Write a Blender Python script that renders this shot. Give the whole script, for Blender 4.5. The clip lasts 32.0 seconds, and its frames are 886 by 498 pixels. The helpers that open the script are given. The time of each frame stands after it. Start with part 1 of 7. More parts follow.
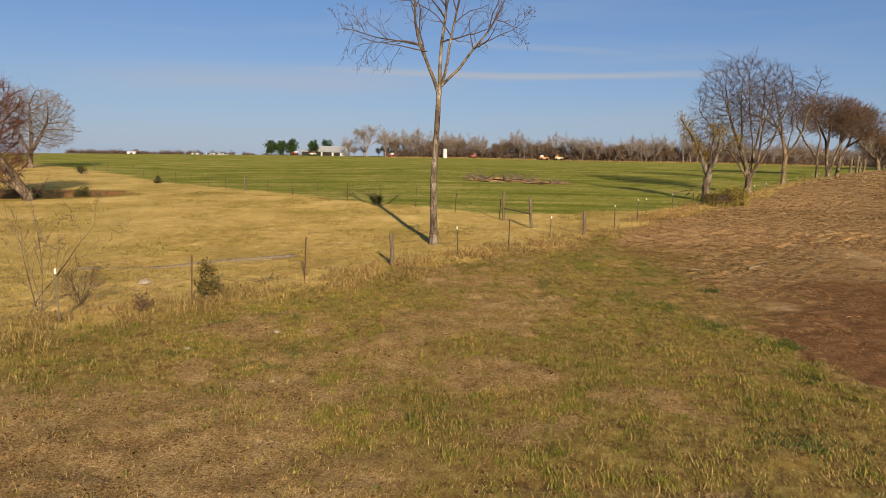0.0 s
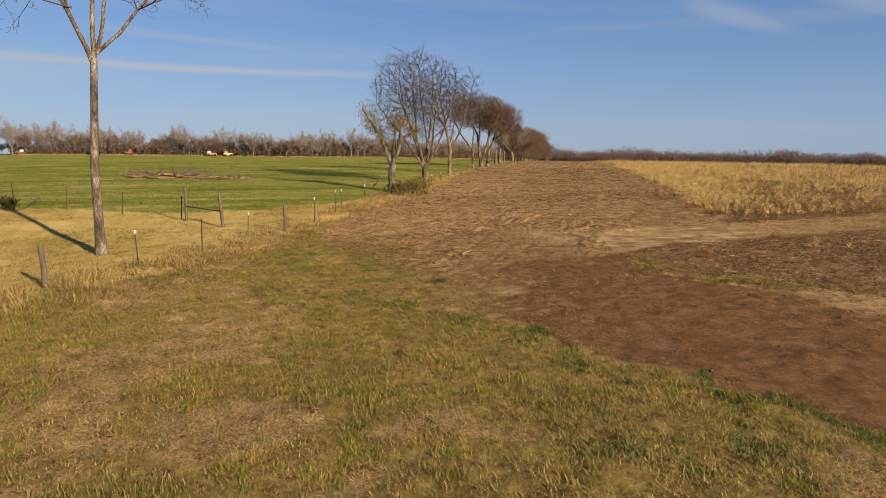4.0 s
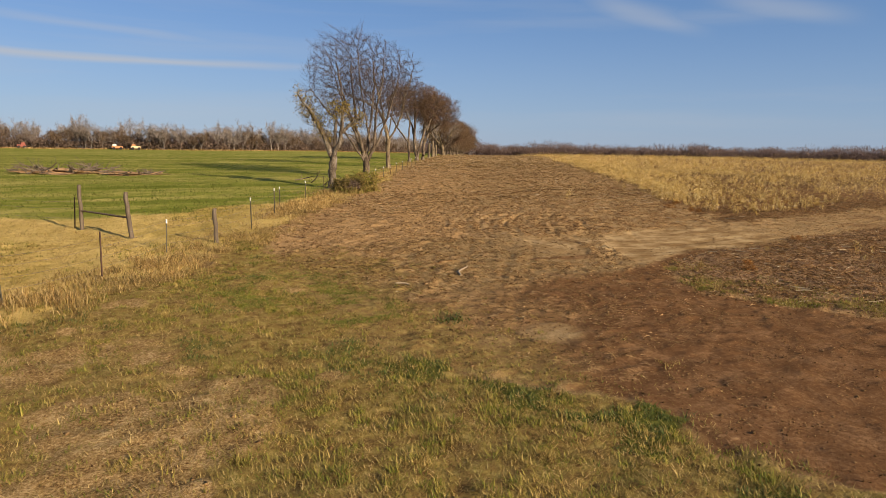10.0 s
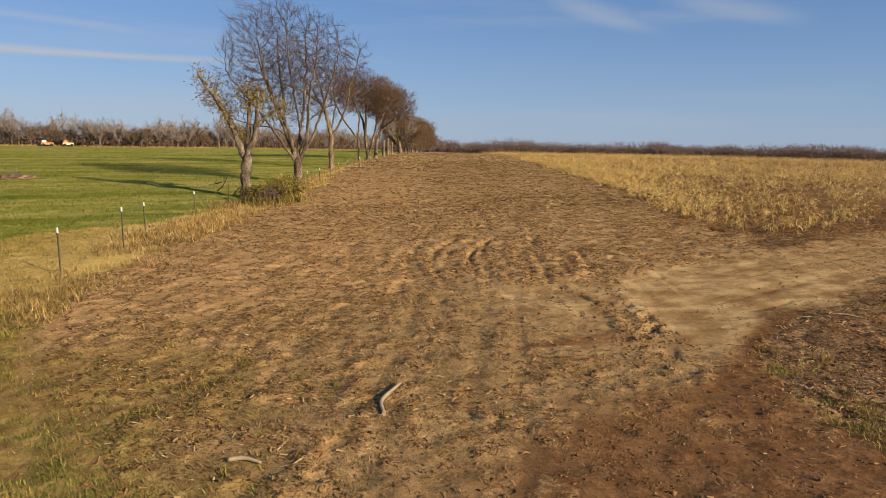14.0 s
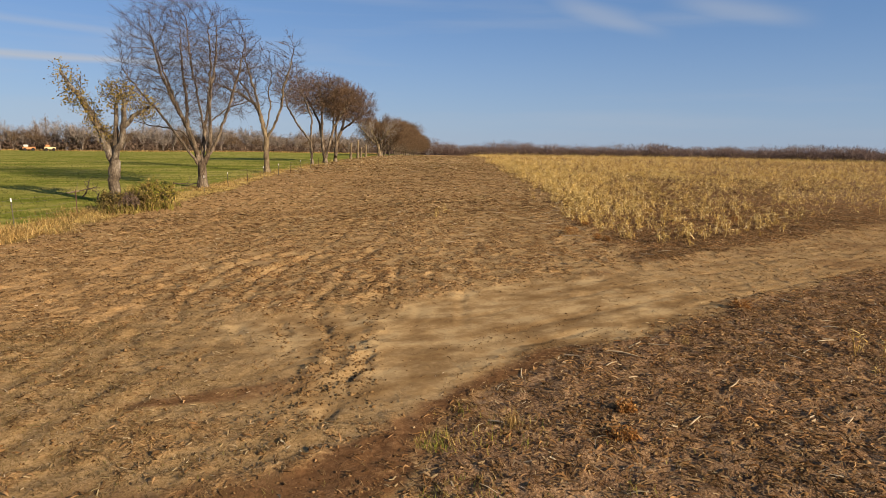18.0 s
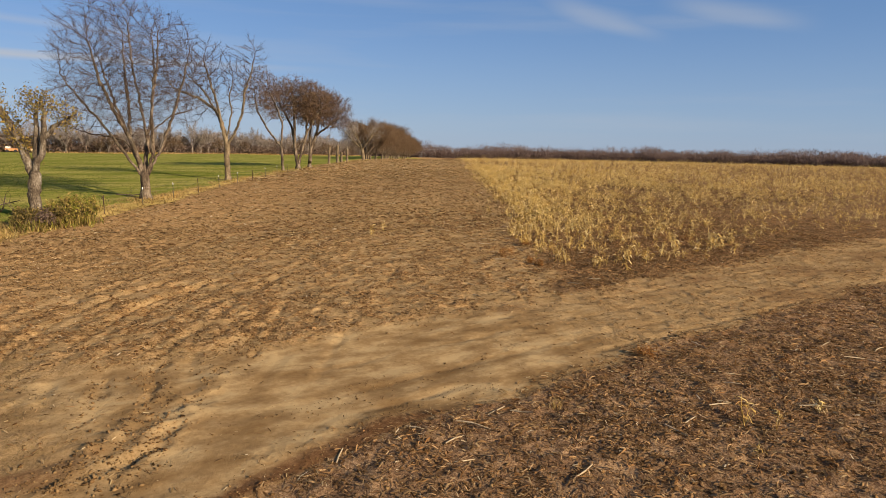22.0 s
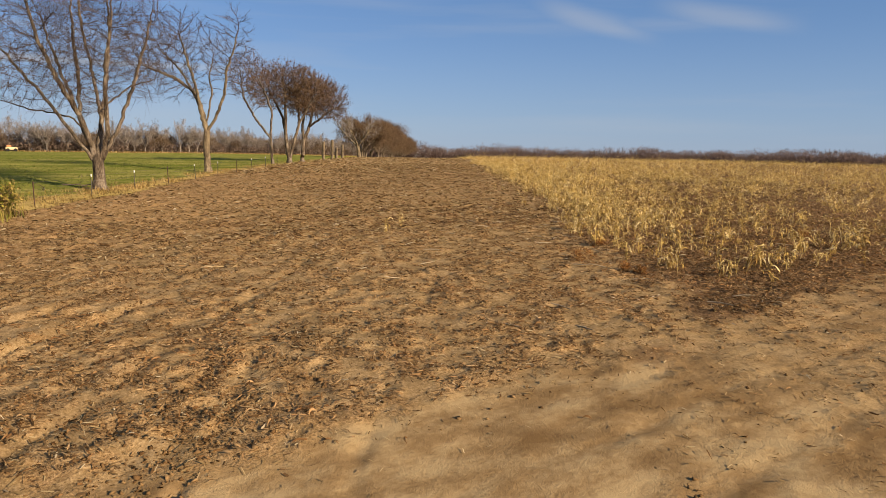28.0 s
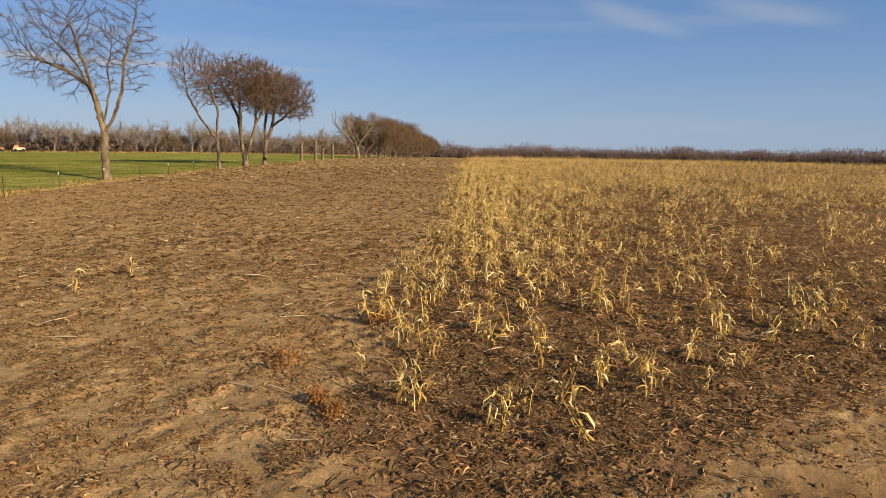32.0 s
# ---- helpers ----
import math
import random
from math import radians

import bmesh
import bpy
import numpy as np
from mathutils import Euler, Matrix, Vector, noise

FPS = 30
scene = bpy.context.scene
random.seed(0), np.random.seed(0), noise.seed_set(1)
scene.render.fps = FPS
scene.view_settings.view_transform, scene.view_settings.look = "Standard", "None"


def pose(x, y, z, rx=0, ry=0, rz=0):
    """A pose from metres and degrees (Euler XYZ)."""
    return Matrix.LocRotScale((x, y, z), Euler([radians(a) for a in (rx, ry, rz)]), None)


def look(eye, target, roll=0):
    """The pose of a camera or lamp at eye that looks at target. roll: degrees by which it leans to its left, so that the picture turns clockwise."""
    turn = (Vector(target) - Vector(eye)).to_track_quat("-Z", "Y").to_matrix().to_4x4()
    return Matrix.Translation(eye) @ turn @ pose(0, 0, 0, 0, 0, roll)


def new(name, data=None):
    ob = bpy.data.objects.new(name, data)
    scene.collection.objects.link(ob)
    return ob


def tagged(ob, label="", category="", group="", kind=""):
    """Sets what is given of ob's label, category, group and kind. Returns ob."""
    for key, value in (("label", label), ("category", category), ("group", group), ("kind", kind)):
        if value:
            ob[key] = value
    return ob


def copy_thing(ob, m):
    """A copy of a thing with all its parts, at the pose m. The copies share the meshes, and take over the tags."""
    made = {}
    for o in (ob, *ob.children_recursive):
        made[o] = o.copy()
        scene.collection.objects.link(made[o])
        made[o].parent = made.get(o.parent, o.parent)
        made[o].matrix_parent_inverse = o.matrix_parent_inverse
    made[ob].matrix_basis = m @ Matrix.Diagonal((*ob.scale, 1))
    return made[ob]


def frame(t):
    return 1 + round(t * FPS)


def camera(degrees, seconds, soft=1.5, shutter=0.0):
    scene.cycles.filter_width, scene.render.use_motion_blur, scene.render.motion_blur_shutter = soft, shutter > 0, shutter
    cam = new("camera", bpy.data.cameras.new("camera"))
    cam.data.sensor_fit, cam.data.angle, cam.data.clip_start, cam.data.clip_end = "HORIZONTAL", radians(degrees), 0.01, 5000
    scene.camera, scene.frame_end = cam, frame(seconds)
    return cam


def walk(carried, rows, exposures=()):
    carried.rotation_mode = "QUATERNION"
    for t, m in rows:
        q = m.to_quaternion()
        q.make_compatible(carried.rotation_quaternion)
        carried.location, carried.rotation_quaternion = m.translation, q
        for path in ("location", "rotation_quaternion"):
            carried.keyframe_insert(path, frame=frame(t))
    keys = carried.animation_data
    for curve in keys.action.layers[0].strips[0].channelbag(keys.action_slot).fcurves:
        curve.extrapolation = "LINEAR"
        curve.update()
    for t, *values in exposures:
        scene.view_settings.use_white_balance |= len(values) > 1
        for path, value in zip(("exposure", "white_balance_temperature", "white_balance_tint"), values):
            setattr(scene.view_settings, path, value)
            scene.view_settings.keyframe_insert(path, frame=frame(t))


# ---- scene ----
cam = camera(67.5, 32.0, 0.8)
# seconds, eye x y z, heading, pitch, lean to the left
PATH = [
    (0, -0.000, -0.000, 4.822, -0.00, -8.61, 1.16),
    (0.5, -0.054, 0.036, 4.777, -0.03, -8.66, 1.25),
    (1, -0.132, 0.773, 4.789, -2.14, -8.63, 1.28),
    (1.5, -0.174, 1.764, 4.791, -3.33, -8.59, 1.18),
    (2, -0.195, 2.638, 4.690, -9.15, -8.48, 1.02),
    (2.5, -0.285, 2.886, 4.608, -19.60, -8.40, 0.79),
    (3, -0.655, 2.690, 4.558, -26.62, -8.41, 0.79),
    (3.5, -0.749, 2.886, 4.495, -27.46, -8.38, 0.84),
    (5.5, 0.484, 8.106, 3.952, -29.77, -8.64, 1.00),
    (6, 0.742, 9.613, 3.959, -29.88, -8.65, 1.04),
    (6.5, 0.723, 10.369, 3.991, -29.88, -8.65, 1.00),
    (7, 0.487, 10.503, 4.001, -29.91, -8.67, 0.99),
    (7.5, 0.344, 10.433, 4.008, -29.96, -8.74, 0.94),
    (8, 0.458, 10.661, 4.062, -32.53, -8.73, 0.94),
    (8.5, 0.538, 10.713, 4.072, -33.69, -8.73, 0.93),
    (9, 0.527, 10.648, 4.076, -34.03, -8.73, 0.92),
    (9.5, 0.439, 10.563, 4.096, -34.38, -8.74, 0.93),
    (10, 0.546, 10.597, 4.097, -34.69, -8.82, 0.94),
    (10.5, 1.095, 11.113, 4.050, -35.02, -8.79, 1.04),
    (11, 2.067, 12.186, 4.065, -35.55, -8.96, 1.09),
    (11.5, 3.267, 13.581, 4.062, -36.27, -9.00, 1.07),
    (12, 4.734, 15.256, 4.122, -36.93, -8.98, 1.11),
    (12.5, 5.832, 16.533, 4.174, -37.24, -8.85, 1.13),
    (13, 6.289, 17.248, 4.154, -37.50, -8.93, 1.11),
    (13.5, 6.802, 18.093, 4.137, -37.63, -8.95, 1.13),
    (14, 7.586, 19.244, 4.139, -38.07, -9.00, 1.08),
    (14.5, 8.235, 20.213, 4.198, -38.44, -8.90, 1.14),
    (16.5, 10.000, 20.310, 4.229, -38.38, -8.79, 0.99),
    (17, 11.350, 19.593, 4.247, -37.94, -8.83, 0.86),
    (17.5, 12.939, 18.753, 4.208, -37.69, -8.81, 0.85),
    (18, 14.855, 17.739, 4.138, -37.56, -8.76, 0.82),
    (18.5, 16.539, 16.867, 4.160, -37.60, -8.83, 0.98),
    (19, 17.648, 16.619, 4.259, -37.80, -8.83, 1.13),
    (19.5, 18.079, 16.995, 4.673, -38.00, -8.81, 1.15),
    (20, 18.263, 17.427, 5.474, -38.09, -8.76, 1.18),
    (20.5, 18.321, 17.607, 5.849, -38.08, -8.70, 1.18),
    (21, 18.325, 17.591, 5.898, -38.06, -8.65, 1.21),
    (21.5, 18.331, 17.472, 5.475, -38.03, -8.63, 1.16),
    (22, 18.424, 17.447, 4.821, -37.89, -8.62, 1.09),
    (22.5, 18.499, 17.528, 4.579, -37.69, -8.51, 1.05),
    (23, 18.589, 17.602, 4.122, -37.74, -8.48, 0.94),
    (23.5, 18.624, 17.668, 3.812, -37.78, -8.41, 0.91),
    (24, 18.560, 17.767, 3.598, -37.86, -8.31, 0.84),
    (24.5, 18.453, 17.850, 3.444, -37.96, -8.22, 0.81),
    (26.5, 20.036, 20.514, 3.330, -38.35, -8.30, 1.03),
    (27, 20.831, 22.145, 3.415, -38.51, -8.45, 0.98),
    (27.5, 21.598, 23.824, 3.462, -38.59, -8.40, 1.01),
    (28, 22.286, 25.244, 3.476, -38.48, -8.42, 1.00),
    (28.5, 23.365, 26.064, 3.510, -38.13, -8.44, 1.01),
    (29, 24.942, 26.451, 3.518, -37.60, -8.46, 0.94),
    (29.5, 26.683, 26.378, 3.514, -37.09, -8.47, 0.91),
    (30, 28.919, 26.077, 3.641, -36.51, -8.55, 0.87),
    (30.5, 30.643, 26.109, 3.833, -36.55, -8.66, 0.90),
    (31, 32.364, 26.709, 3.972, -36.15, -8.65, 0.91),
    (31.5, 33.478, 27.281, 4.075, -35.82, -8.62, 0.98),
    (32, 33.861, 27.782, 3.989, -35.38, -8.57, 0.97),
]
walk(cam, [(t, pose(x, y, z, 90 + pitch, 0, yaw) @ pose(0, 0, 0, 0, 0, roll)) for t, x, y, z, yaw, pitch, roll in PATH], [(0, 0.83), (2.5, 0.87), (6, 0.92), (32, 0.95)])

# ---- light: low sun behind the camera, clear sky with thin high cloud ----
SUN_DIR = Vector((0.2368, -0.8906, 0.3883)).normalized()
world = bpy.data.worlds.new("sky")
scene.world = world
world.use_nodes = True
wn, wl = world.node_tree.nodes, world.node_tree.links
wn.clear()
w_out = wn.new("ShaderNodeOutputWorld")
w_bg = wn.new("ShaderNodeBackground")
w_sky = wn.new("ShaderNodeTexSky")
w_sky.sky_type = "NISHITA"
w_sky.sun_disc = False
w_sky.sun_elevation = math.asin(SUN_DIR.z)
w_sky.sun_rotation = math.atan2(SUN_DIR.x, SUN_DIR.y)
w_sky.altitude = 300.0
w_sky.air_density = 1.0
w_sky.dust_density = 0.12
w_sky.ozone_density = 3.0
w_bg.inputs["Strength"].default_value = 0.050
# thin cirrus: noise stretched along the horizon
w_co = wn.new("ShaderNodeTexCoord")
w_map = wn.new("ShaderNodeMapping")
w_map.inputs["Scale"].default_value = (1.0, 1.0, 13.0)
w_map.inputs["Rotation"].default_value = (0.03, 0.02, 0.5)
w_no = wn.new("ShaderNodeTexNoise")
w_no.inputs["Scale"].default_value = 1.7
w_no.inputs["Detail"].default_value = 6.0
w_no.inputs["Roughness"].default_value = 0.52
w_ra = wn.new("ShaderNodeMapRange")
w_ra.inputs["From Min"].default_value = 0.53
w_ra.inputs["From Max"].default_value = 0.8
w_ra.inputs["To Max"].default_value = 0.25
w_mix = wn.new("ShaderNodeMixRGB")
w_mix.inputs["Color2"].default_value = (5.1, 5.3, 5.75, 1)
wl.new(w_co.outputs["Generated"], w_map.inputs["Vector"])
wl.new(w_map.outputs["Vector"], w_no.inputs["Vector"])
wl.new(w_no.outputs["Fac"], w_ra.inputs["Value"])
w_sep = wn.new("ShaderNodeSeparateXYZ")
wl.new(w_co.outputs["Generated"], w_sep.inputs["Vector"])


def w_math(op, a, b=0.0):
    m = wn.new("ShaderNodeMath")
    m.operation = op
    for sock, v in zip(m.inputs, (a, b)):
        if isinstance(v, (int, float)):
            sock.default_value = v
        else:
            wl.new(v, sock)
    return m.outputs["Value"]


def w_ease(v, lo, hi, top):
    m = wn.new("ShaderNodeMapRange")
    m.interpolation_type = "SMOOTHSTEP"
    m.inputs["From Min"].default_value, m.inputs["From Max"].default_value, m.inputs["To Max"].default_value = lo, hi, top
    wl.new(v, m.inputs["Value"])
    return m.outputs["Result"]


# single wisps: bearing and height of the middle (degrees), slope, half length, half thickness, strength
w_bear = w_math("MULTIPLY", w_math("ARCTAN2", w_sep.outputs["X"], w_sep.outputs["Y"]), 57.2958)
w_high = w_math("MULTIPLY", w_math("ARCSINE", w_sep.outputs["Z"]), 57.2958)
w_soft = w_math("MULTIPLY", w_math("SUBTRACT", w_no.outputs["Fac"], 0.5), 1.6)
w_sum = w_ra.outputs["Result"]
for bear, high, slope, half, thick, top in ((5.0, 6.1, 0.0, 26.0, 0.55, 0.75), (-14.0, 5.2, 0.03, 22.0, 1.7, 0.42), (50.5, 10.6, -0.28, 6.0, 1.3, 0.36), (60.5, 10.6, -0.2, 6.5, 1.2, 0.34), (8.0, 8.4, -0.05, 12.0, 0.5, 0.28)):
    off = w_math("SUBTRACT", w_bear, bear)
    lift = w_math("ADD", w_math("SUBTRACT", w_math("SUBTRACT", w_high, high), w_math("MULTIPLY", off, slope)), w_soft)
    k = w_math("MULTIPLY", w_ease(w_math("ABSOLUTE", off), half, half * 0.2, 1.0), w_ease(w_math("ABSOLUTE", lift), thick, 0.0, top))
    w_sum = w_math("MAXIMUM", w_sum, k)
wl.new(w_sum, w_mix.inputs["Fac"])
w_tint = wn.new("ShaderNodeMixRGB")
w_tint.blend_type = "MULTIPLY"
w_tint.inputs["Fac"].default_value = 1.0
w_tint.inputs["Color2"].default_value = (0.75, 0.785, 0.98, 1)
wl.new(w_sky.outputs["Color"], w_tint.inputs["Color1"])
w_even = wn.new("ShaderNodeMixRGB")
w_even.inputs["Fac"].default_value = 0.45
w_even.inputs["Color2"].default_value = (1.76, 3.44, 6.3, 1)
wl.new(w_tint.outputs["Color"], w_even.inputs["Color1"])
# pale haze towards the horizon
w_haze = wn.new("ShaderNodeMixRGB")
w_haze.inputs["Color2"].default_value = (3.9, 4.95, 6.5, 1)
wl.new(w_ease(w_high, 12.0, -1.0, 0.45), w_haze.inputs["Fac"])
wl.new(w_even.outputs["Color"], w_haze.inputs["Color1"])
wl.new(w_haze.outputs["Color"], w_mix.inputs["Color1"])
wl.new(w_mix.outputs["Color"], w_bg.inputs["Color"])
wl.new(w_bg.outputs["Background"], w_out.inputs["Surface"])

sun_data = bpy.data.lights.new("sun", "SUN")
sun_data.energy = 5.0
sun_data.angle = radians(0.53)
sun_data.color = (1.0, 0.81, 0.58)
sun = new("sun", sun_data)
sun.matrix_world = look(SUN_DIR * 200, (0, 0, 0))

# ---- materials ----
def material(name, rough=0.9, spec=0.2):
    m = bpy.data.materials.new(name)
    m.use_nodes = True
    b = m.node_tree.nodes["Principled BSDF"]
    b.inputs["Roughness"].default_value = rough
    b.inputs["Specular IOR Level"].default_value = spec
    return m, m.node_tree.nodes, m.node_tree.links, b


def noise_node(n, l, vec, scale, detail=4.0, rough=0.55):
    t = n.new("ShaderNodeTexNoise")
    t.inputs["Scale"].default_value = scale
    t.inputs["Detail"].default_value = detail
    t.inputs["Roughness"].default_value = rough
    if vec is not None:
        l.new(vec, t.inputs["Vector"])
    return t


def ramp_node(n, l, fac, stops):
    r = n.new("ShaderNodeValToRGB")
    while len(r.color_ramp.elements) < len(stops):
        r.color_ramp.elements.new(0.5)
    for e, (p, c) in zip(r.color_ramp.elements, stops):
        e.position, e.color = p, (*c, 1)
    l.new(fac, r.inputs["Fac"])
    return r


def mix_node(n, l, fac, a, b, mode="MIX"):
    m = n.new("ShaderNodeMixRGB")
    m.blend_type = mode
    for sock, v in ((m.inputs["Fac"], fac), (m.inputs["Color1"], a), (m.inputs["Color2"], b)):
        if isinstance(v, (int, float)):
            sock.default_value = v
        elif isinstance(v, tuple):
            sock.default_value = (*v, 1)
        else:
            l.new(v, sock)
    return m.outputs["Color"]


def math_node(n, l, op, a, b, clamp=False):
    m = n.new("ShaderNodeMath")
    m.operation = op
    m.use_clamp = clamp
    for sock, v in zip(m.inputs, (a, b)):
        if isinstance(v, (int, float)):
            sock.default_value = v
        else:
            l.new(v, sock)
    return m.outputs["Value"]


def mottled(name, stops, scale=6.0, rough=0.9, spec=0.15, bump=0.3, stretch=(1, 1, 1), fine=6.0, space="Object"):
    """A material with colour varied at two scales and a fine relief."""
    m, n, l, b = material(name, rough, spec)
    co = n.new("ShaderNodeTexCoord")
    mp = n.new("ShaderNodeMapping")
    mp.inputs["Scale"].default_value = stretch
    l.new(co.outputs[space], mp.inputs["Vector"])
    big = noise_node(n, l, mp.outputs["Vector"], scale, 3.0)
    small = noise_node(n, l, mp.outputs["Vector"], scale * fine, 5.0, 0.65)
    mixed = math_node(n, l, "ADD", math_node(n, l, "MULTIPLY", big.outputs["Fac"], 0.55), math_node(n, l, "MULTIPLY", small.outputs["Fac"], 0.45))
    r = ramp_node(n, l, mixed, stops)
    l.new(r.outputs["Color"], b.inputs["Base Color"])
    if bump:
        bp = n.new("ShaderNodeBump")
        bp.inputs["Strength"].default_value = bump
        bp.inputs["Distance"].default_value = 0.05
        l.new(small.outputs["Fac"], bp.inputs["Height"])
        l.new(bp.outputs["Normal"], b.inputs["Normal"])
    return m


def islands(name, stops, rough=0.85, spec=0.15, through_light=0.0, by_object=False, other=None, size=3.0):
    """A material for many joined small pieces, each with a tone of its own."""
    m, n, l, b = material(name, rough, spec)
    if by_object:
        g = n.new("ShaderNodeObjectInfo").outputs["Random"]
    else:
        g = n.new("ShaderNodeNewGeometry").outputs["Random Per Island"]
    r = ramp_node(n, l, g, stops)
    co = n.new("ShaderNodeTexCoord")
    big = noise_node(n, l, co.outputs["Object"], 0.45, 3.0)
    tone = ramp_node(n, l, big.outputs["Fac"], [(0.3, (0.72, 0.74, 0.72)), (0.7, (1.12, 1.08, 1.02))])
    c = r.outputs["Color"]
    if other:      # a second set of tones, which takes turns with the first in clumps
        clump = noise_node(n, l, co.outputs["Object"], size, 2.0)
        k = ramp_node(n, l, clump.outputs["Fac"], [(0.44, (0, 0, 0)), (0.58, (1, 1, 1))])
        c = mix_node(n, l, k.outputs["Color"], c, ramp_node(n, l, g, other).outputs["Color"])
    c = mix_node(n, l, 1.0, c, tone.outputs["Color"], "MULTIPLY")
    l.new(c, b.inputs["Base Color"])
    if through_light:
        tr = n.new("ShaderNodeBsdfTranslucent")
        l.new(c, tr.inputs["Color"])
        ms = n.new("ShaderNodeMixShader")
        ms.inputs["Fac"].default_value = through_light
        l.new(b.outputs["BSDF"], ms.inputs[1])
        l.new(tr.outputs["BSDF"], ms.inputs[2])
        l.new(ms.outputs["Shader"], n["Material Output"].inputs["Surface"])
    return m


BARK = mottled("bark", [(0.38, (0.029, 0.020, 0.013)), (0.5, (0.098, 0.072, 0.049)), (0.62, (0.240, 0.191, 0.140))], 3.0, 0.95, 0.1, 1.0, (1, 1, 0.3))
BARK_PATCHY = mottled("bark_patchy", [(0.38, (0.033, 0.025, 0.018)), (0.48, (0.094, 0.071, 0.049)), (0.56, (0.172, 0.141, 0.105)), (0.64, (0.312, 0.275, 0.226))], 3.0, 0.95, 0.1, 1.0, (1, 1, 0.4))
BARK_PALE = mottled("bark_pale", [(0.36, (0.041, 0.030, 0.018)), (0.5, (0.131, 0.098, 0.061)), (0.64, (0.271, 0.209, 0.127))], 3.0, 0.95, 0.1, 1.0, (1, 1, 0.3))
TWIG = mottled("twig", [(0.35, (0.045, 0.031, 0.025)), (0.65, (0.102, 0.074, 0.057))], 1.2, 0.95, 0.1, 0.0)
TWIG_BROWN = mottled("twig_brown", [(0.35, (0.070, 0.044, 0.027)), (0.65, (0.156, 0.100, 0.062))], 1.2, 0.95, 0.1, 0.0)
TWIG_GREY = mottled("twig_grey", [(0.35, (0.107, 0.086, 0.074)), (0.65, (0.246, 0.213, 0.189))], 0.4, 0.95, 0.1, 0.0)
WOOD_GREY = mottled("weathered_wood", [(0.3, (0.059, 0.043, 0.030)), (0.55, (0.136, 0.104, 0.074)), (0.75, (0.238, 0.190, 0.141))], 4.0, 0.95, 0.1, 0.6, (3, 3, 0.4))
RUST = mottled("rusty_steel", [(0.35, (0.041, 0.023, 0.016)), (0.6, (0.098, 0.051, 0.031)), (0.75, (0.164, 0.090, 0.049))], 14.0, 0.75, 0.3, 0.2)
GREEN_STEEL = mottled("green_painted_steel", [(0.35, (0.041, 0.041, 0.029)), (0.55, (0.090, 0.074, 0.045)), (0.75, (0.164, 0.102, 0.057))], 10.0, 0.6, 0.4, 0.1)
WHITE_PAINT = mottled("white_paint", [(0.35, (0.62, 0.60, 0.54)), (0.65, (0.82, 0.81, 0.77))], 9.0, 0.6, 0.3, 0.1)
WIRE = mottled("fence_wire", [(0.4, (0.082, 0.061, 0.049)), (0.65, (0.180, 0.139, 0.115))], 9.0, 0.6, 0.5, 0.0)
LEAF_YELLOW = islands("yellow_green_leaf", [(0.0, (0.103, 0.076, 0.020)), (0.4, (0.225, 0.164, 0.031)), (0.75, (0.307, 0.205, 0.046)), (1.0, (0.134, 0.122, 0.031))], 0.7, 0.2, 0.25)
LEAF_BROWN = islands("dead_brown_leaf", [(0.0, (0.070, 0.044, 0.023)), (0.5, (0.127, 0.082, 0.043)), (1.0, (0.189, 0.127, 0.070))], 0.85, 0.1, 0.15)
GRASS_GREEN = islands("green_grass", [(0.0, (0.092, 0.105, 0.012)), (0.5, (0.184, 0.179, 0.024)), (1.0, (0.312, 0.253, 0.050))], 0.7, 0.2, 0.2, other=[(0.0, (0.129, 0.087, 0.020)), (0.5, (0.284, 0.197, 0.050)), (1.0, (0.459, 0.339, 0.120))])
GRASS_MAT = islands("grass_mat", [(0.0, (0.126, 0.126, 0.019)), (0.5, (0.222, 0.198, 0.036)), (0.8, (0.324, 0.246, 0.072)), (1.0, (0.480, 0.348, 0.132))], 0.8, 0.15, 0.2, other=[(0.0, (0.120, 0.074, 0.022)), (0.5, (0.258, 0.174, 0.054)), (1.0, (0.504, 0.360, 0.144))], size=1.6)
GRASS_LUSH = islands("lush_grass", [(0.0, (0.041, 0.061, 0.011)), (0.6, (0.090, 0.113, 0.020)), (1.0, (0.197, 0.180, 0.041))], 0.65, 0.25, 0.2)
GRASS_DRY = islands("dry_grass", [(0.0, (0.122, 0.073, 0.024)), (0.4, (0.297, 0.187, 0.061)), (0.75, (0.451, 0.305, 0.113)), (0.95, (0.595, 0.433, 0.197)), (1.0, (0.164, 0.133, 0.036))], 0.8, 0.15, 0.15)
CORN = islands("dead_corn", [(0.0, (0.20, 0.11, 0.028)), (0.25, (0.45, 0.29, 0.072)), (0.65, (0.66, 0.46, 0.14)), (1.0, (0.85, 0.68, 0.36))], 0.75, 0.2, 0.12)
RESIDUE = islands("corn_residue", [(0.0, (0.070, 0.037, 0.016)), (0.45, (0.180, 0.105, 0.048)), (0.85, (0.303, 0.197, 0.098)), (0.97, (0.410, 0.303, 0.172)), (1.0, (0.574, 0.476, 0.336))], 0.95, 0.0, 0.3)
CLOD = islands("soil_clod", [(0.0, (0.077, 0.041, 0.018)), (0.5, (0.165, 0.096, 0.043)), (1.0, (0.271, 0.170, 0.080))], 0.95, 0.0)
WEED = islands("orange_weed", [(0.0, (0.197, 0.078, 0.021)), (0.6, (0.303, 0.139, 0.041)), (1.0, (0.385, 0.230, 0.082))], 0.8, 0.1, 0.2)
CEDAR = islands("cedar_needles", [(0.0, (0.025, 0.033, 0.010)), (0.6, (0.066, 0.070, 0.021)), (1.0, (0.139, 0.115, 0.041))], 0.8, 0.15, 0.15)
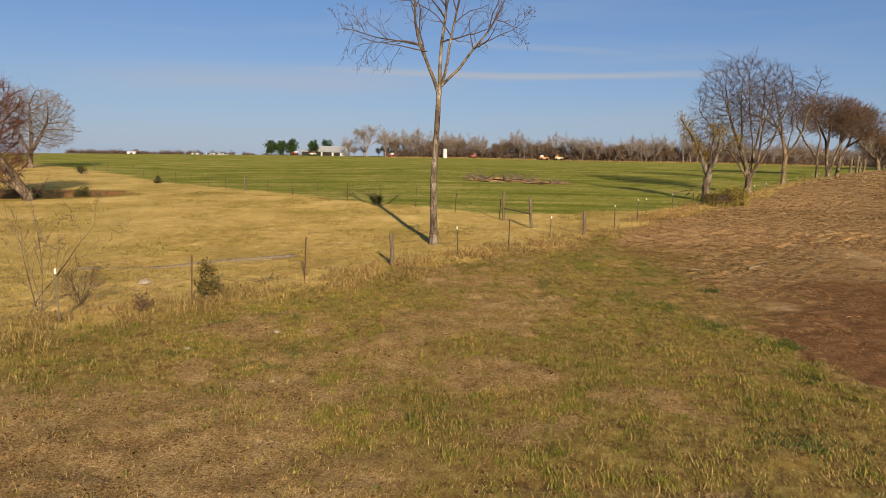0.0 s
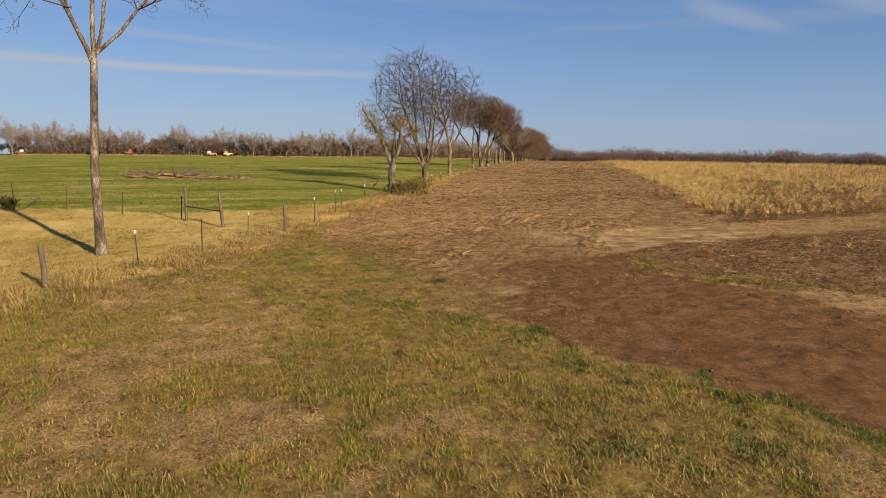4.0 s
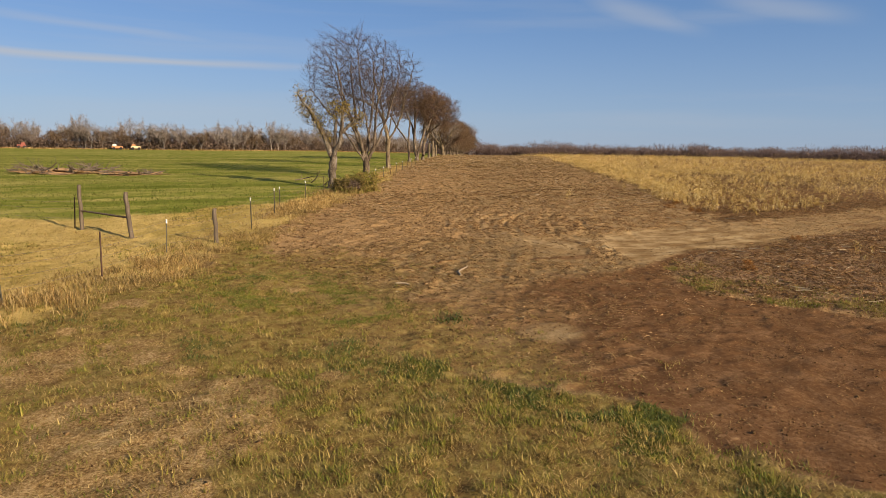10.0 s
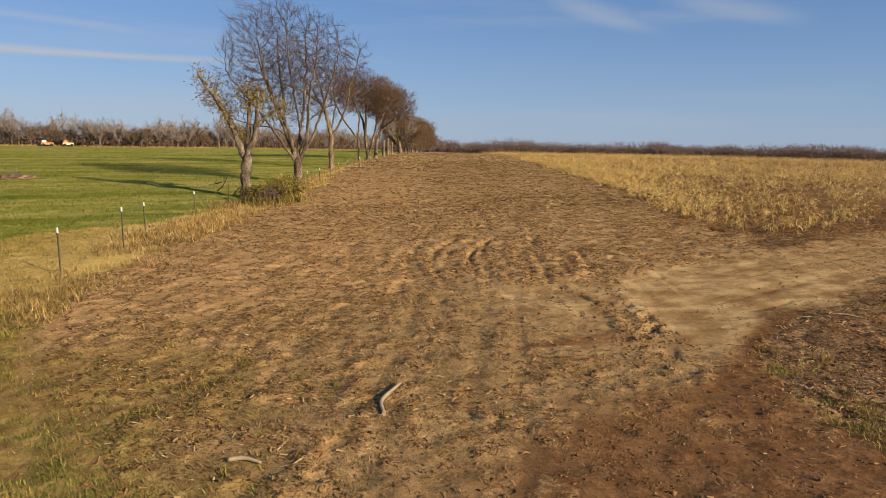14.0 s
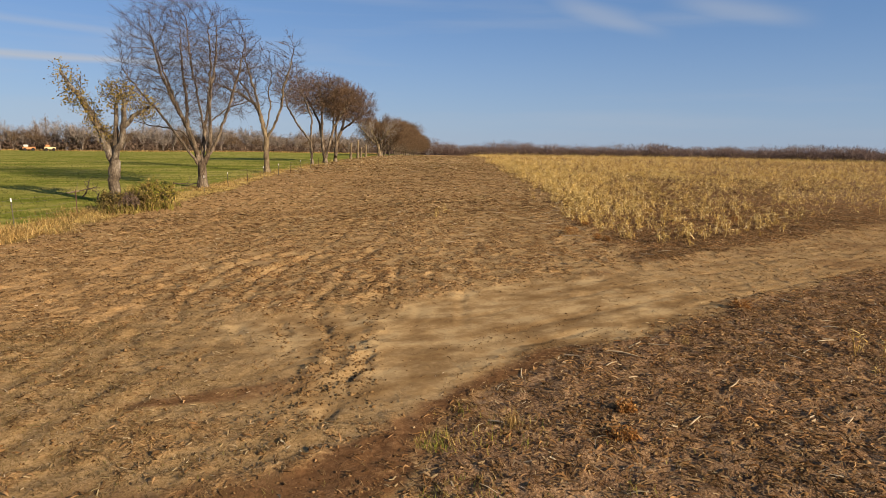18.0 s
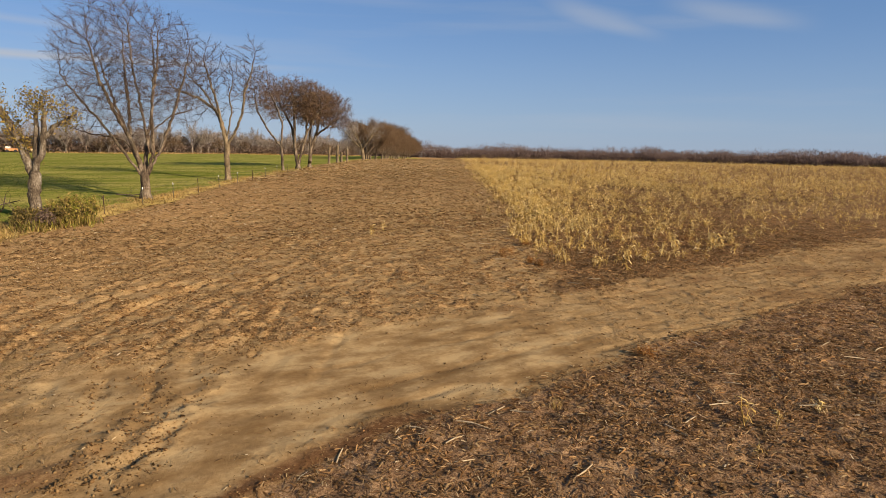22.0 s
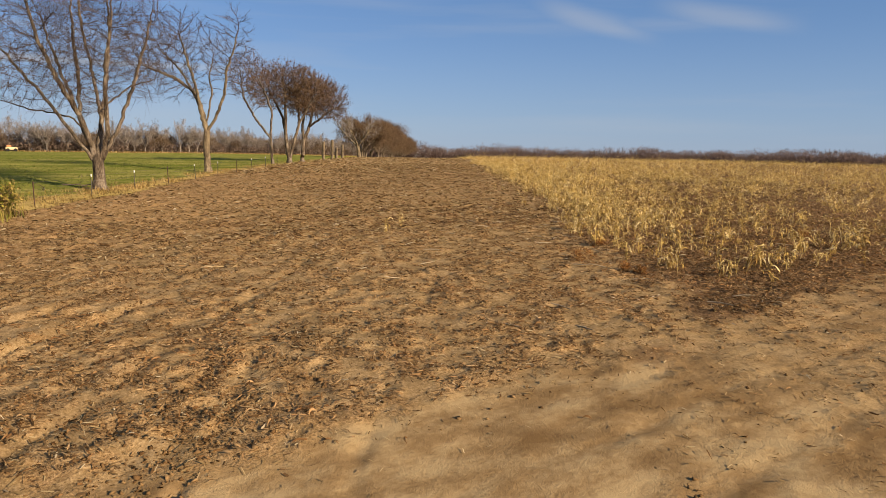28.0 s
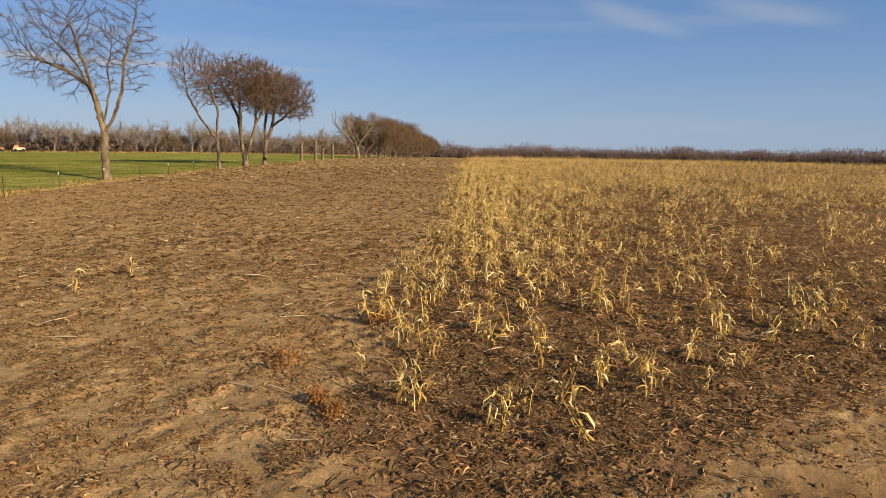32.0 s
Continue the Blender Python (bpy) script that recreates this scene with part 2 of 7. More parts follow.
STONE = mottled("pale_stone", [(0.3, (0.164, 0.123, 0.082)), (0.7, (0.344, 0.287, 0.213))], 7.0, 0.9, 0.15, 0.5)
STRAW_PALE = islands("pale_straw", [(0.0, (0.131, 0.074, 0.030)), (0.4, (0.279, 0.184, 0.082)), (0.75, (0.410, 0.295, 0.148)), (1.0, (0.541, 0.426, 0.262))], 0.95, 0.0, 0.3)
OLIVE = islands("olive_sprays", [(0.0, (0.057, 0.049, 0.015)), (0.5, (0.131, 0.102, 0.029)), (1.0, (0.246, 0.172, 0.061))], 0.8, 0.15, 0.2)
TWIG_RED = mottled("twig_red", [(0.35, (0.082, 0.037, 0.023)), (0.65, (0.164, 0.086, 0.054))], 1.2, 0.95, 0.1, 0.0)
GRASS_PASTURE = islands("pasture_grass", [(0.0, (0.100, 0.119, 0.019)), (0.5, (0.146, 0.158, 0.028)), (1.0, (0.195, 0.185, 0.038))], 0.75, 0.15, 0.2)
THICKET = islands("brown_thicket", [(0.0, (0.089, 0.063, 0.051)), (0.6, (0.163, 0.115, 0.091)), (1.0, (0.254, 0.185, 0.143))], 0.95, 0.0, 0.4)
CORN_PLANT = islands("dead_corn_plant", [(0.0, (0.27, 0.15, 0.038)), (0.3, (0.46, 0.295, 0.080)), (0.7, (0.66, 0.46, 0.15)), (1.0, (0.85, 0.69, 0.38))], 0.75, 0.15, 0.15, True)

# ---- the ground: one sheet to the horizon ----
ROW = (0.615, 0.7885)      # the way the tree row and the corn rows run
FENCE_Y = [-80, 17.6, 37.0, 56.0, 108.0, 181.0, 420.0]
FENCE_X = [-104, -10.5, 8.0, 22.2, 63.2, 119.0, 305.0]
EDGE_Y = [-60, 0, 13.8, 15.4, 18.0, 20.6, 21.4, 23.6, 27.4, 32.0, 36.0, 42.0, 50.8, 63.8, 77.0, 106.7, 142.8, 420.0]
EDGE_X = [16, 11.4, 10.1, 9.7, 9.0, 7.8, 7.2, 7.5, 8.2, 9.3, 9.8, 13.4, 20.8, 31.2, 40.2, 62.0, 89.5, 308.0]
STUB_Y = [-60, 0, 18.5, 20.2, 21.8, 24.2, 26.0, 27.4]
STUB_X = [90, 40, 19.1, 17.9, 17.6, 19.2, 21.8, 30.0]
LANE_X = [12, 14, 17.7, 20.0, 23.0, 28.0, 34.0]     # the damp wheel lane that bends from the yard into the track
LANE_Y = [22.0, 23.0, 24.2, 25.1, 26.2, 27.6, 28.0]
PAST_X = [-400, -51.6, -30.0, -2.1, 4.0, 7.0, 11.0, 16.0, 22.0]
PAST_Y = [440, 98.0, 72.5, 49.0, 45.2, 45.6, 47.6, 49.6, 55.5]


def ease(a, b, x):
    t = np.clip((x - a) / (b - a), 0, 1)
    return t * t * (3 - 2 * t)


def soft_plus(x, k):
    return k * np.logaddexp(0, x / k)


def along(x, y):
    return ROW[0] * x + ROW[1] * y


def across(x, y):
    return ROW[1] * x - ROW[0] * y


def land(x, y):
    """The height of the land without its small relief."""
    x, y = np.asarray(x, float), np.asarray(y, float)
    left = 1 - 0.55 * ease(5, -40, x)
    h = -0.12 + 0.026 * (soft_plus(y - 24, 4) - soft_plus(y - 95, 12)) * left - 0.9 * ease(110, 330, y) * left
    far = np.hypot(x - 34, y - 28)
    h = h - 3.6 * ease(-90, 0, across(x, y)) * ease(130, 520, far)
    out = np.hypot(x, y)
    drop = 4.8 - (0.0126 + 0.0034 * ease(-10, -160, x)) * out      # the land falls away gently past the pastures
    k = ease(190, 300, out) * ease(60, -20, across(x, y))
    return h * (1 - k) + np.minimum(h, drop) * k


class Lattice:
    """Smooth random values on a lattice, summed over octaves: quick for many points at once."""

    def __init__(self, seed):
        self.table = np.random.RandomState(seed).rand(256, 256)

    def one(self, x, y):
        ix, iy = np.floor(x).astype(int), np.floor(y).astype(int)
        fx, fy = x - ix, y - iy
        fx, fy = fx * fx * (3 - 2 * fx), fy * fy * (3 - 2 * fy)
        t = self.table
        a, b = t[ix & 255, iy & 255], t[(ix + 1) & 255, iy & 255]
        c, d = t[ix & 255, (iy + 1) & 255], t[(ix + 1) & 255, (iy + 1) & 255]
        return a + (b - a) * fx + (c - a) * fy + (a - b - c + d) * fx * fy

    def __call__(self, x, y, size, octaves=3):
        x, y = np.asarray(x, float), np.asarray(y, float)
        total, amount, share = 0.0, 0.0, 1.0
        for o in range(octaves):
            total = total + share * self.one(x / size * 2 ** o + 17.3 * o, y / size * 2 ** o + 5.1 * o)
            amount += share
            share *= 0.5
        return total / amount


lat_a, lat_b, lat_c, lat_d = Lattice(1), Lattice(2), Lattice(3), Lattice(4)


def zones(x, y):
    """How far each kind of ground covers a place, 0 to 1."""
    x, y = np.asarray(x, float), np.asarray(y, float)
    wob = (lat_a(x, y, 3.0, 4) - 0.5)
    wob2 = (lat_b(x, y, 1.1, 3) - 0.5)
    s, u = across(x, y), along(x, y)
    beyond = (np.interp(y, FENCE_Y, FENCE_X) - x) * 0.78         # metres past the fence, away from the field
    inside = (np.interp(y, EDGE_Y, EDGE_X) - x) * 0.85           # metres into the grass from the field's edge
    edge = inside + 1.6 * wob + 1.1 * wob2 + 0.8 * (lat_c(x, y, 0.4, 2) - 0.5)
    grass = ease(-0.3, 0.9, edge)
    thin = ease(-4.6, 0.2, inside + 2.8 * wob + 1.2 * wob2) * ease(37, 30, y) * ease(16, 22, y + 3 * wob) * (1 - grass)
    pasture = ease(-0.8, 1.2, (y - np.interp(x, PAST_X, PAST_Y)) * 0.75 + 2.2 * wob) * ease(-0.6, 1.4, beyond + 1.5 * wob)
    dry = np.clip(ease(-2.6, 0.6, beyond + 2.2 * wob + 1.2 * wob2), 0, 1) * grass
    verge = grass * ease(46, 56, y) * (1 - pasture)
    dry = np.maximum(dry, verge * 0.8)
    lush = ease(-0.3, 0.4, edge) * ease(2.4, 0.9, inside + 2.0 * wob) * ease(23.5, 21.0, y + 2 * wob) * ease(0.47, 0.60, lat_c(x, y, 0.9, 4))
    lush = np.maximum(lush, 0.5 * grass * (1 - dry) * ease(0.58, 0.74, lat_d(x, y, 0.9, 4)) * ease(0.42, 0.6, lat_b(x, y + 30, 6.0, 2)))
    bare = ease(0.54, 0.66, 0.55 * lat_b(x + 40, y, 4.5, 3) + 0.45 * lat_c(x, y + 9, 1.1, 3)) * 0.9
    bare = np.maximum(bare, ease(6.5, 2.5, np.hypot((x + 7.5) * 0.75, y - 9.0) + 3 * wob))
    bare = np.maximum(bare, 0.4 * ease(3.2, 1.2, np.abs(beyond + 5.0 + 2.5 * wob)) * ease(14, 20, y) * ease(38, 28, y))
    bare = np.maximum(bare, ease(1.5, 0.7, np.hypot((x - 1.6) * 0.9, y - 14.2) + 1.6 * wob + 0.8 * wob2))
    bare = np.maximum(bare, 0.85 * ease(2.4, 0.8, np.hypot((x - 3.0) * 0.8, y - 20.6) + 2.4 * wob + 1.8 * wob2))
    bare = bare * grass * (1 - dry) * (1 - pasture)
    road_mid = 29.15 + 0.3 * np.sin(x * 0.08)
    half = 2.3 + 0.9 * ease(26, 20, x)
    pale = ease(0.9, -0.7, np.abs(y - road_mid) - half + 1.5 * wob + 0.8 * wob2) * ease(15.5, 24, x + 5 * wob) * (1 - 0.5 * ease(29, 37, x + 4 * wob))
    pale = np.maximum(pale, 0.55 * ease(1.3, 0.2, np.hypot((x - 10.4) * 0.7, y - 21.4) + 2.6 * wob + 1.8 * wob2))
    stub = ease(-0.5, 0.9, (x - np.interp(y, STUB_Y, STUB_X)) * 0.8 + 1.2 * wob + 0.8 * wob2) * ease(27.4, 26.2, y - 0.8 * wob)
    mud = ease(0.9, -0.4, edge) * ease(28.5, 23, y + 5 * wob + 2 * wob2) * ease(22.5, 16.5, x + 4 * wob) * (0.57 + 0.43 * ease(11.0, 15.5, x + 0.9 * np.maximum(0, 22.5 - y) + 5 * wob + 2 * wob2)) * (1 - stub)
    mud = np.maximum(mud, 0.75 * ease(1.1, 0.3, np.abs(y - 28.2 - 1.3 * wob - 0.4 * np.sin(x * 0.6)) ) * ease(44, 22, x) * ease(12, 18, x) * ease(0.42, 0.62, lat_c(x, y * 2.5, 3.0, 2)))
    lane_y = np.interp(x, LANE_X, LANE_Y)
    mud = np.maximum(mud, 0.85 * ease(1.15, 0.35, np.abs(y - lane_y) + 1.0 * wob + 0.6 * wob2) * ease(13.0, 15.5, x) * ease(28.5, 24.0, x + 3 * wob) * (1 - 0.9 * stub))
    far_road = ease(26, 33, x + 4 * wob) * ease(3.6, 2.4, np.abs(y - road_mid) + wob)
    mud = np.maximum(mud, far_road * (0.30 + 0.22 * ease(0.35, 0.65, lat_d(x * 0.5, y, 1.3, 3))))
    pale = pale * (1 - 0.3 * far_road)
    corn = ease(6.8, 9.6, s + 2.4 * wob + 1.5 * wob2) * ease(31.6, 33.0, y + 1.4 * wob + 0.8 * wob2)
    red = ease(-5.5, -9.5, s + 6 * wob) * (1 - grass) * ease(28, 36, y)
    # where the soil lies in crumbs and trodden leaf, and where it is smooth
    streaky = 0.26 * lat_b(u * 0.45 + 11, s * 1.5, 1.1, 3) + 0.20 * lat_d(x, y, 0.6, 2) + 0.54 * lat_c(x + 5, y, 0.26, 2)
    crumb = ease(0.35, 0.61, streaky + 0.10 * stub + 0.06 * corn + 0.04 * ease(7, 2, np.hypot(x - 22.5, y - 31.5)))
    crumb = crumb * (1 - 0.5 * ease(1.1, 0.7, np.hypot((x - 19.5) / 4.5, (y - 30.5) / 4.5) + wob)) * (1 - grass) * (1 - 0.9 * pale) * (1 - 0.75 * mud * (1 - stub))
    hole = ease(1.0, 0.55, np.hypot((x + 35.0) / 7.5, (y - 57.0) / 4.6) + 0.25 * (lat_a(x, y, 2.0, 2) - 0.5))
    grass, dry, pasture = grass * (1 - 0.9 * hole), dry * (1 - 0.9 * hole), pasture * (1 - 0.9 * hole)
    # dark soil round the hollow: its shade put into the colour, with bare dark earth
    hollow_shade = ease(1.45, 0.9, np.hypot((x + 35.0) / 7.5, (y - 57.0) / 4.6) + 0.3 * (lat_a(x, y, 2.0, 2) - 0.5))
    grass, dry, pasture, mud = grass * (1 - 0.7 * hollow_shade), dry * (1 - 0.7 * hollow_shade), pasture * (1 - 0.7 * hollow_shade), np.maximum(mud, hollow_shade)
    return dict(hole=hole, crumb=crumb, grass=grass, pasture=pasture, dry=dry, lush=lush, bare=bare, pale=pale, stub=stub, mud=mud, corn=corn, red=red, thin=thin, beyond=beyond, inside=inside, s=s, u=u)


GOUGES = (((24.0, 31.6), (25.6, 33.8), 0.06), ((24.2, 33.4), (25.9, 35.2), 0.05), ((19.2, 26.4), (21.4, 28.7), 0.045), ((21.2, 29.7), (22.2, 32.3), 0.045), ((19.4, 27.5), (21.1, 28.1), 0.04), ((20.0, 29.4), (21.0, 31.8), 0.03))


def relief(x, y, z):
    """Clods, wheel ruts and the banks of the worn road."""
    soil = (1 - z["grass"])
    fine = lat_c(x, y, 0.55, 2) - 0.5
    mid = lat_d(x, y, 1.7, 3) - 0.5
    lump = np.maximum(0, lat_b(x + 3, y, 0.30, 2) - 0.40) * 1.7
    pit = np.maximum(0, lat_a(x, y + 7, 0.42, 2) - 0.55) * 2.2
    h = z["crumb"] * (0.085 * lump ** 1.2 - 0.05 * pit) + soil * (0.03 * (lat_b(x, y, 0.33, 2) - 0.5) * (1 - 0.8 * z["pale"]) + 0.06 * fine * (1 - 0.75 * z["pale"]) * (1 - 0.6 * z["mud"]) + 0.10 * mid) + 0.035 * z["mud"] * lump * (1 - z["grass"])
    h = h + 0.07 * z["bare"] * lump + z["grass"] * (0.10 * fine + 0.12 * mid + 0.05 * (lat_a(x, y, 0.3, 1) - 0.5)) + 0.08 * z["corn"] * (lat_b(x + 9, y, 0.36, 2) - 0.5)
    # wheel ruts that run with the row, and the arcs of a turning machine
    s, u = z["s"], z["u"]
    wavy = 0.35 * np.sin(u * 0.21) + 0.5 * (lat_a(x, y, 7.0, 2) - 0.5)
    rut = np.zeros_like(s)
    for c, deep in ((-0.6, 0.04), (0.5, 0.03), (1.6, 0.04), (-1.5, 0.03), (-2.3, 0.08), (-2.75, 0.05), (-3.5, 0.03), (-4.2, 0.08), (-4.65, 0.05), (-5.5, 0.03), (-6.7, 0.06), (-7.15, 0.04), (-8.0, 0.03), (-9.1, 0.05), (-9.6, 0.04), (-10.6, 0.04)):
        rut = rut + deep * ease(0.21, 0.03, np.abs(s + wavy - c + 0.12 * (lat_c(x, y, 0.8, 2) - 0.5)))
    rut = 0.75 * rut * ease(36, 42, u) * ease(75, 46, u) * soil * ease(0.25, 0.6, lat_b(x, y, 1.2, 3))
    r, turn = np.hypot(x - 31.0, y - 29.4), np.degrees(np.arctan2(y - 29.4, x - 31.0)) % 360
    shake = 0.22 * (lat_c(x, y, 1.4, 2) - 0.5)
    arc = np.zeros_like(s)
    for c, deep, lo, hi in ((8.7, 0.02, 125, 172), (9.5, 0.025, 122, 176), (10.4, 0.02, 130, 178), (11.25, 0.05, 119, 147), (11.3, 0.03, 112, 178), (12.0, 0.02, 118, 160), (12.55, 0.045, 118, 166), (13.4, 0.025, 116, 178), (14.3, 0.02, 120, 170)):
        off = r - c + shake
        arc = arc + deep * (ease(0.20, 0.03, np.abs(off)) - 0.35 * ease(0.2, 0.05, np.abs(off - 0.3))) * ease(lo - 4, lo + 6, turn) * ease(hi + 4, hi - 8, turn)
    for (ax, ay), (bx, by), deep in GOUGES:
        ux, uy = bx - ax, by - ay
        k = np.clip(((x - ax) * ux + (y - ay) * uy) / (ux * ux + uy * uy), 0, 1)
        deep = 0.6 * deep
        far = np.hypot(x - ax - k * ux, y - ay - k * uy) + 0.25 * (lat_c(x, y, 0.6, 2) - 0.5)
        arc = arc + deep * (1.5 * ease(0.16, 0.03, far) - 0.5 * ease(0.34, 0.2, far) * ease(0.10, 0.18, far)) * ease(0.3, 0.5, lat_b(x, y, 0.9, 2))
    arc = 1.1 * arc * soil
    d = 0.69 * y - 0.72 * x + 0.35 * (lat_a(x, y, 3.0, 2) - 0.5)
    for c in (7.6, 8.4, 9.5, 10.1, 10.8, 12.0, 12.8):
        arc = arc + 0.028 * ease(0.22, 0.05, np.abs(d - c)) * ease(9, 11, x) * ease(21, 18, x) * soil * ease(0.3, 0.55, lat_b(x, y, 1.0, 2))
    ridge = 0.12 * ease(1.5, 0.2, np.abs((y - 35.0) + 0.55 * (x - 26.6))) * ease(3.2, 1.0, np.abs(x - 26.3)) * lat_b(x, y, 0.7, 2)
    k = np.clip(((x - 18.9) * 6.0 + (y - 26.6) * 7.2) / 87.84, 0, 1)
    torn = ease(0.95, 0.25, np.hypot(x - 18.9 - 6.0 * k, y - 26.6 - 7.2 * k) + 0.7 * (lat_a(x, y, 1.4, 2) - 0.5)) * ease(0.42, 0.58, lat_d(x + 2, y, 1.1, 2))
    h = h + soil * torn * 0.22 * np.maximum(0, lat_b(x, y + 2, 0.36, 2) - 0.42)
    road = y - 29.15 - 0.3 * np.sin(x * 0.08) + 0.35 * (lat_a(x, y, 4.0, 2) - 0.5)
    for c, deep in ((-1.9, 0.028), (-0.9, 0.02), (0.6, 0.024), (1.7, 0.026)):
        arc = arc + deep * ease(0.2, 0.04, np.abs(road - c + 0.25 * (lat_c(x * 0.5, y, 0.9, 2) - 0.5))) * ease(22, 27, x) * ease(0.35, 0.6, lat_b(x * 0.4, y, 1.5, 2)) * soil
    lane = 0.03 * z["pale"] * (lat_a(x * 0.35, y * 1.6, 1.6, 3) - 0.5)
    return h - rut - arc + ridge - 0.06 * z["pale"] + lane - 1.7 * z["hole"]


def surface(x, y):
    x, y = np.atleast_1d(np.asarray(x, float)), np.atleast_1d(np.asarray(y, float))
    return land(x, y) + relief(x, y, zones(x, y))


def axis(spans, out, grow):
    """Even steps within each span (from, to, step), then growing ones out to the given distance on both sides."""
    mid = np.concatenate([np.arange(lo, hi - step / 2, step) for lo, hi, step in spans] + [[spans[-1][1]]])
    side = []
    for step in (spans[0][2], spans[-1][2]):
        d = step * grow ** np.arange(1, int(math.log(out * (grow - 1) / step) / math.log(grow)) + 2)
        side.append(np.cumsum(d))
    return np.concatenate([mid[0] - side[0][::-1], mid, mid[-1] + side[1]])


gx = axis(((-14, 6, 0.14), (6, 42, 0.07), (42, 60, 0.14)), 2600, 1.09)
gy = axis(((6, 17, 0.14), (17, 40, 0.07), (40, 58, 0.14)), 2600, 1.09)
GX, GY = np.meshgrid(gx, gy)
fx_, fy_ = GX.ravel(), GY.ravel()
Z = zones(fx_, fy_)
heights = land(fx_, fy_) + relief(fx_, fy_, Z)
nx_, ny_ = len(gx), len(gy)
idx = np.arange(nx_ * ny_).reshape(ny_, nx_)
quads = np.stack([idx[:-1, :-1], idx[:-1, 1:], idx[1:, 1:], idx[1:, :-1]], -1).reshape(-1, 4)


def mesh_from(name, verts, faces, smooth=False):
    """A mesh from arrays: vertices (n, 3) and faces (m, 3) or (m, 4)."""
    me = bpy.data.meshes.new(name)
    verts, faces = np.asarray(verts, np.float32), np.asarray(faces, np.int32)
    k = faces.shape[1]
    me.vertices.add(len(verts))
    me.vertices.foreach_set("co", verts.ravel())
    me.loops.add(faces.size)
    me.loops.foreach_set("vertex_index", faces.ravel())
    me.polygons.add(len(faces))
    me.polygons.foreach_set("loop_start", np.arange(0, faces.size, k, dtype=np.int32))
    if smooth:
        me.polygons.foreach_set("use_smooth", np.ones(len(faces), bool))
    me.update(calc_edges=True)
    me.validate()
    return me


ground_mesh = mesh_from("ground", np.stack([fx_, fy_, heights], 1), quads, True)
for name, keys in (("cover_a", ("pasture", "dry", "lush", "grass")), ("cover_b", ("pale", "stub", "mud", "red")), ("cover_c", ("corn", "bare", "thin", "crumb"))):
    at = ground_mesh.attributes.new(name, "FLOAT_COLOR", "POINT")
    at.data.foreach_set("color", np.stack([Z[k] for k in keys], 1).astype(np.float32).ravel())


def ground_material():
    m, n, l, b = material("field_ground", 1.0, 0.0)
    co = n.new("ShaderNodeTexCoord")
    pos = co.outputs["Object"]

    def cover(name):
        a = n.new("ShaderNodeAttribute")
        a.attribute_name = name
        sp = n.new("ShaderNodeSeparateColor")
        l.new(a.outputs["Color"], sp.inputs["Color"])
        return sp.outputs["Red"], sp.outputs["Green"], sp.outputs["Blue"], a.outputs["Alpha"]

    pasture, dry, lush, grass = cover("cover_a")
    pale, stub, mud, red = cover("cover_b")
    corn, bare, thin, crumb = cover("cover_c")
    n_big = noise_node(n, l, pos, 0.16, 4.0)
    n_mid = noise_node(n, l, pos, 1.3, 5.0, 0.6)
    n_fine = noise_node(n, l, pos, 9.0, 6.0, 0.7)
    n_grit = noise_node(n, l, pos, 26.0, 4.0, 0.75)
    sq = n.new("ShaderNodeMapping")
    sq.inputs["Scale"].default_value = (0.6, 1.05, 1.0)
    sq.inputs["Rotation"].default_value = (0, 0, -0.12)
    l.new(pos, sq.inputs["Vector"])
    n_lane = noise_node(n, l, sq.outputs["Vector"], 1.1, 4.0, 0.6)

    def broken(mask, amount=0.5):
        k = math_node(n, l, "ADD", mask, math_node(n, l, "MULTIPLY", math_node(n, l, "SUBTRACT", n_fine.outputs["Fac"], 0.5), amount))
        r = n.new("ShaderNodeMapRange")
        r.interpolation_type = "SMOOTHSTEP"
        r.inputs["From Min"].default_value, r.inputs["From Max"].default_value = 0.28, 0.72
        l.new(k, r.inputs["Value"])
        return r.outputs["Result"]

    def blend(fac_a, fac_b, w=0.5):
        return math_node(n, l, "ADD", math_node(n, l, "MULTIPLY", fac_a, 1 - w), math_node(n, l, "MULTIPLY", fac_b, w))

    n_sward = noise_node(n, l, pos, 4.0, 3.0, 0.6)
    sward = n_sward.outputs["Fac"]
    mf = blend(n_mid.outputs["Fac"], n_fine.outputs["Fac"], 0.55)
    fg = blend(n_fine.outputs["Fac"], n_grit.outputs["Fac"], 0.5)
    mfg = blend(mf, n_grit.outputs["Fac"], 0.5)
    soil = ramp_node(n, l, mfg, [(0.38, (0.153, 0.095, 0.041)), (0.5, (0.262, 0.169, 0.077)), (0.62, (0.40, 0.274, 0.139))]).outputs["Color"]
    redsoil = ramp_node(n, l, mfg, [(0.38, (0.174, 0.098, 0.041)), (0.5, (0.310, 0.188, 0.081)), (0.62, (0.46, 0.300, 0.144))]).outputs["Color"]
    mudsoil = ramp_node(n, l, blend(mf, n_grit.outputs["Fac"], 0.25), [(0.38, (0.088, 0.044, 0.019)), (0.5, (0.134, 0.069, 0.031)), (0.60, (0.195, 0.109, 0.052))]).outputs["Color"]
    dust = ramp_node(n, l, blend(n_lane.outputs["Fac"], n_fine.outputs["Fac"], 0.2), [(0.36, (0.165, 0.098, 0.041)), (0.48, (0.245, 0.155, 0.070)), (0.60, (0.376, 0.262, 0.128))]).outputs["Color"]
    stubble = ramp_node(n, l, mfg, [(0.40, (0.085, 0.045, 0.024)), (0.5, (0.207, 0.123, 0.066)), (0.61, (0.377, 0.250, 0.139))]).outputs["Color"]
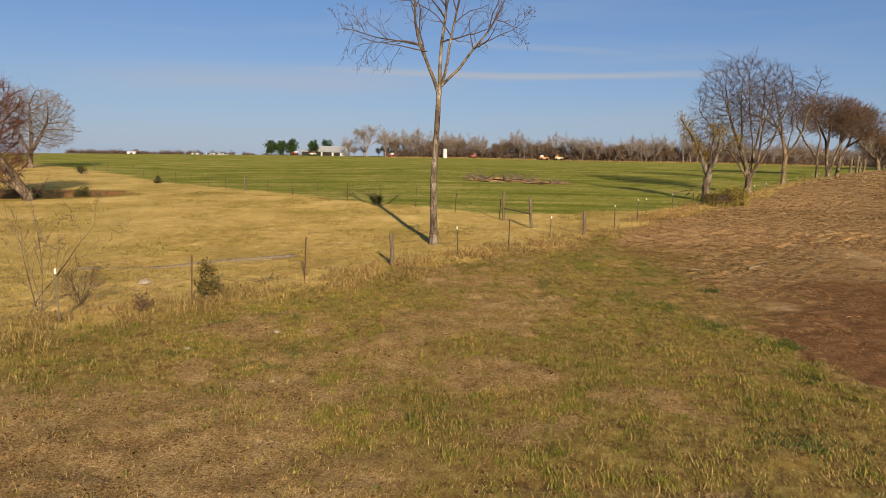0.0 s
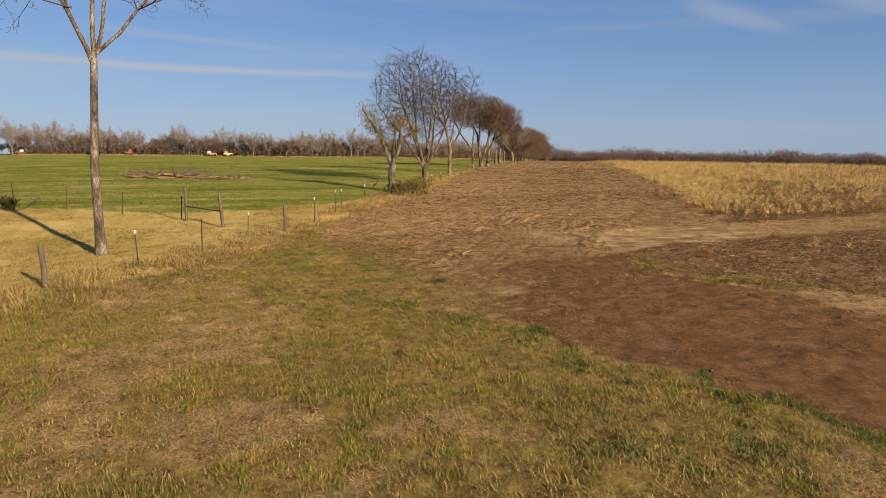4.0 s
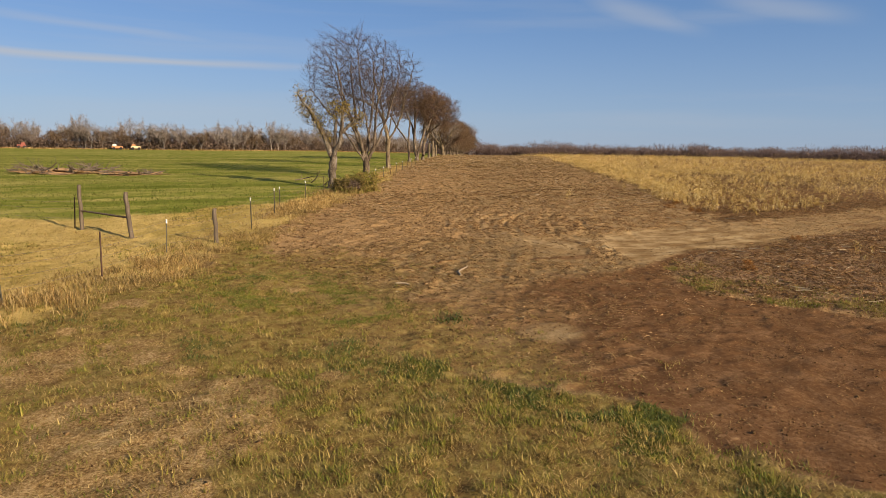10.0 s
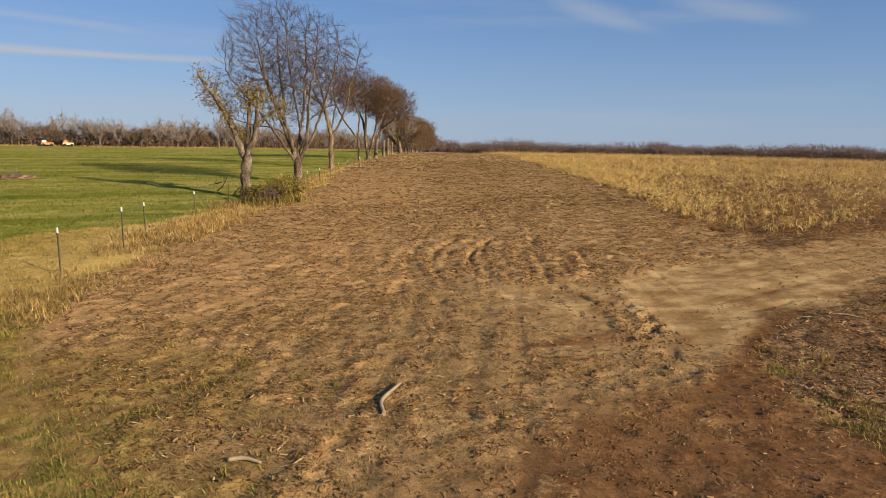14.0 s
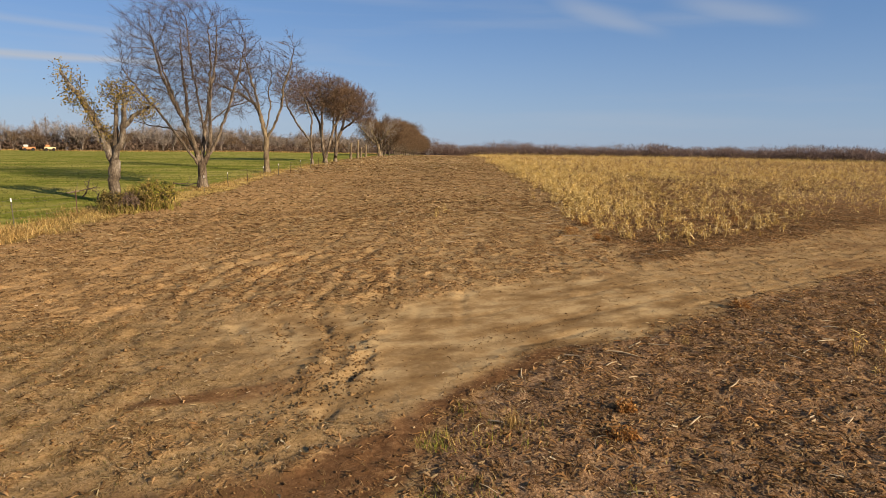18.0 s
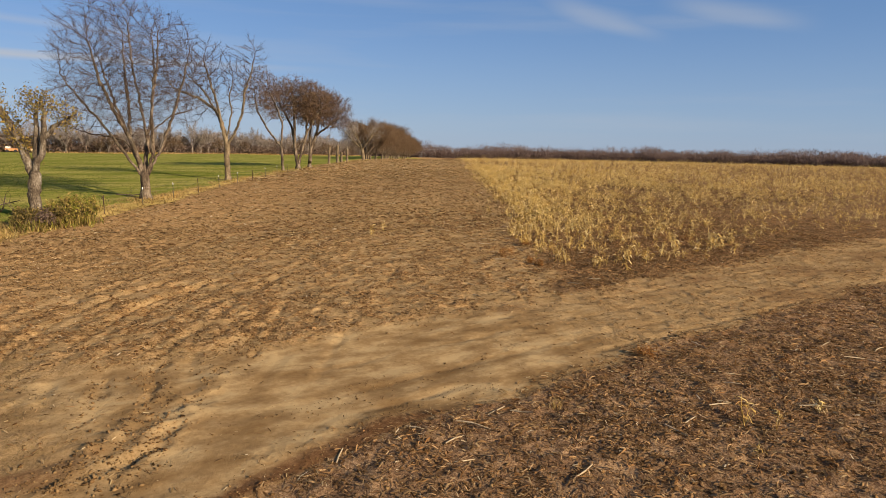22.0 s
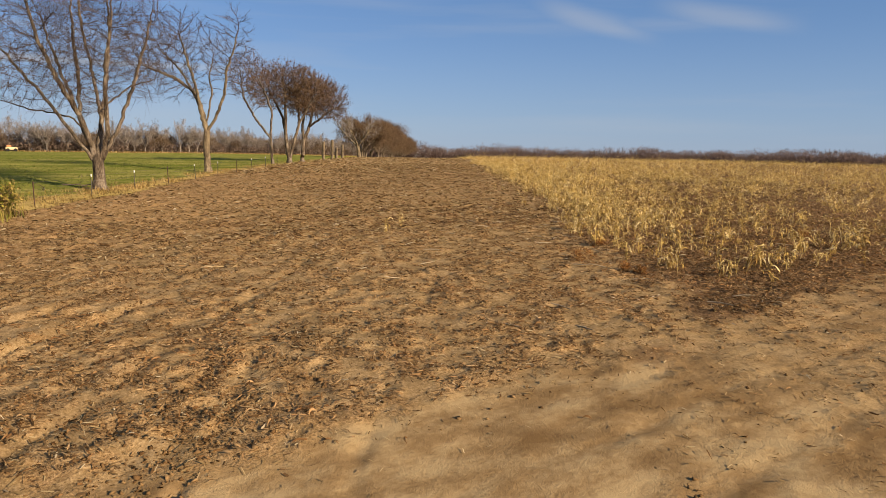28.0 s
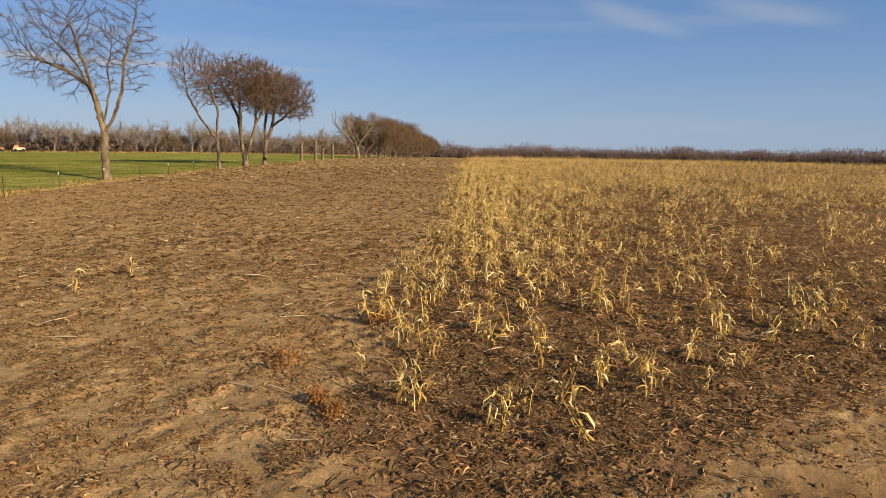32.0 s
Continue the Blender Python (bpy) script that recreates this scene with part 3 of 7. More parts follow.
    crumbs = ramp_node(n, l, mfg, [(0.40, (0.145, 0.081, 0.034)), (0.5, (0.314, 0.190, 0.083)), (0.61, (0.49, 0.323, 0.155))]).outputs["Color"]
    turf = ramp_node(n, l, blend(sward, n_grit.outputs["Fac"], 0.3), [(0.38, (0.128, 0.076, 0.028)), (0.47, (0.210, 0.139, 0.046)), (0.54, (0.227, 0.161, 0.047)), (0.62, (0.323, 0.238, 0.080))]).outputs["Color"]
    straw = ramp_node(n, l, blend(n_big.outputs["Fac"], mf, 0.6), [(0.36, (0.236, 0.175, 0.045)), (0.47, (0.395, 0.281, 0.083)), (0.58, (0.555, 0.395, 0.139))]).outputs["Color"]
    streak = n.new("ShaderNodeMapping")
    streak.inputs["Scale"].default_value = (0.12, 1.0, 1.0)
    streak.inputs["Rotation"].default_value = (0, 0, 0.25)
    l.new(pos, streak.inputs["Vector"])
    n_streak = noise_node(n, l, streak.outputs["Vector"], 0.5, 5.0, 0.65)
    green = ramp_node(n, l, blend(n_streak.outputs["Fac"], blend(mf, n_big.outputs["Fac"], 0.5), 0.45), [(0.38, (0.102, 0.119, 0.018)), (0.48, (0.176, 0.184, 0.034)), (0.58, (0.320, 0.272, 0.080))]).outputs["Color"]
    deep = ramp_node(n, l, mfg, [(0.38, (0.049, 0.061, 0.011)), (0.62, (0.148, 0.139, 0.033))]).outputs["Color"]
    worn = ramp_node(n, l, mfg, [(0.40, (0.098, 0.054, 0.021)), (0.5, (0.275, 0.172, 0.070)), (0.60, (0.476, 0.336, 0.164))]).outputs["Color"]
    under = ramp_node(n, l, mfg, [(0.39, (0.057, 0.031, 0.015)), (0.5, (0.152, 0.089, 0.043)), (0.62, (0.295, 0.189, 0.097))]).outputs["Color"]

    c = mix_node(n, l, red, soil, redsoil)
    # the mud colour also darkens the hollow in place of its shade
    c = mix_node(n, l, broken(mud), c, mudsoil)
    c = mix_node(n, l, math_node(n, l, "MULTIPLY", broken(crumb, 0.9), 0.8), c, crumbs)
    c = mix_node(n, l, broken(stub), c, stubble)
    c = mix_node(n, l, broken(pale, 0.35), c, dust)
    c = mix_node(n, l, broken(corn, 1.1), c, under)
    c = mix_node(n, l, math_node(n, l, "MULTIPLY", broken(thin, 1.1), 0.75), c, turf)
    c = mix_node(n, l, broken(grass, 0.9), c, turf)
    c = mix_node(n, l, broken(bare), c, worn)
    c = mix_node(n, l, broken(dry), c, straw)
    c = mix_node(n, l, broken(lush, 0.7), c, deep)
    c = mix_node(n, l, broken(pasture, 0.6), c, green)
    l.new(c, b.inputs["Base Color"])
    bp = n.new("ShaderNodeBump")
    bp.inputs["Strength"].default_value = 1.0
    bp.inputs["Distance"].default_value = 0.10
    rough = math_node(n, l, "MAXIMUM", math_node(n, l, "ADD", math_node(n, l, "MULTIPLY", crumb, 0.7), 0.22), grass)
    l.new(math_node(n, l, "MULTIPLY", fg, rough), bp.inputs["Height"])
    l.new(bp.outputs["Normal"], b.inputs["Normal"])
    return m


ground_mesh.materials.append(ground_material())
ground = tagged(new("ground", ground_mesh), "farmland of tilled brown soil, dusty track, dry grass and green pasture", "ground", kind="structure")

# ---- helpers for things and their parts ----
def part(name, me, mat, parent, label=""):
    """Links a mesh as one part under a thing or under a part."""
    if isinstance(me, bmesh.types.BMesh):
        data = bpy.data.meshes.new(name)
        me.to_mesh(data)
        me.free()
        me = data
    if mat is not None and not me.materials:
        me.materials.append(mat)
    ob = new(name, me)
    ob.parent = parent
    return tagged(ob, label)


def thing(name, x, y, label, category, group="", z=None, turn=0.0):
    ob = new(name)
    ob.empty_display_size = 0.3
    ob.matrix_basis = pose(x, y, float(surface(x, y)[0]) if z is None else z, 0, 0, turn)
    return tagged(ob, label, category, group)


def tubes(name, segs, coarse=False):
    """One mesh of many tapered tubes. segs: rows of start, end, radius at start, radius at end."""
    segs = np.asarray(segs, float)
    verts, tris, base = [], [], 0
    r = segs[:, 6]
    for lo, hi, sides in ((0.0, 9.0, 3),) if coarse else ((0.0, 0.016, 3), (0.016, 0.06, 5), (0.06, 9.0, 9)):
        sel = segs[(r >= lo) & (r < hi)]
        if not len(sel):
            continue
        a, b = sel[:, :3], sel[:, 3:6]
        d = b - a
        d /= np.linalg.norm(d, axis=1)[:, None] + 1e-9
        side = np.cross(d, np.where(np.abs(d[:, 2:3]) > 0.9, [[1.0, 0, 0]], [[0, 0, 1.0]]))
        side /= np.linalg.norm(side, axis=1)[:, None] + 1e-9
        other = np.cross(d, side)
        ang = np.arange(sides) * 2 * np.pi / sides
        ring = np.cos(ang)[None, :, None] * side[:, None] + np.sin(ang)[None, :, None] * other[:, None]
        v = np.concatenate([a[:, None] + ring * sel[:, 6][:, None, None], b[:, None] + ring * sel[:, 7][:, None, None]], 1)
        k = np.arange(sides)
        k2 = (k + 1) % sides
        q = np.stack([k, k2, k2 + sides, k + sides], 1)
        f = q[None] + (np.arange(len(sel)) * 2 * sides)[:, None, None] + base
        verts.append(v.reshape(-1, 3))
        tris.append(f.reshape(-1, 4))
        base += len(sel) * 2 * sides
    return mesh_from(name, np.concatenate(verts), np.concatenate(tris), True)


def pipe(name, points, radii, sides=9, seed=0):
    """One continuous uneven tube along points, closed at both ends."""
    q = np.random.RandomState(seed)
    bm = bmesh.new()
    rings = []
    for k, p in enumerate(points):
        d = Vector(points[min(k + 1, len(points) - 1)]) - Vector(points[max(k - 1, 0)])
        m = d.to_track_quat("Z", "Y").to_matrix()
        rings.append([bm.verts.new(Vector(p) + m @ Vector((math.cos(a), math.sin(a), 0)) * radii[k] * q.uniform(0.85, 1.12)) for a in np.arange(sides) * 2 * math.pi / sides])
    for a, b in zip(rings, rings[1:]):
        for k in range(sides):
            bm.faces.new((a[k], a[(k + 1) % sides], b[(k + 1) % sides], b[k])).smooth = True
    bm.faces.new(rings[0][::-1])
    bm.faces.new(rings[-1])
    me = bpy.data.meshes.new(name)
    bm.to_mesh(me)
    bm.free()
    return me


def grow(seed, stems, levels=4, up=0.10, wander=0.16, kids=(7, 6, 5, 4), shrink=0.55, spread=(26, 52), least=0.010, lean=(0, 0, 0), bare_to=0.3):
    """Limbs and twigs that branch from the given stems: rows of start, direction, length, radius."""
    rng = np.random.RandomState(seed)
    segs, tips = [], []
    lean = np.array(lean, float)

    def limb(p, d, length, r, level):
        n = max(3, int(length / (0.55 if level == 0 else 0.38 if level == 1 else 0.26)))
        n = min(n, 18)
        step, r1 = length / n, max(least * 0.7, r * (0.42 if level < 2 else 0.3))
        births = []
        if level < levels:
            m = kids[min(level, len(kids) - 1)]
            births = sorted(bare_to * (1 if level == 0 else 0.5) + (1 - bare_to * (1 if level == 0 else 0.5)) * (np.arange(m) + rng.rand(m)) / m)
        turn = rng.rand() * 6.28
        for i in range(n):
            d = d + wander * rng.randn(3) * (0.5 if level == 0 else 1.0) + np.array([0, 0, up]) * (0.5 if level == 0 else 1.0) + lean * 0.05
            d = d / np.linalg.norm(d)
            q = p + d * step
            ra, rb = r + (r1 - r) * i / n, r + (r1 - r) * (i + 1) / n
            segs.append((*p, *q, max(ra, least), max(rb, least * 0.8)))
            while births and births[0] <= (i + 1) / n:
                at = births.pop(0)
                turn += 2.4 + rng.rand()
                side = np.cross(d, [math.cos(turn), math.sin(turn), 0.3])
                side /= np.linalg.norm(side) + 1e-9
                a = radians(rng.uniform(*spread))
                nd = d * math.cos(a) + side * math.sin(a)
                limb(q, nd, length * shrink * rng.uniform(0.75, 1.2) * (1.15 - 0.55 * at), max(least, rb * rng.uniform(0.5, 0.72)), level + 1)
            p = q
        tips.append(p)

    for start, d, length, r in stems:
        d = np.array(d, float)
        limb(np.array(start, float), d / np.linalg.norm(d), length, r, 0)
    return np.array(segs), np.array(tips)


def limbs_of(P, par, r, thick):
    """The thick boughs of a branching frame as continuous tubes: each runs on through its thickest child."""
    best = {}
    for i in range(1, len(P)):
        k = par[i]
        if r[i] >= thick and (k not in best or r[i] > r[best[k]]):
            best[k] = i
    heads = [0] + [i for i in range(1, len(P)) if r[i] >= thick and best.get(par[i]) != i]
    verts, faces, base, sides = [], [], 0, 10
    q = np.random.RandomState(len(P))
    ang = np.arange(sides) * 2 * np.pi / sides
    for h in heads:
        line = [h] if par[h] < 0 else [par[h], h]
        while line[-1] in best:
            line.append(best[line[-1]])
        if len(line) < 3:
            continue
        c, rad = P[line], r[line].copy()
        if par[h] >= 0:
            rad[0] = rad[1] * 1.15
        pad = np.pad(rad, 3, mode="edge")
        rad = np.convolve(pad, np.ones(7) / 7, "valid")
        rad = rad * (1 + 0.55 * np.clip(1 - c[:, 2] / 0.7, 0, 1) ** 2) * q.uniform(0.95, 1.05, len(rad))
        d = np.gradient(c, axis=0)
        d /= np.linalg.norm(d, axis=1)[:, None] + 1e-9
        side = np.cross(d, [0.31, 0.95, 0.05])
        side /= np.linalg.norm(side, axis=1)[:, None]
        other = np.cross(d, side)
        ring = np.cos(ang)[None, :, None] * side[:, None] + np.sin(ang)[None, :, None] * other[:, None]
        ridge = 1 + 0.10 * q.randn(1, sides, 1) + 0.04 * q.randn(len(c), sides, 1)
        verts.append((c[:, None] + ring * rad[:, None, None] * ridge).reshape(-1, 3))
        k = np.arange(sides)
        one = np.stack([k, (k + 1) % sides, (k + 1) % sides + sides, k + sides], 1)
        faces.append((one[None] + (np.arange(len(c) - 1) * sides)[:, None, None]).reshape(-1, 4) + base)
        base += len(c) * sides
    return mesh_from("trunk", np.concatenate(verts), np.concatenate(faces), True)


def trunk_of(path, radii):
    """A trunk along a few points, as short tapered pieces with a flared, uneven foot."""
    segs = []
    for (a, b), (ra, rb) in zip(zip(path, path[1:]), zip(radii, radii[1:])):
        a, b = np.array(a, float), np.array(b, float)
        n = 4
        for i in range(n):
            segs.append((*(a + (b - a) * i / n), *(a + (b - a) * (i + 1.06) / n), ra + (rb - ra) * i / n, ra + (rb - ra) * (i + 1) / n))
    return segs


def flakes(name, centres, per, size, seed, around=0.35, squash=1.0, long=1.6):
    """Many small leaves round given centres, joined."""
    rng = np.random.RandomState(seed)
    c = np.repeat(np.asarray(centres, float), per, 0)
    c = c + rng.randn(len(c), 3) * around * [1, 1, squash]
    a = rng.randn(len(c), 3)
    a /= np.linalg.norm(a, axis=1)[:, None]
    b = np.cross(a, rng.randn(len(c), 3))
    b /= np.linalg.norm(b, axis=1)[:, None] + 1e-9
    s = size * rng.uniform(0.6, 1.3, (len(c), 1))
    v = np.stack([c - a * s * long / 2, c + b * s * 0.42, c + a * s * long / 2, c - b * s * 0.42], 1).reshape(-1, 3)
    f = np.arange(len(v)).reshape(-1, 4)
    return mesh_from(name, v, f)


def tree(name, x, y, label, trunk, limbs, bark, twig, leaves=None, group="", category="tree", thick=0.05, turn=0.0, coarse=False):
    """A tree as a thing: trunk with the thick limbs, crown of thin ones, and leaves where it has them."""
    ob = thing(name, x, y, label, category, group, turn=turn)
    if isinstance(limbs, tuple):
        part("trunk", limbs[0], bark, ob)
        part("crown", tubes("crown", limbs[1], coarse), twig, ob)
    else:
        segs = np.concatenate([np.array(trunk), limbs]) if len(trunk) else limbs
        fat = segs[:, 6] >= thick
        part("trunk", tubes("trunk", segs[fat]), bark, ob)
        part("crown", tubes("crown", segs[~fat], coarse), twig, ob)
    if leaves is not None:
        part("foliage", leaves[0], leaves[1], ob)
    return ob


# ---- the tree that stands alone beside the fence ----
alone_trunk = trunk_of([(0, 0, -0.2), (0.02, 0, 0.25), (0, 0, 1.2), (-0.03, 0.02, 3.2), (0.06, 0, 5.2), (0.16, 0.02, 7.5)], [0.34, 0.225, 0.175, 0.16, 0.14, 0.125])
alone_limbs, _ = grow(11, [((0.14, 0.02, 7.3), (-0.30, 0.05, 1), 5.4, 0.095), ((0.26, 0.0, 7.7), (0.72, -0.1, 1), 5.2, 0.075), ((0.18, 0.02, 7.5), (-0.05, 0.15, 1), 6.2, 0.095), ((0.28, 0.0, 7.8), (0.20, -0.2, 1), 5.6, 0.075), ((-0.62, 0.03, 9.6), (-1.0, 0.2, 0.22), 4.0, 0.040), ((-0.45, 0.03, 9.3), (-1.0, -0.25, 0.0), 3.2, 0.032), ((1.9, -0.1, 9.6), (1.0, 0.2, 0.35), 2.6, 0.032)], 3, 0.03, 0.17, (7, 5, 4), 0.45, (28, 62), 0.0065, bare_to=0.3)
tree("bare_tree", -0.5, 32.8, "tall slender bare tree with a forked crown beside the fence", alone_trunk, alone_limbs, BARK_PATCHY, TWIG)

# ---- trees whose limbs reach out to fill a crown ----
def dome(seed, n, balls, hollow=0.42):
    """Random places inside a few ellipsoids: rows of centre and half axes; more of them towards the skin."""
    q = np.random.RandomState(seed)
    out = []
    for cx, cy, cz, rx, ry, rz, share in balls:
        k = int(n * share)
        d = q.randn(k, 3)
        d /= np.linalg.norm(d, axis=1)[:, None]
        lump = 0.70 + 0.48 * Lattice(seed + 7)(8 + 2.1 * np.arctan2(d[:, 1], d[:, 0]), 8 + 3.2 * d[:, 2], 1.0, 2)[:, None]
        out.append(np.array([cx, cy, cz]) + d * lump * (q.rand(k, 1) ** hollow) * [rx, ry, rz])
    return np.concatenate(out)


def reach(seed, lines, goals, step=0.32, kill=0.62, up=0.10, wander=0.16, rounds=80, least=0.0085, power=2.05, twigs=2, twig_len=(0.25, 0.75), stout=1.0):
    """Boughs given as lines (rows of points; the first is the trunk) send out branches towards the goals."""
    q = np.random.RandomState(seed)
    pts, par = [], []
    for line in lines:
        line = [np.array(p, float) for p in line]
        if not pts:
            pts.append(line[0])
            par.append(-1)
            last = 0
        else:
            last = int(np.argmin(np.linalg.norm(np.array(pts) - line[0], axis=1)))
        for p in line[1:] if len(pts) == 1 else line:
            a = pts[last]
            n = max(1, int(np.linalg.norm(p - a) / step))
            for i in range(n):
                pts.append(a + (p - a) * (i + 1) / n + q.randn(3) * 0.03 * (i + 1 < n))
                par.append(last)
                last = len(pts) - 1
    P, par = np.array(pts), np.array(par)
    low = goals[:, 2].min() - 1.0
    seen = np.where(P[:, 2] > low)[0]
    d = np.linalg.norm(goals[:, None] - P[None, seen], axis=2)
    near, dist = seen[d.argmin(1)], d.min(1)
    for _ in range(rounds):
        live = dist > kill
        goals, near, dist = goals[live], near[live], dist[live]
        if not len(goals):
            break
        v = goals - P[near]
        v /= np.linalg.norm(v, axis=1)[:, None] + 1e-9
        free = np.bincount(par[1:], minlength=len(P))[near] < 4
        goals, near, dist, v = goals[free], near[free], dist[free], v[free]
        if not len(goals):
            break
        grown, inv = np.unique(near, return_inverse=True)
        s = np.zeros((len(grown), 3))
        np.add.at(s, inv, v)
        s /= np.linalg.norm(s, axis=1)[:, None] + 1e-9
        s = s + [0, 0, up] + q.randn(len(s), 3) * wander
        s /= np.linalg.norm(s, axis=1)[:, None]
        fresh = P[grown] + s * step
        base = len(P)
        P, par = np.concatenate([P, fresh]), np.concatenate([par, grown])
        d = np.linalg.norm(goals[:, None] - fresh[None], axis=2)
        k, m = d.argmin(1), d.min(1)
        nearer = m < dist
        near, dist = np.where(nearer, base + k, near), np.minimum(m, dist)
    free = np.arange(len(P)) >= len(pts)
    for _ in range(4):       # straighten the small kinks
        cnt, mean = np.bincount(par[1:], minlength=len(P)), np.zeros((len(P), 3))
        np.add.at(mean, par[1:], P[1:])
        mean = np.where(cnt[:, None] > 0, mean / np.maximum(cnt, 1)[:, None], P)
        P = np.where((free & (cnt > 0))[:, None], 0.4 * P + 0.3 * P[np.maximum(par, 0)] + 0.3 * mean, P)
    sq = np.zeros(len(P))
    kids = np.bincount(par[1:], minlength=len(P))
    for i in range(len(P) - 1, 0, -1):
        sq[i] = max(sq[i], least ** power)
        sq[par[i]] += sq[i]
    r = np.maximum(sq, least ** power) ** (1 / power) * np.where(np.arange(len(P)) < len(pts), stout, 1.0)
    i = np.arange(1, len(P))
    boughs = limbs_of(P, par, r, 0.042)
    i = i[r[i] < 0.046]
    segs = [np.concatenate([P[par[i]], P[i] + (P[i] - P[par[i]]) * 0.06, np.where(r[i] > 0.6 * r[par[i]], r[par[i]], r[i] * 1.2)[:, None], r[i][:, None]], 1)]
    thin = i[r[i] < 0.026]
    for _ in range(twigs):
        d = P[thin] - P[par[thin]]
        d = d / (np.linalg.norm(d, axis=1)[:, None] + 1e-9) + q.randn(len(thin), 3) * 0.26 + [0, 0, 0.10]
        d /= np.linalg.norm(d, axis=1)[:, None]
        ln = q.uniform(*twig_len, len(thin))[:, None]
        m = P[thin] + d * ln * 0.5
        e = m + (d + q.randn(len(thin), 3) * 0.3) * ln * 0.5
        o = np.ones((len(thin), 1)) * least
        segs += [np.concatenate([P[thin], m, o * 0.9, o * 0.75], 1), np.concatenate([m, e, o * 0.75, o * 0.45], 1)]
    return (boughs, np.concatenate(segs)), P[np.where(kids == 0)[0]]


def sprays(name, centres, per, length, width, seed, around):
    """A bare crown's fine twigs: thin slivers that fan up and outwards from given places."""
    q = np.random.RandomState(seed)
    c = np.repeat(np.asarray(centres, float), per, 0)
    c = c + q.randn(len(c), 3) * around
    d = q.randn(len(c), 3) * 0.55 + [0, 0, 0.8] + c * [0.08, 0.08, 0]
    d /= np.linalg.norm(d, axis=1)[:, None]
    side = np.cross(d, q.randn(len(c), 3))
    side *= q.uniform(*width, (len(c), 1)) * 0.5 / (np.linalg.norm(side, axis=1)[:, None] + 1e-9)
    me = mesh_from(name, np.stack([c - side, c + side, c + d * q.uniform(*length, (len(c), 1))], 1).reshape(-1, 3), np.arange(3 * len(c)).reshape(-1, 3))
    return me


BARK_GREY = mottled("bark_grey", [(0.38, (0.123, 0.097, 0.078)), (0.5, (0.230, 0.193, 0.164)), (0.62, (0.361, 0.320, 0.279))], 0.5, 0.95, 0.1, 0.0)
SPRAY_GREY = islands("grey_twigs", [(0.0, (0.128, 0.098, 0.085)), (0.6, (0.216, 0.178, 0.155)), (1.0, (0.354, 0.305, 0.270))], 0.95, 0.0, 0.2)
SPRAY_BROWN = islands("brown_twigs", [(0.0, (0.082, 0.054, 0.034)), (0.6, (0.143, 0.097, 0.061)), (1.0, (0.221, 0.152, 0.094))], 0.95, 0.0, 0.2)
# ---- the tree row along the field; each one's x runs along the row's side that faces the field ----
stump_lines = [[(0, 0, -0.2), (0.0, 0, 0.9), (0.04, 0, 1.9), (0.1, 0.02, 2.9)],
               [(0.0, 0, 2.4), (-0.45, 0.1, 3.5), (-0.9, 0.1, 4.5), (-1.7, 0.1, 5.8), (-2.7, 0.1, 7.2)],
               [(0.12, 0, 2.7), (0.25, 0.1, 4.0), (0.30, 0.15, 5.5)],
               [(0.15, -0.05, 2.5), (0.66, -0.1, 3.6), (0.82, -0.1, 4.6), (0.86, -0.1, 5.7)],
               [(0.8, -0.1, 4.2), (1.5, 0, 4.9), (2.2, 0, 5.3)]]
stump_limbs, stump_tips = reach(23, stump_lines, dome(23, 620, [(-1.0, 0.1, 4.9, 0.5, 0.5, 1.0, 0.16), (-1.9, 0.1, 6.1, 0.7, 0.6, 1.1, 0.22), (-2.6, 0.1, 7.0, 0.4, 0.4, 0.6, 0.08), (0.5, 0, 5.9, 1.0, 0.8, 0.8, 0.30), (2.0, 0, 5.2, 0.7, 0.6, 0.7, 0.16), (-0.2, 0.1, 3.9, 0.5, 0.5, 0.6, 0.08)]), 0.2, 0.24, 0.2, 0.2, least=0.009, power=2.0, twigs=2, twig_len=(0.2, 0.5), stout=3.1)
tree("broken_tree", 22.8, 58.0, "broken old tree with snapped limbs and yellowing leaves", [], stump_limbs, BARK_PATCHY, TWIG, (flakes("leaves", stump_tips, 25, 0.078, 4, 0.19, 1.2, 2.0), LEAF_YELLOW), turn=-40)

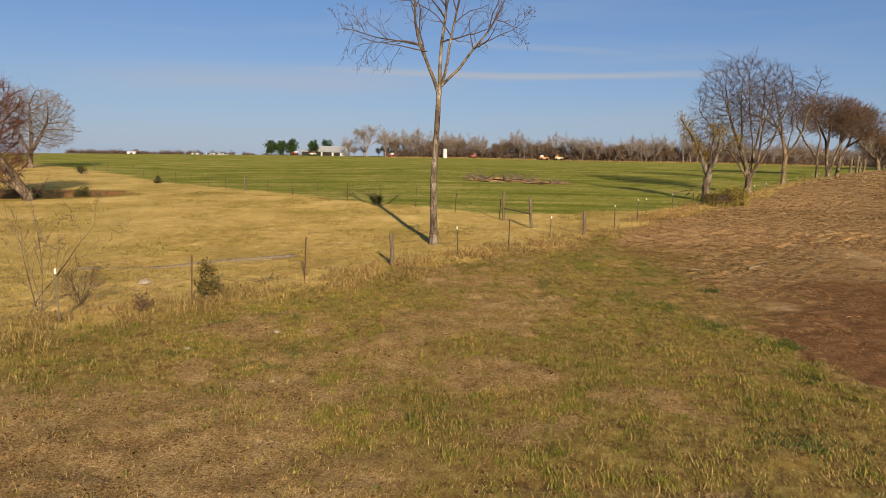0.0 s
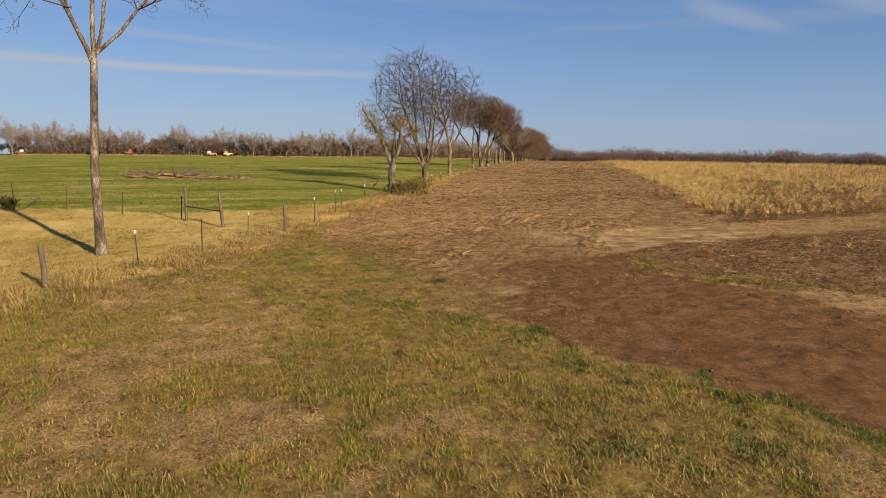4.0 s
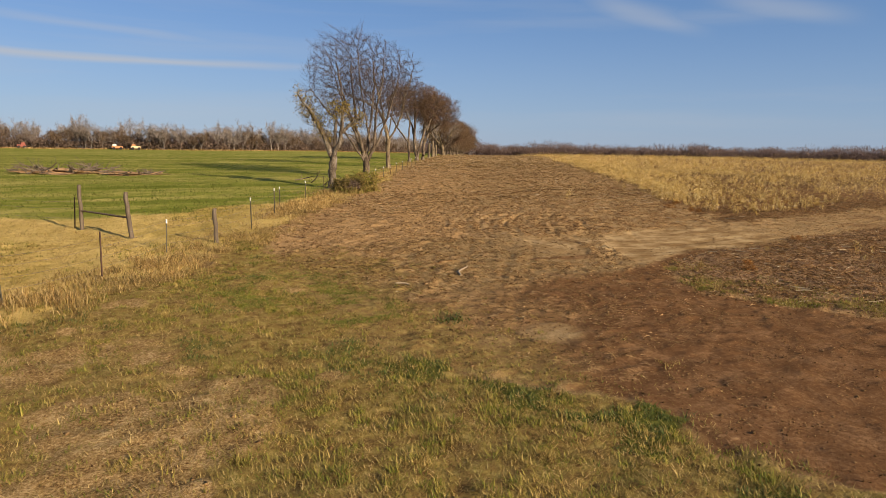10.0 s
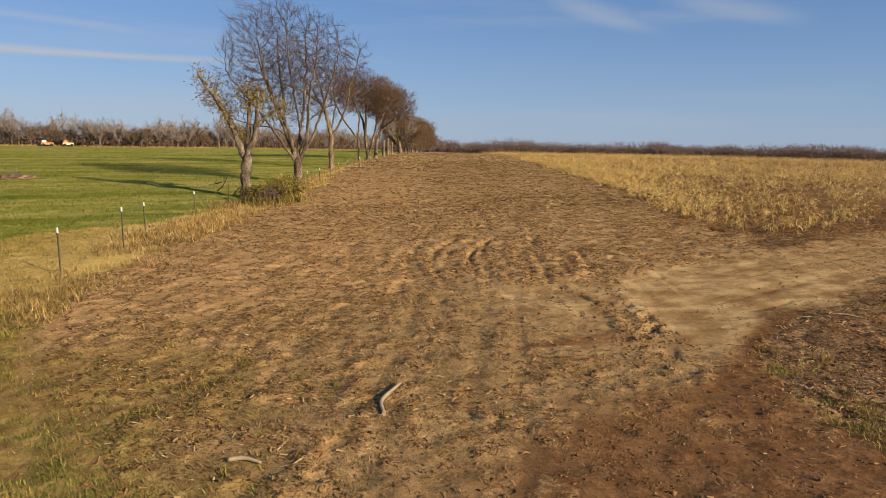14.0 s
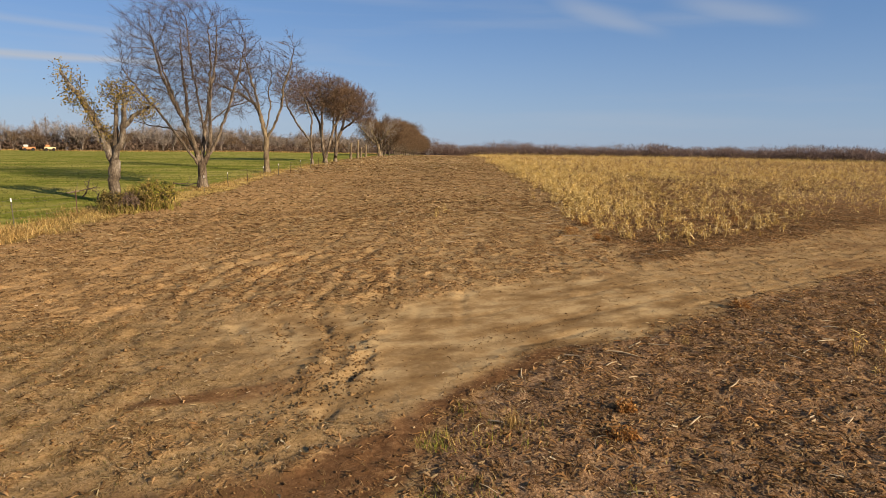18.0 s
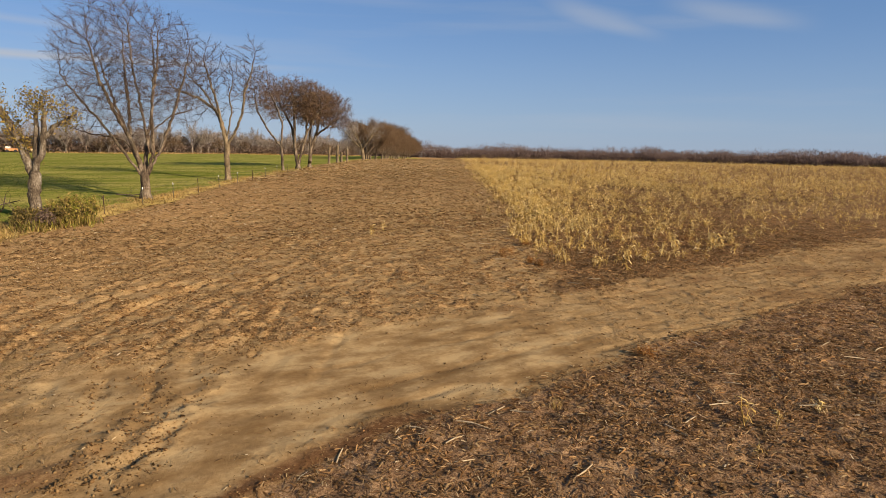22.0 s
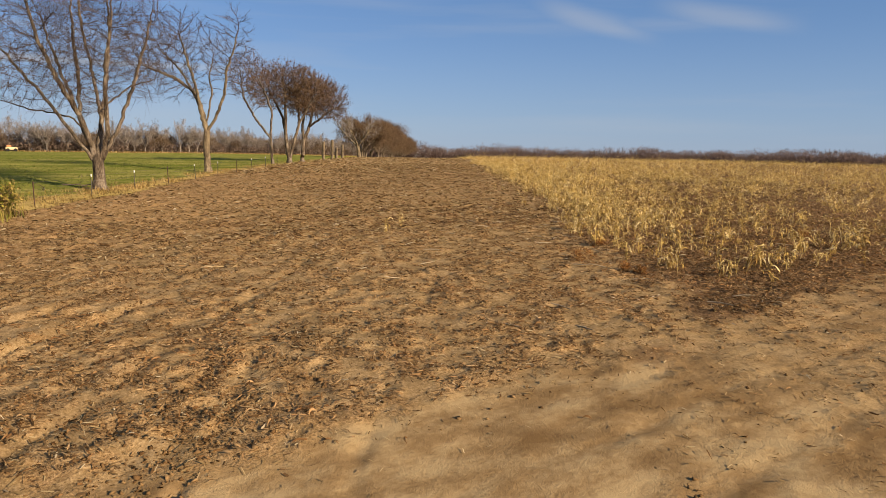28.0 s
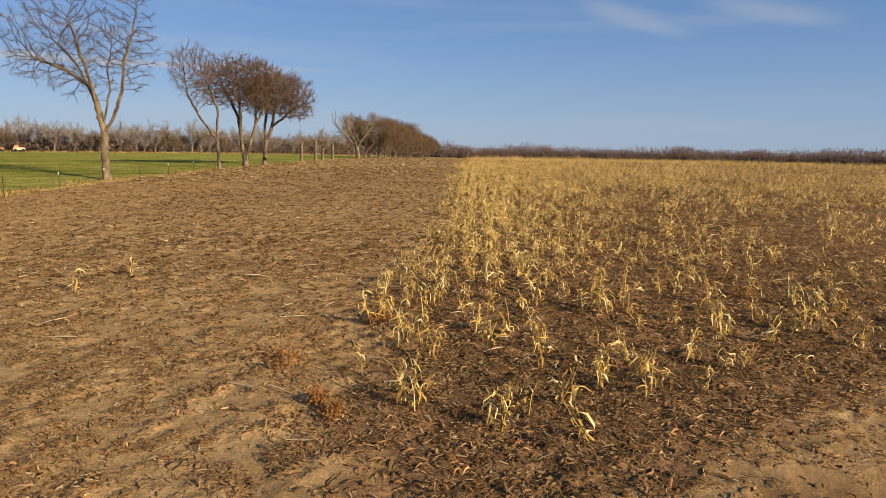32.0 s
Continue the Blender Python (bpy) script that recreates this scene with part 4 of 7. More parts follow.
big_lines = [[(0, 0, -0.2), (0.02, 0, 1.0), (0.05, 0, 2.0)],
             [(-0.1, 0, 1.9), (-1.0, 0.2, 4.0), (-1.75, 0.4, 5.7), (-2.5, 0.6, 7.6), (-3.2, 0.7, 9.6)],
             [(-0.25, 0, 2.4), (-0.55, -0.5, 4.0), (-1.2, -1.2, 5.8), (-1.9, -1.8, 8.0), (-2.2, -2.2, 10.2)],
             [(0.05, 0, 2.0), (0.22, 0.3, 4.3), (0.45, 0.6, 6.2), (0.6, 0.9, 9.0), (0.4, 1.1, 11.6)],
             [(0.2, 0.2, 4.1), (-0.3, 0.5, 6.5), (-0.6, 0.2, 9.0), (-0.9, 0.3, 12.0)],
             [(0.15, 0, 1.7), (0.8, -0.3, 3.2), (1.0, -0.7, 4.8), (1.2, -1.0, 6.6), (1.75, -1.2, 8.8), (1.9, -1.2, 11.0)],
             [(1.0, -0.7, 4.7), (2.0, -0.3, 5.6), (3.4, 0.1, 6.2)],
             [(0.15, 0.1, 1.6), (1.1, 0.4, 3.6), (1.9, 0.6, 5.8), (2.7, 0.8, 8.4), (3.1, 0.9, 10.2)],
             [(-0.15, -0.1, 1.6), (-1.3, -0.4, 3.4), (-2.6, -0.5, 5.2), (-4.0, -0.6, 6.8), (-5.2, -0.6, 8.4)],
             [(-1.0, 0.2, 4.0), (-1.2, 0.6, 6.4), (-1.6, 1.0, 9.0), (-1.7, 1.2, 11.4)],
             [(-0.6, 0.1, 3.2), (-1.3, 0.1, 3.95), (-2.3, 0.1, 4.25), (-3.6, 0.1, 4.4), (-5.6, 0.0, 5.0)]]
big_limbs, _ = reach(31, big_lines, dome(31, 5600, [(-0.9, 0, 8.7, 5.8, 5.2, 5.2, 0.82), (-1.2, 0, 6.6, 5.4, 4.0, 2.4, 0.18)]), 0.26, 0.36, 0.30, 0.10, least=0.0062, power=1.85, twigs=3, twig_len=(0.35, 1.0), stout=1.1)
tree("bare_tree", 30.4, 66.7, "large bare tree with several rising limbs and a domed crown", trunk_of([(0, 0, -0.2), (0, 0, 0.25), (0.0, 0, 0.9), (0.03, 0, 1.9)], [0.62, 0.43, 0.36, 0.33]), big_limbs, BARK, TWIG, group="trees of the row", turn=-40)

third_lines = [[(0, 0, -0.2), (-0.05, 0, 1.8), (0, 0, 3.5)],
               [(0, 0, 3.5), (-0.5, 0.1, 5.6), (-1.3, 0.4, 7.0), (-2.4, 0.6, 8.7), (-3.9, 0.6, 10.2)],
               [(-0.5, 0.1, 5.5), (-0.8, -0.3, 7.6), (-1.2, -0.5, 9.2), (-1.8, -0.6, 11.4)],
               [(0.05, 0, 4.4), (0.4, 0.4, 6.8), (0.15, 0.6, 8.0), (0.5, 0.8, 10.0)],
               [(0.1, 0, 3.6), (0.8, 0, 4.6), (1.7, -0.2, 6.6), (1.95, -0.3, 8.5), (2.7, -0.3, 10.4), (3.1, -0.2, 12.4)],
               [(-1.3, 0.4, 6.9), (-2.6, 0.1, 7.9), (-5.2, 0.0, 8.9)]]
third_limbs, _ = reach(47, third_lines, dome(47, 2000, [(-2.4, 0, 9.8, 5.6, 3.8, 4.2, 0.70), (2.6, -0.2, 10.2, 2.0, 1.9, 4.2, 0.30)], 0.45), 0.25, 0.42, 0.36, 0.10, least=0.0095, power=1.95, twigs=3, stout=1.1)
tree("bare_tree", 42.1, 82.9, "bare tree with pale bark and two forked halves", trunk_of([(0, 0, -0.2), (0, 0, 0.3), (-0.05, 0, 1.6), (-0.0, 0, 3.5)], [0.50, 0.34, 0.29, 0.27]), third_limbs, BARK_PALE, TWIG, group="trees of the row", turn=-40)

slim_lines = [[(0, 0, -0.2), (-0.1, 0, 1.6), (-0.2, 0, 3.1)], [(-0.2, 0, 3.1), (-1.9, 0.1, 5.1), (-3.3, 0.2, 7.6), (-3.6, 0.2, 9.5)], [(-0.15, 0, 3.0), (0.0, 0, 6.0), (-0.5, 0.1, 7.6), (-1.4, 0.2, 9.5)]]
slim_limbs, slim_tips = reach(61, slim_lines, dome(61, 2000, [(-2.6, 0, 10.0, 2.7, 2.5, 3.0, 0.75), (-1.6, 0, 7.2, 1.4, 1.2, 1.0, 0.25)]), 0.28, 0.38, 0.10, 0.16, least=0.012, power=2.0, twigs=3)
tree("slender_tree", 55.5, 99.6, "slender forked tree with brown twigs at the field edge", trunk_of([(0, 0, -0.2), (0, 0, 0.3), (-0.1, 0, 1.6), (-0.2, 0, 3.1)], [0.4, 0.27, 0.23, 0.2]), slim_limbs, BARK, TWIG_BROWN, (flakes("leaves", slim_tips, 2, 0.08, 61, 0.2), LEAF_BROWN), "trees of the row", turn=-40)

for x, y, seed, label, lines, balls, trunk in (
        (60.0, 104.6, 62, "spreading tree with a dense brown umbrella crown",
         [[(0, 0, -0.2), (0, 0, 0.7)], [(-0.05, 0, 0.6), (-0.5, 0.1, 3.6), (-0.8, 0.2, 5.6), (-1.8, 0.3, 7.6), (-2.6, 0.4, 9.2)], [(-0.4, 0, 3.0), (-0.3, -0.4, 5.8), (-0.2, -0.7, 8.0), (-0.4, -1.0, 10.0)], [(0.1, 0, 0.6), (0.7, 0.2, 3.0), (1.2, 0.5, 5.0), (2.2, 0.7, 6.8), (3.2, 0.8, 8.4)], [(1.2, 0.4, 4.8), (1.1, 1.0, 7.0), (0.9, 1.6, 9.0)]],
         [(-0.3, 0, 9.4, 5.0, 4.6, 3.3, 0.8), (2.0, 0, 8.5, 3.3, 3.5, 2.7, 0.2)], [(0, 0, -0.2), (0, 0, 0.25), (0, 0, 0.9)]),
        (63.8, 108.6, 63, "spreading tree with a dense rust-brown crown leaning outwards",
         [[(0, 0, -0.2), (0, 0, 0.9)], [(0, 0, 0.8), (0.15, 0.1, 2.8), (0.9, 0.2, 4.8), (2.6, 0.3, 6.0), (4.0, 0.3, 7.2)], [(0.15, 0, 2.6), (0.0, 0.3, 5.0), (0.4, 0.6, 7.4), (1.0, 0.8, 9.0)], [(0.9, 0.2, 4.7), (1.6, -0.8, 6.5), (2.2, -1.2, 8.4)]],
         [(2.0, 0, 8.5, 4.2, 4.0, 3.0, 0.85), (3.8, 0, 7.2, 2.5, 2.6, 1.9, 0.15)], [(0, 0, -0.2), (0, 0, 0.25), (0.02, 0, 1.0)])):
    limbs, tips = reach(seed, lines, dome(seed, 4200, balls, 0.42), 0.28, 0.34, 0.18, 0.12, least=0.0145, power=2.25, twigs=4, twig_len=(0.3, 0.85))
    tree("dense_tree", x, y, label, trunk_of(trunk, [0.55, 0.40, 0.32]), limbs, BARK, TWIG_BROWN, (sprays("leaves", tips, 9, (0.2, 0.55), (0.016, 0.04), seed, 0.25), SPRAY_BROWN), "trees of the row", turn=-40)

def umbrella(seed, h, r, lean, fork=3.2, kids=(8, 7, 5), least=0.011, wide=0.85):
    trunk = trunk_of([(0, 0, -0.2), (0, 0, 0.3), (lean[0] * 0.2, lean[1] * 0.2, fork * 0.6), (lean[0] * 0.5, lean[1] * 0.5, fork)], [r * 1.5, r * 1.1, r, r * 0.9])
    q = np.random.RandomState(seed)
    top = (lean[0] * 0.5, lean[1] * 0.5, fork - 0.1)
    stems = [(top, (wide * math.cos(a) + lean[0] * 0.3, wide * math.sin(a) + lean[1] * 0.3, 1), (h - fork) * q.uniform(0.72, 0.86), r * 0.5) for a in np.arange(6) * 1.05 + q.rand()]
    limbs, tips = grow(seed, stems, 3, 0.045, 0.15, kids, 0.48, (26, 58), least, bare_to=0.3)
    return trunk, limbs, tips


gt, gl, _ = umbrella(70, 11.6, 0.42, (-0.6, 0.2), 2.8, (8, 6, 4), 0.013, 1.15)
tree("bare_tree", 107.0, 165.2, "broad bare grey tree near cut-off poles", gt, gl, BARK_PALE, TWIG_GREY, group="far trees of the row")
row_kinds = []
for seed, h in ((71, 11.5), (72, 10.8), (73, 12.0)):
    trunk, limbs, tips = umbrella(seed, h, 0.26, (0.3, 0.0), 1.4, (6, 4, 3), 0.024, 0.95)
    row_kinds.append((trunk, limbs, sprays("leaves", tips, 12, (0.4, 1.1), (0.03, 0.09), seed, 0.45)))
rng2 = np.random.RandomState(12)
first_of = {}
for k in range(36):
    kind, d = k % 3, 216 + 5.6 * k + 0.05 * k * k
    x, y = 63.2 + (d - 125) * 0.607 + rng2.uniform(-1.5, 1.5), 108.0 + (d - 125) * 0.795 + rng2.uniform(-1.5, 1.5)
    if kind not in first_of:
        trunk, limbs, leaves = row_kinds[kind]
        first_of[kind] = tree("row_tree", x, y, "dense brown leafless tree in the far tree row", trunk, limbs, BARK, TWIG_BROWN, (leaves, SPRAY_BROWN), "far trees of the row", coarse=True)
    else:
        copy_thing(first_of[kind], pose(x, y, float(land(x, y)), 0, 0, rng2.uniform(0, 360)) @ Matrix.Scale(rng2.uniform(0.85, 1.12), 4))

# ---- trees by the hollow at the far side of the dry pasture ----
will_lines = [[(0, 0, -0.4), (-0.3, 0, 0.4)], [(-0.2, 0, 0.3), (-1.3, 0.1, 1.8), (-2.4, 0.3, 3.6), (-3.6, 0.3, 6.2)], [(0.1, 0, 0.3), (-0.9, -0.4, 2.2), (-2.4, -0.6, 4.0), (-3.6, -0.6, 5.4)], [(-0.4, 0, 0.3), (-1.9, 0.4, 1.9), (-3.0, 0.6, 4.0), (-3.0, 0.6, 7.4)], [(-0.5, 0, 0.5), (-2.4, 0.3, 1.6), (-4.6, 0.4, 3.4)], [(0.3, 0, 0.2), (0.9, -0.3, 0.9), (1.3, -0.3, 1.3)]]
will_limbs, _ = reach(83, will_lines, dome(83, 4200, [(-3.6, 0, 6.0, 3.0, 3.4, 4.2, 0.6), (-3.2, 0, 2.8, 2.8, 2.6, 2.2, 0.4)], 0.5), 0.28, 0.34, 0.3, 0.14, least=0.013, power=1.9, twigs=4, twig_len=(0.4, 1.2), stout=0.85)
tree("leaning_tree", -32.0, 51.2, "leaning many-stemmed reddish-brown tree above a hollow", [], will_limbs, BARK, TWIG_RED)
far_lines = [[(0, 0, -0.2), (0.1, 0, 2.2)], [(0.1, 0, 2.2), (-1.2, 0.2, 4.6), (-2.6, 0.2, 7.0)], [(0.1, 0, 2.2), (0.4, 0.3, 5.0), (0.2, 0.3, 8.5)], [(0.1, 0, 2.0), (1.6, -0.2, 4.2), (3.0, -0.2, 6.6)]]
far_limbs, _ = reach(84, far_lines, dome(84, 3400, [(1.2, 0, 7.4, 6.2, 5.6, 5.4, 1.0)]), 0.36, 0.42, 0.1, 0.16, least=0.016, power=2.05, twigs=3, twig_len=(0.3, 0.9))
tree("bare_tree", -64.0, 103.0, "broad bare grey tree in the pasture", trunk_of([(0, 0, -0.2), (0, 0, 0.3), (0.1, 0, 2.2)], [0.7, 0.5, 0.42]), far_limbs, BARK, TWIG_GREY)

# ---- fences ----
def t_post_mesh(h):
    """A steel fence post of T section, with its small studs."""
    bm = bmesh.new()
    for w, d, ox, oy in ((0.042, 0.008, 0, 0), (0.008, 0.034, 0, 0.021)):
        g = bmesh.ops.create_cube(bm, size=1.0)
        bmesh.ops.scale(bm, vec=(w, d, h + 0.25), verts=g["verts"])
        bmesh.ops.translate(bm, vec=(ox, oy, (h + 0.25) / 2 - 0.25), verts=g["verts"])
    for k in range(int(h / 0.14)):
        g = bmesh.ops.create_cube(bm, size=1.0)
        bmesh.ops.scale(bm, vec=(0.014, 0.010, 0.018), verts=g["verts"])
        bmesh.ops.translate(bm, vec=(0, -0.008, 0.2 + 0.14 * k), verts=g["verts"])
    me = bpy.data.meshes.new("post")
    bm.to_mesh(me)
    bm.free()
    return me


def cap_mesh(h):
    bm = bmesh.new()
    for w, d, oy in ((0.047, 0.013, 0), (0.013, 0.038, 0.021)):
        g = bmesh.ops.create_cube(bm, size=1.0)
        bmesh.ops.scale(bm, vec=(w, d, 0.14), verts=g["verts"])
        bmesh.ops.translate(bm, vec=(0, oy, h - 0.066), verts=g["verts"])
    me = bpy.data.meshes.new("white_tip")
    bm.to_mesh(me)
    bm.free()
    return me


def wood_post_mesh(h, r, seed, lean=0.0, name="post"):
    """A weathered round post, knotty and a little crooked, with a split top."""
    q = np.random.RandomState(seed)
    bm = bmesh.new()
    rings = []
    for k in range(9):
        z = -0.25 + (h + 0.25) * k / 8
        c = Vector((lean * z / h + q.uniform(-0.02, 0.02), q.uniform(-0.02, 0.02), z))
        rr = r * (1.12 - 0.2 * k / 8)
        rings.append([bm.verts.new(c + Vector((math.cos(a) * rr * q.uniform(0.86, 1.12), math.sin(a) * rr * q.uniform(0.86, 1.12), q.uniform(-0.05, 0.05) if k == 8 else 0))) for a in np.arange(9) * 2 * math.pi / 9])
    for a, b in zip(rings, rings[1:]):
        for k in range(9):
            bm.faces.new((a[k], a[(k + 1) % 9], b[(k + 1) % 9], b[k])).smooth = True
    bm.faces.new(rings[-1])
    bm.faces.new(rings[0][::-1])
    me = bpy.data.meshes.new(name)
    bm.to_mesh(me)
    bm.free()
    return me


def ground_at(x, y):
    return float(surface(x, y)[0])


def fence(name, label, posts, strands, first):
    """A wire fence: rows of x, y, height, kind (rust, green, white for a white tip, wood)."""
    ob = thing(name, posts[0][0], posts[0][1], label, "fence", z=first)
    origin = Vector(ob.location)
    cache = {}
    tops = []
    q = np.random.RandomState(len(posts))
    for k, (x, y, h, kind) in enumerate(posts):
        z = ground_at(x, y)
        tops.append((x, y, z, h))
        at = pose(x - origin.x, y - origin.y, z - origin.z, q.uniform(-3, 3), q.uniform(-3, 3), 40 + q.uniform(-15, 15))
        if kind == "wood":
            p = part("post", wood_post_mesh(h, 0.085, k), WOOD_GREY, ob, "weathered wooden post")
        else:
            key = (round(h, 1), kind)
            if key not in cache:
                me = t_post_mesh(key[0])
                me.materials.append(GREEN_STEEL if kind != "rust" else RUST)
                cache[key] = (me, cap_mesh(key[0]) if kind == "white" else None)
            p = part("post", cache[key][0], None, ob)
            if kind == "white":
                tip = part("white_tip", cache[key][1], WHITE_PAINT, p, "white painted tip")
        p.matrix_basis = at
    for lvl in strands:
        segs = []
        for a, b in zip(tops, tops[1:]):
            pa = np.array([a[0], a[1], a[2] + min(lvl, a[3] - 0.06)]) - origin
            pb = np.array([b[0], b[1], b[2] + min(lvl, b[3] - 0.06)]) - origin
            n = 6
            pts = [pa + (pb - pa) * i / n - np.array([0, 0, 0.05 * 4 * (i / n) * (1 - i / n)]) for i in range(n + 1)]
            segs += [(*u, *v, 0.0042, 0.0042) for u, v in zip(pts, pts[1:])]
        part("wire", tubes("wire", segs), WIRE, ob)
    return ob


near_posts = [(-16.4, 11.4, 1.3, "rust"), (-13.4, 14.5, 1.3, "rust"), (-10.5, 17.7, 1.5, "white"), (-8.0, 20.7, 1.35, "rust"), (-5.1, 24.1, 1.6, "rust"), (-2.1, 27.1, 1.3, "wood"), (0.7, 29.9, 1.3, "white"), (3.2, 32.0, 1.4, "rust"), (5.75, 35.5, 1.2, "white"), (7.85, 36.7, 1.35, "wood"), (10.4, 40.1, 1.4, "white"), (12.8, 43.6, 1.35, "white"), (14.3, 46.8, 1.2, "white"), (17.4, 50.4, 1.2, "white"), (20.3, 54.0, 1.2, "rust")]
fence("wire_fence", "barbed wire fence on rusty steel posts in dry grass", near_posts, (0.35, 0.65, 0.95, 1.2), ground_at(-16.4, 11.4))
row_posts = []
for k in range(10):
    d = 5.0 + 4.8 * k
    x, y = 22.2 + 0.62 * d + 1.0, 56.0 + 0.785 * d - 0.8
    row_posts.append((x, y, 1.15, "white" if k % 3 else "rust"))
fence("wire_fence", "wire fence with white tipped posts along the tree row", row_posts, (0.4, 0.75, 1.05), ground_at(*row_posts[0][:2]))
far_posts = [(-51.6, 98.2, 1.3, "rust"), (-47.8, 94.6, 1.2, "rust"), (-44.4, 91.4, 1.2, "rust"), (-41.0, 88.0, 1.3, "rust"), (-37.6, 83.2, 1.2, "rust"), (-33.8, 78.4, 1.2, "rust"), (-29.6, 73.2, 1.3, "rust"), (-26.8, 70.3, 1.3, "rust"), (-24.0, 67.6, 1.3, "rust"), (-21.4, 65.0, 1.3, "rust"), (-18.8, 62.7, 1.3, "wood"), (-16.0, 60.2, 1.2, "rust"), (-13.2, 57.8, 1.4, "rust"), (-10.6, 55.8, 1.3, "rust"), (-7.8, 53.6, 1.4, "rust"), (-4.9, 51.2, 1.5, "rust"), (-2.1, 49.0, 1.5, "rust"), (0.8, 46.0, 1.3, "rust"), (3.6, 42.6, 1.3, "rust")]
fence("wire_fence", "old wire fence across the pasture on thin steel posts", far_posts, (0.4, 0.8, 1.1), ground_at(-51.6, 98.2))

brace = thing("brace_posts", 3.8, 42.0, "two weathered wooden corner posts joined by a rail", "fence post", turn=-65)
p1 = part("post", wood_post_mesh(1.85, 0.078, 91, -0.06), WOOD_GREY, brace)
p2 = part("post", wood_post_mesh(1.8, 0.085, 92, -0.26), WOOD_GREY, brace)
p2.matrix_basis = pose(3.3, 0.0, ground_at(5.2, 39.0) - ground_at(3.8, 42.0))
part("rail", tubes("rail", [(0.02, 0, 0.80, 1.7, 0.02, 0.76, 0.04, 0.045), (1.7, 0.02, 0.76, 3.25, 0, 0.72, 0.045, 0.04)]), WOOD_GREY, brace)

# pole stumps further along the row
for k, (x, y, h) in enumerate(((75.5, 124.5, 2.9), (81.0, 131.5, 3.4), (84.6, 136.4, 2.0), (90.0, 143.6, 2.7))):
    tagged(part("wood_pole", wood_post_mesh(h, 0.24, 120 + k, 0.1), BARK_PALE, None), "thick cut-off tree pole standing at the field edge", "pole", "poles of the row").matrix_basis = pose(x, y, ground_at(x, y))

# ---- wood lying about ----
def lying(name, label, points, radii, mat, seed=0, category="branch", twigs=0):
    """A bent stick or log on the ground, along points given as x, y, lift."""
    ctrl = [np.array([x, y, ground_at(x, y) + lift]) for x, y, lift in points]
    o = ctrl[0].copy()
    pts, rad = [], []
    n = 5
    for k in range(len(ctrl) - 1):
        p0, p1, p2, p3 = ctrl[max(k - 1, 0)], ctrl[k], ctrl[k + 1], ctrl[min(k + 2, len(ctrl) - 1)]
        for i in range(n + (k == len(ctrl) - 2)):
            t = i / n
            pts.append(tuple(0.5 * (2 * p1 + (p2 - p0) * t + (2 * p0 - 5 * p1 + 4 * p2 - p3) * t * t + (3 * p1 - p0 - 3 * p2 + p3) * t ** 3) - o))
            rad.append(radii[k] + (radii[k + 1] - radii[k]) * t)
    if twigs:
        segs, _ = grow(seed, [(tuple(p - o), (np.random.RandomState(seed + k).randn(), np.random.RandomState(seed + k + 50).randn(), 0.25), twigs, radii[-1] * 0.8) for k, p in enumerate(ctrl)], 1, -0.02, 0.25, (5,), 0.5, (30, 70), 0.008)
        me = tubes(name, segs)
    else:
        me = pipe(name, pts, rad, 9, seed)
    me.materials.append(mat)
    ob = new(name, me)
    ob.matrix_basis = Matrix.Translation(o)
    return tagged(ob, label, category, kind="stuff" if twigs else "")


lying("fallen_branch", "bare pale curved branch lying on the soil", [(12.85, 27.35, 0.035), (13.05, 27.75, 0.05), (13.35, 27.95, 0.07), (13.72, 28.18, 0.05)], [0.034, 0.038, 0.033, 0.022], mottled("bare_wood", [(0.3, (0.164, 0.115, 0.070)), (0.7, (0.328, 0.254, 0.164))], 5.0, 0.9, 0.15, 0.3))
lying("fallen_branch", "short pale stick lying on the soil", [(10.4, 27.28, 0.03), (10.58, 27.18, 0.05), (10.72, 26.98, 0.03)], [0.035, 0.03, 0.02], bpy.data.materials["bare_wood"])
lying("long_log", "long grey weathered log lying in the dry grass", [(-13.9, 24.9, 0.05), (-11.8, 25.7, -0.06), (-9.4, 26.9, 0.0), (-6.4, 28.4, 0.05)], [0.07, 0.075, 0.085, 0.095], mottled("pale_log", [(0.3, (0.082, 0.060, 0.041)), (0.55, (0.164, 0.130, 0.094)), (0.75, (0.271, 0.226, 0.172))], 4.0, 0.95, 0.1, 0.5, (3, 3, 0.4)), 5, "log")
lying("branch_heap", "small heap of dead twigs in the grass", [(-7.2, 23.0, 0.06), (-6.7, 23.2, 0.10), (-6.3, 23.2, 0.05)], [0.03, 0.03, 0.02], WOOD_GREY, 6, "branch", 0.8)
lying("branch_heap", "dead branches fallen beside the broken tree", [(20.9, 60.8, 0.45), (21.3, 58.6, 0.4), (21.8, 57.2, 0.35), (22.2, 56.6, 0.2)], [0.07, 0.08, 0.08, 0.06], BARK, 7, "branch", 1.5)
lying("branch_heap", "dark dead branches below the bare tree", [(27.8, 67.6, 0.1), (28.7, 67.7, 0.3), (29.6, 67.3, 0.2)], [0.06, 0.06, 0.05], BARK, 9, "branch", 1.3)
for k, (x, y, s) in enumerate(((-10.5, 22.9, 0.24), (-6.2, 15.6, 0.08), (-4.4, 17.2, 0.09), (-3.6, 13.6, 0.06))):
    bm = bmesh.new()
    bmesh.ops.create_icosphere(bm, subdivisions=2, radius=s)
    q = np.random.RandomState(60 + k)
    for v in bm.verts:
        v.co = v.co * q.uniform(0.82, 1.12)
        v.co.z *= 0.55
    tagged(part("stone", bm, STONE, None), "pale rough field stone half sunk in grass", "stone", "field stones").matrix_basis = pose(x, y, ground_at(x, y) + s * 0.15, 0, 0, 70 * k)

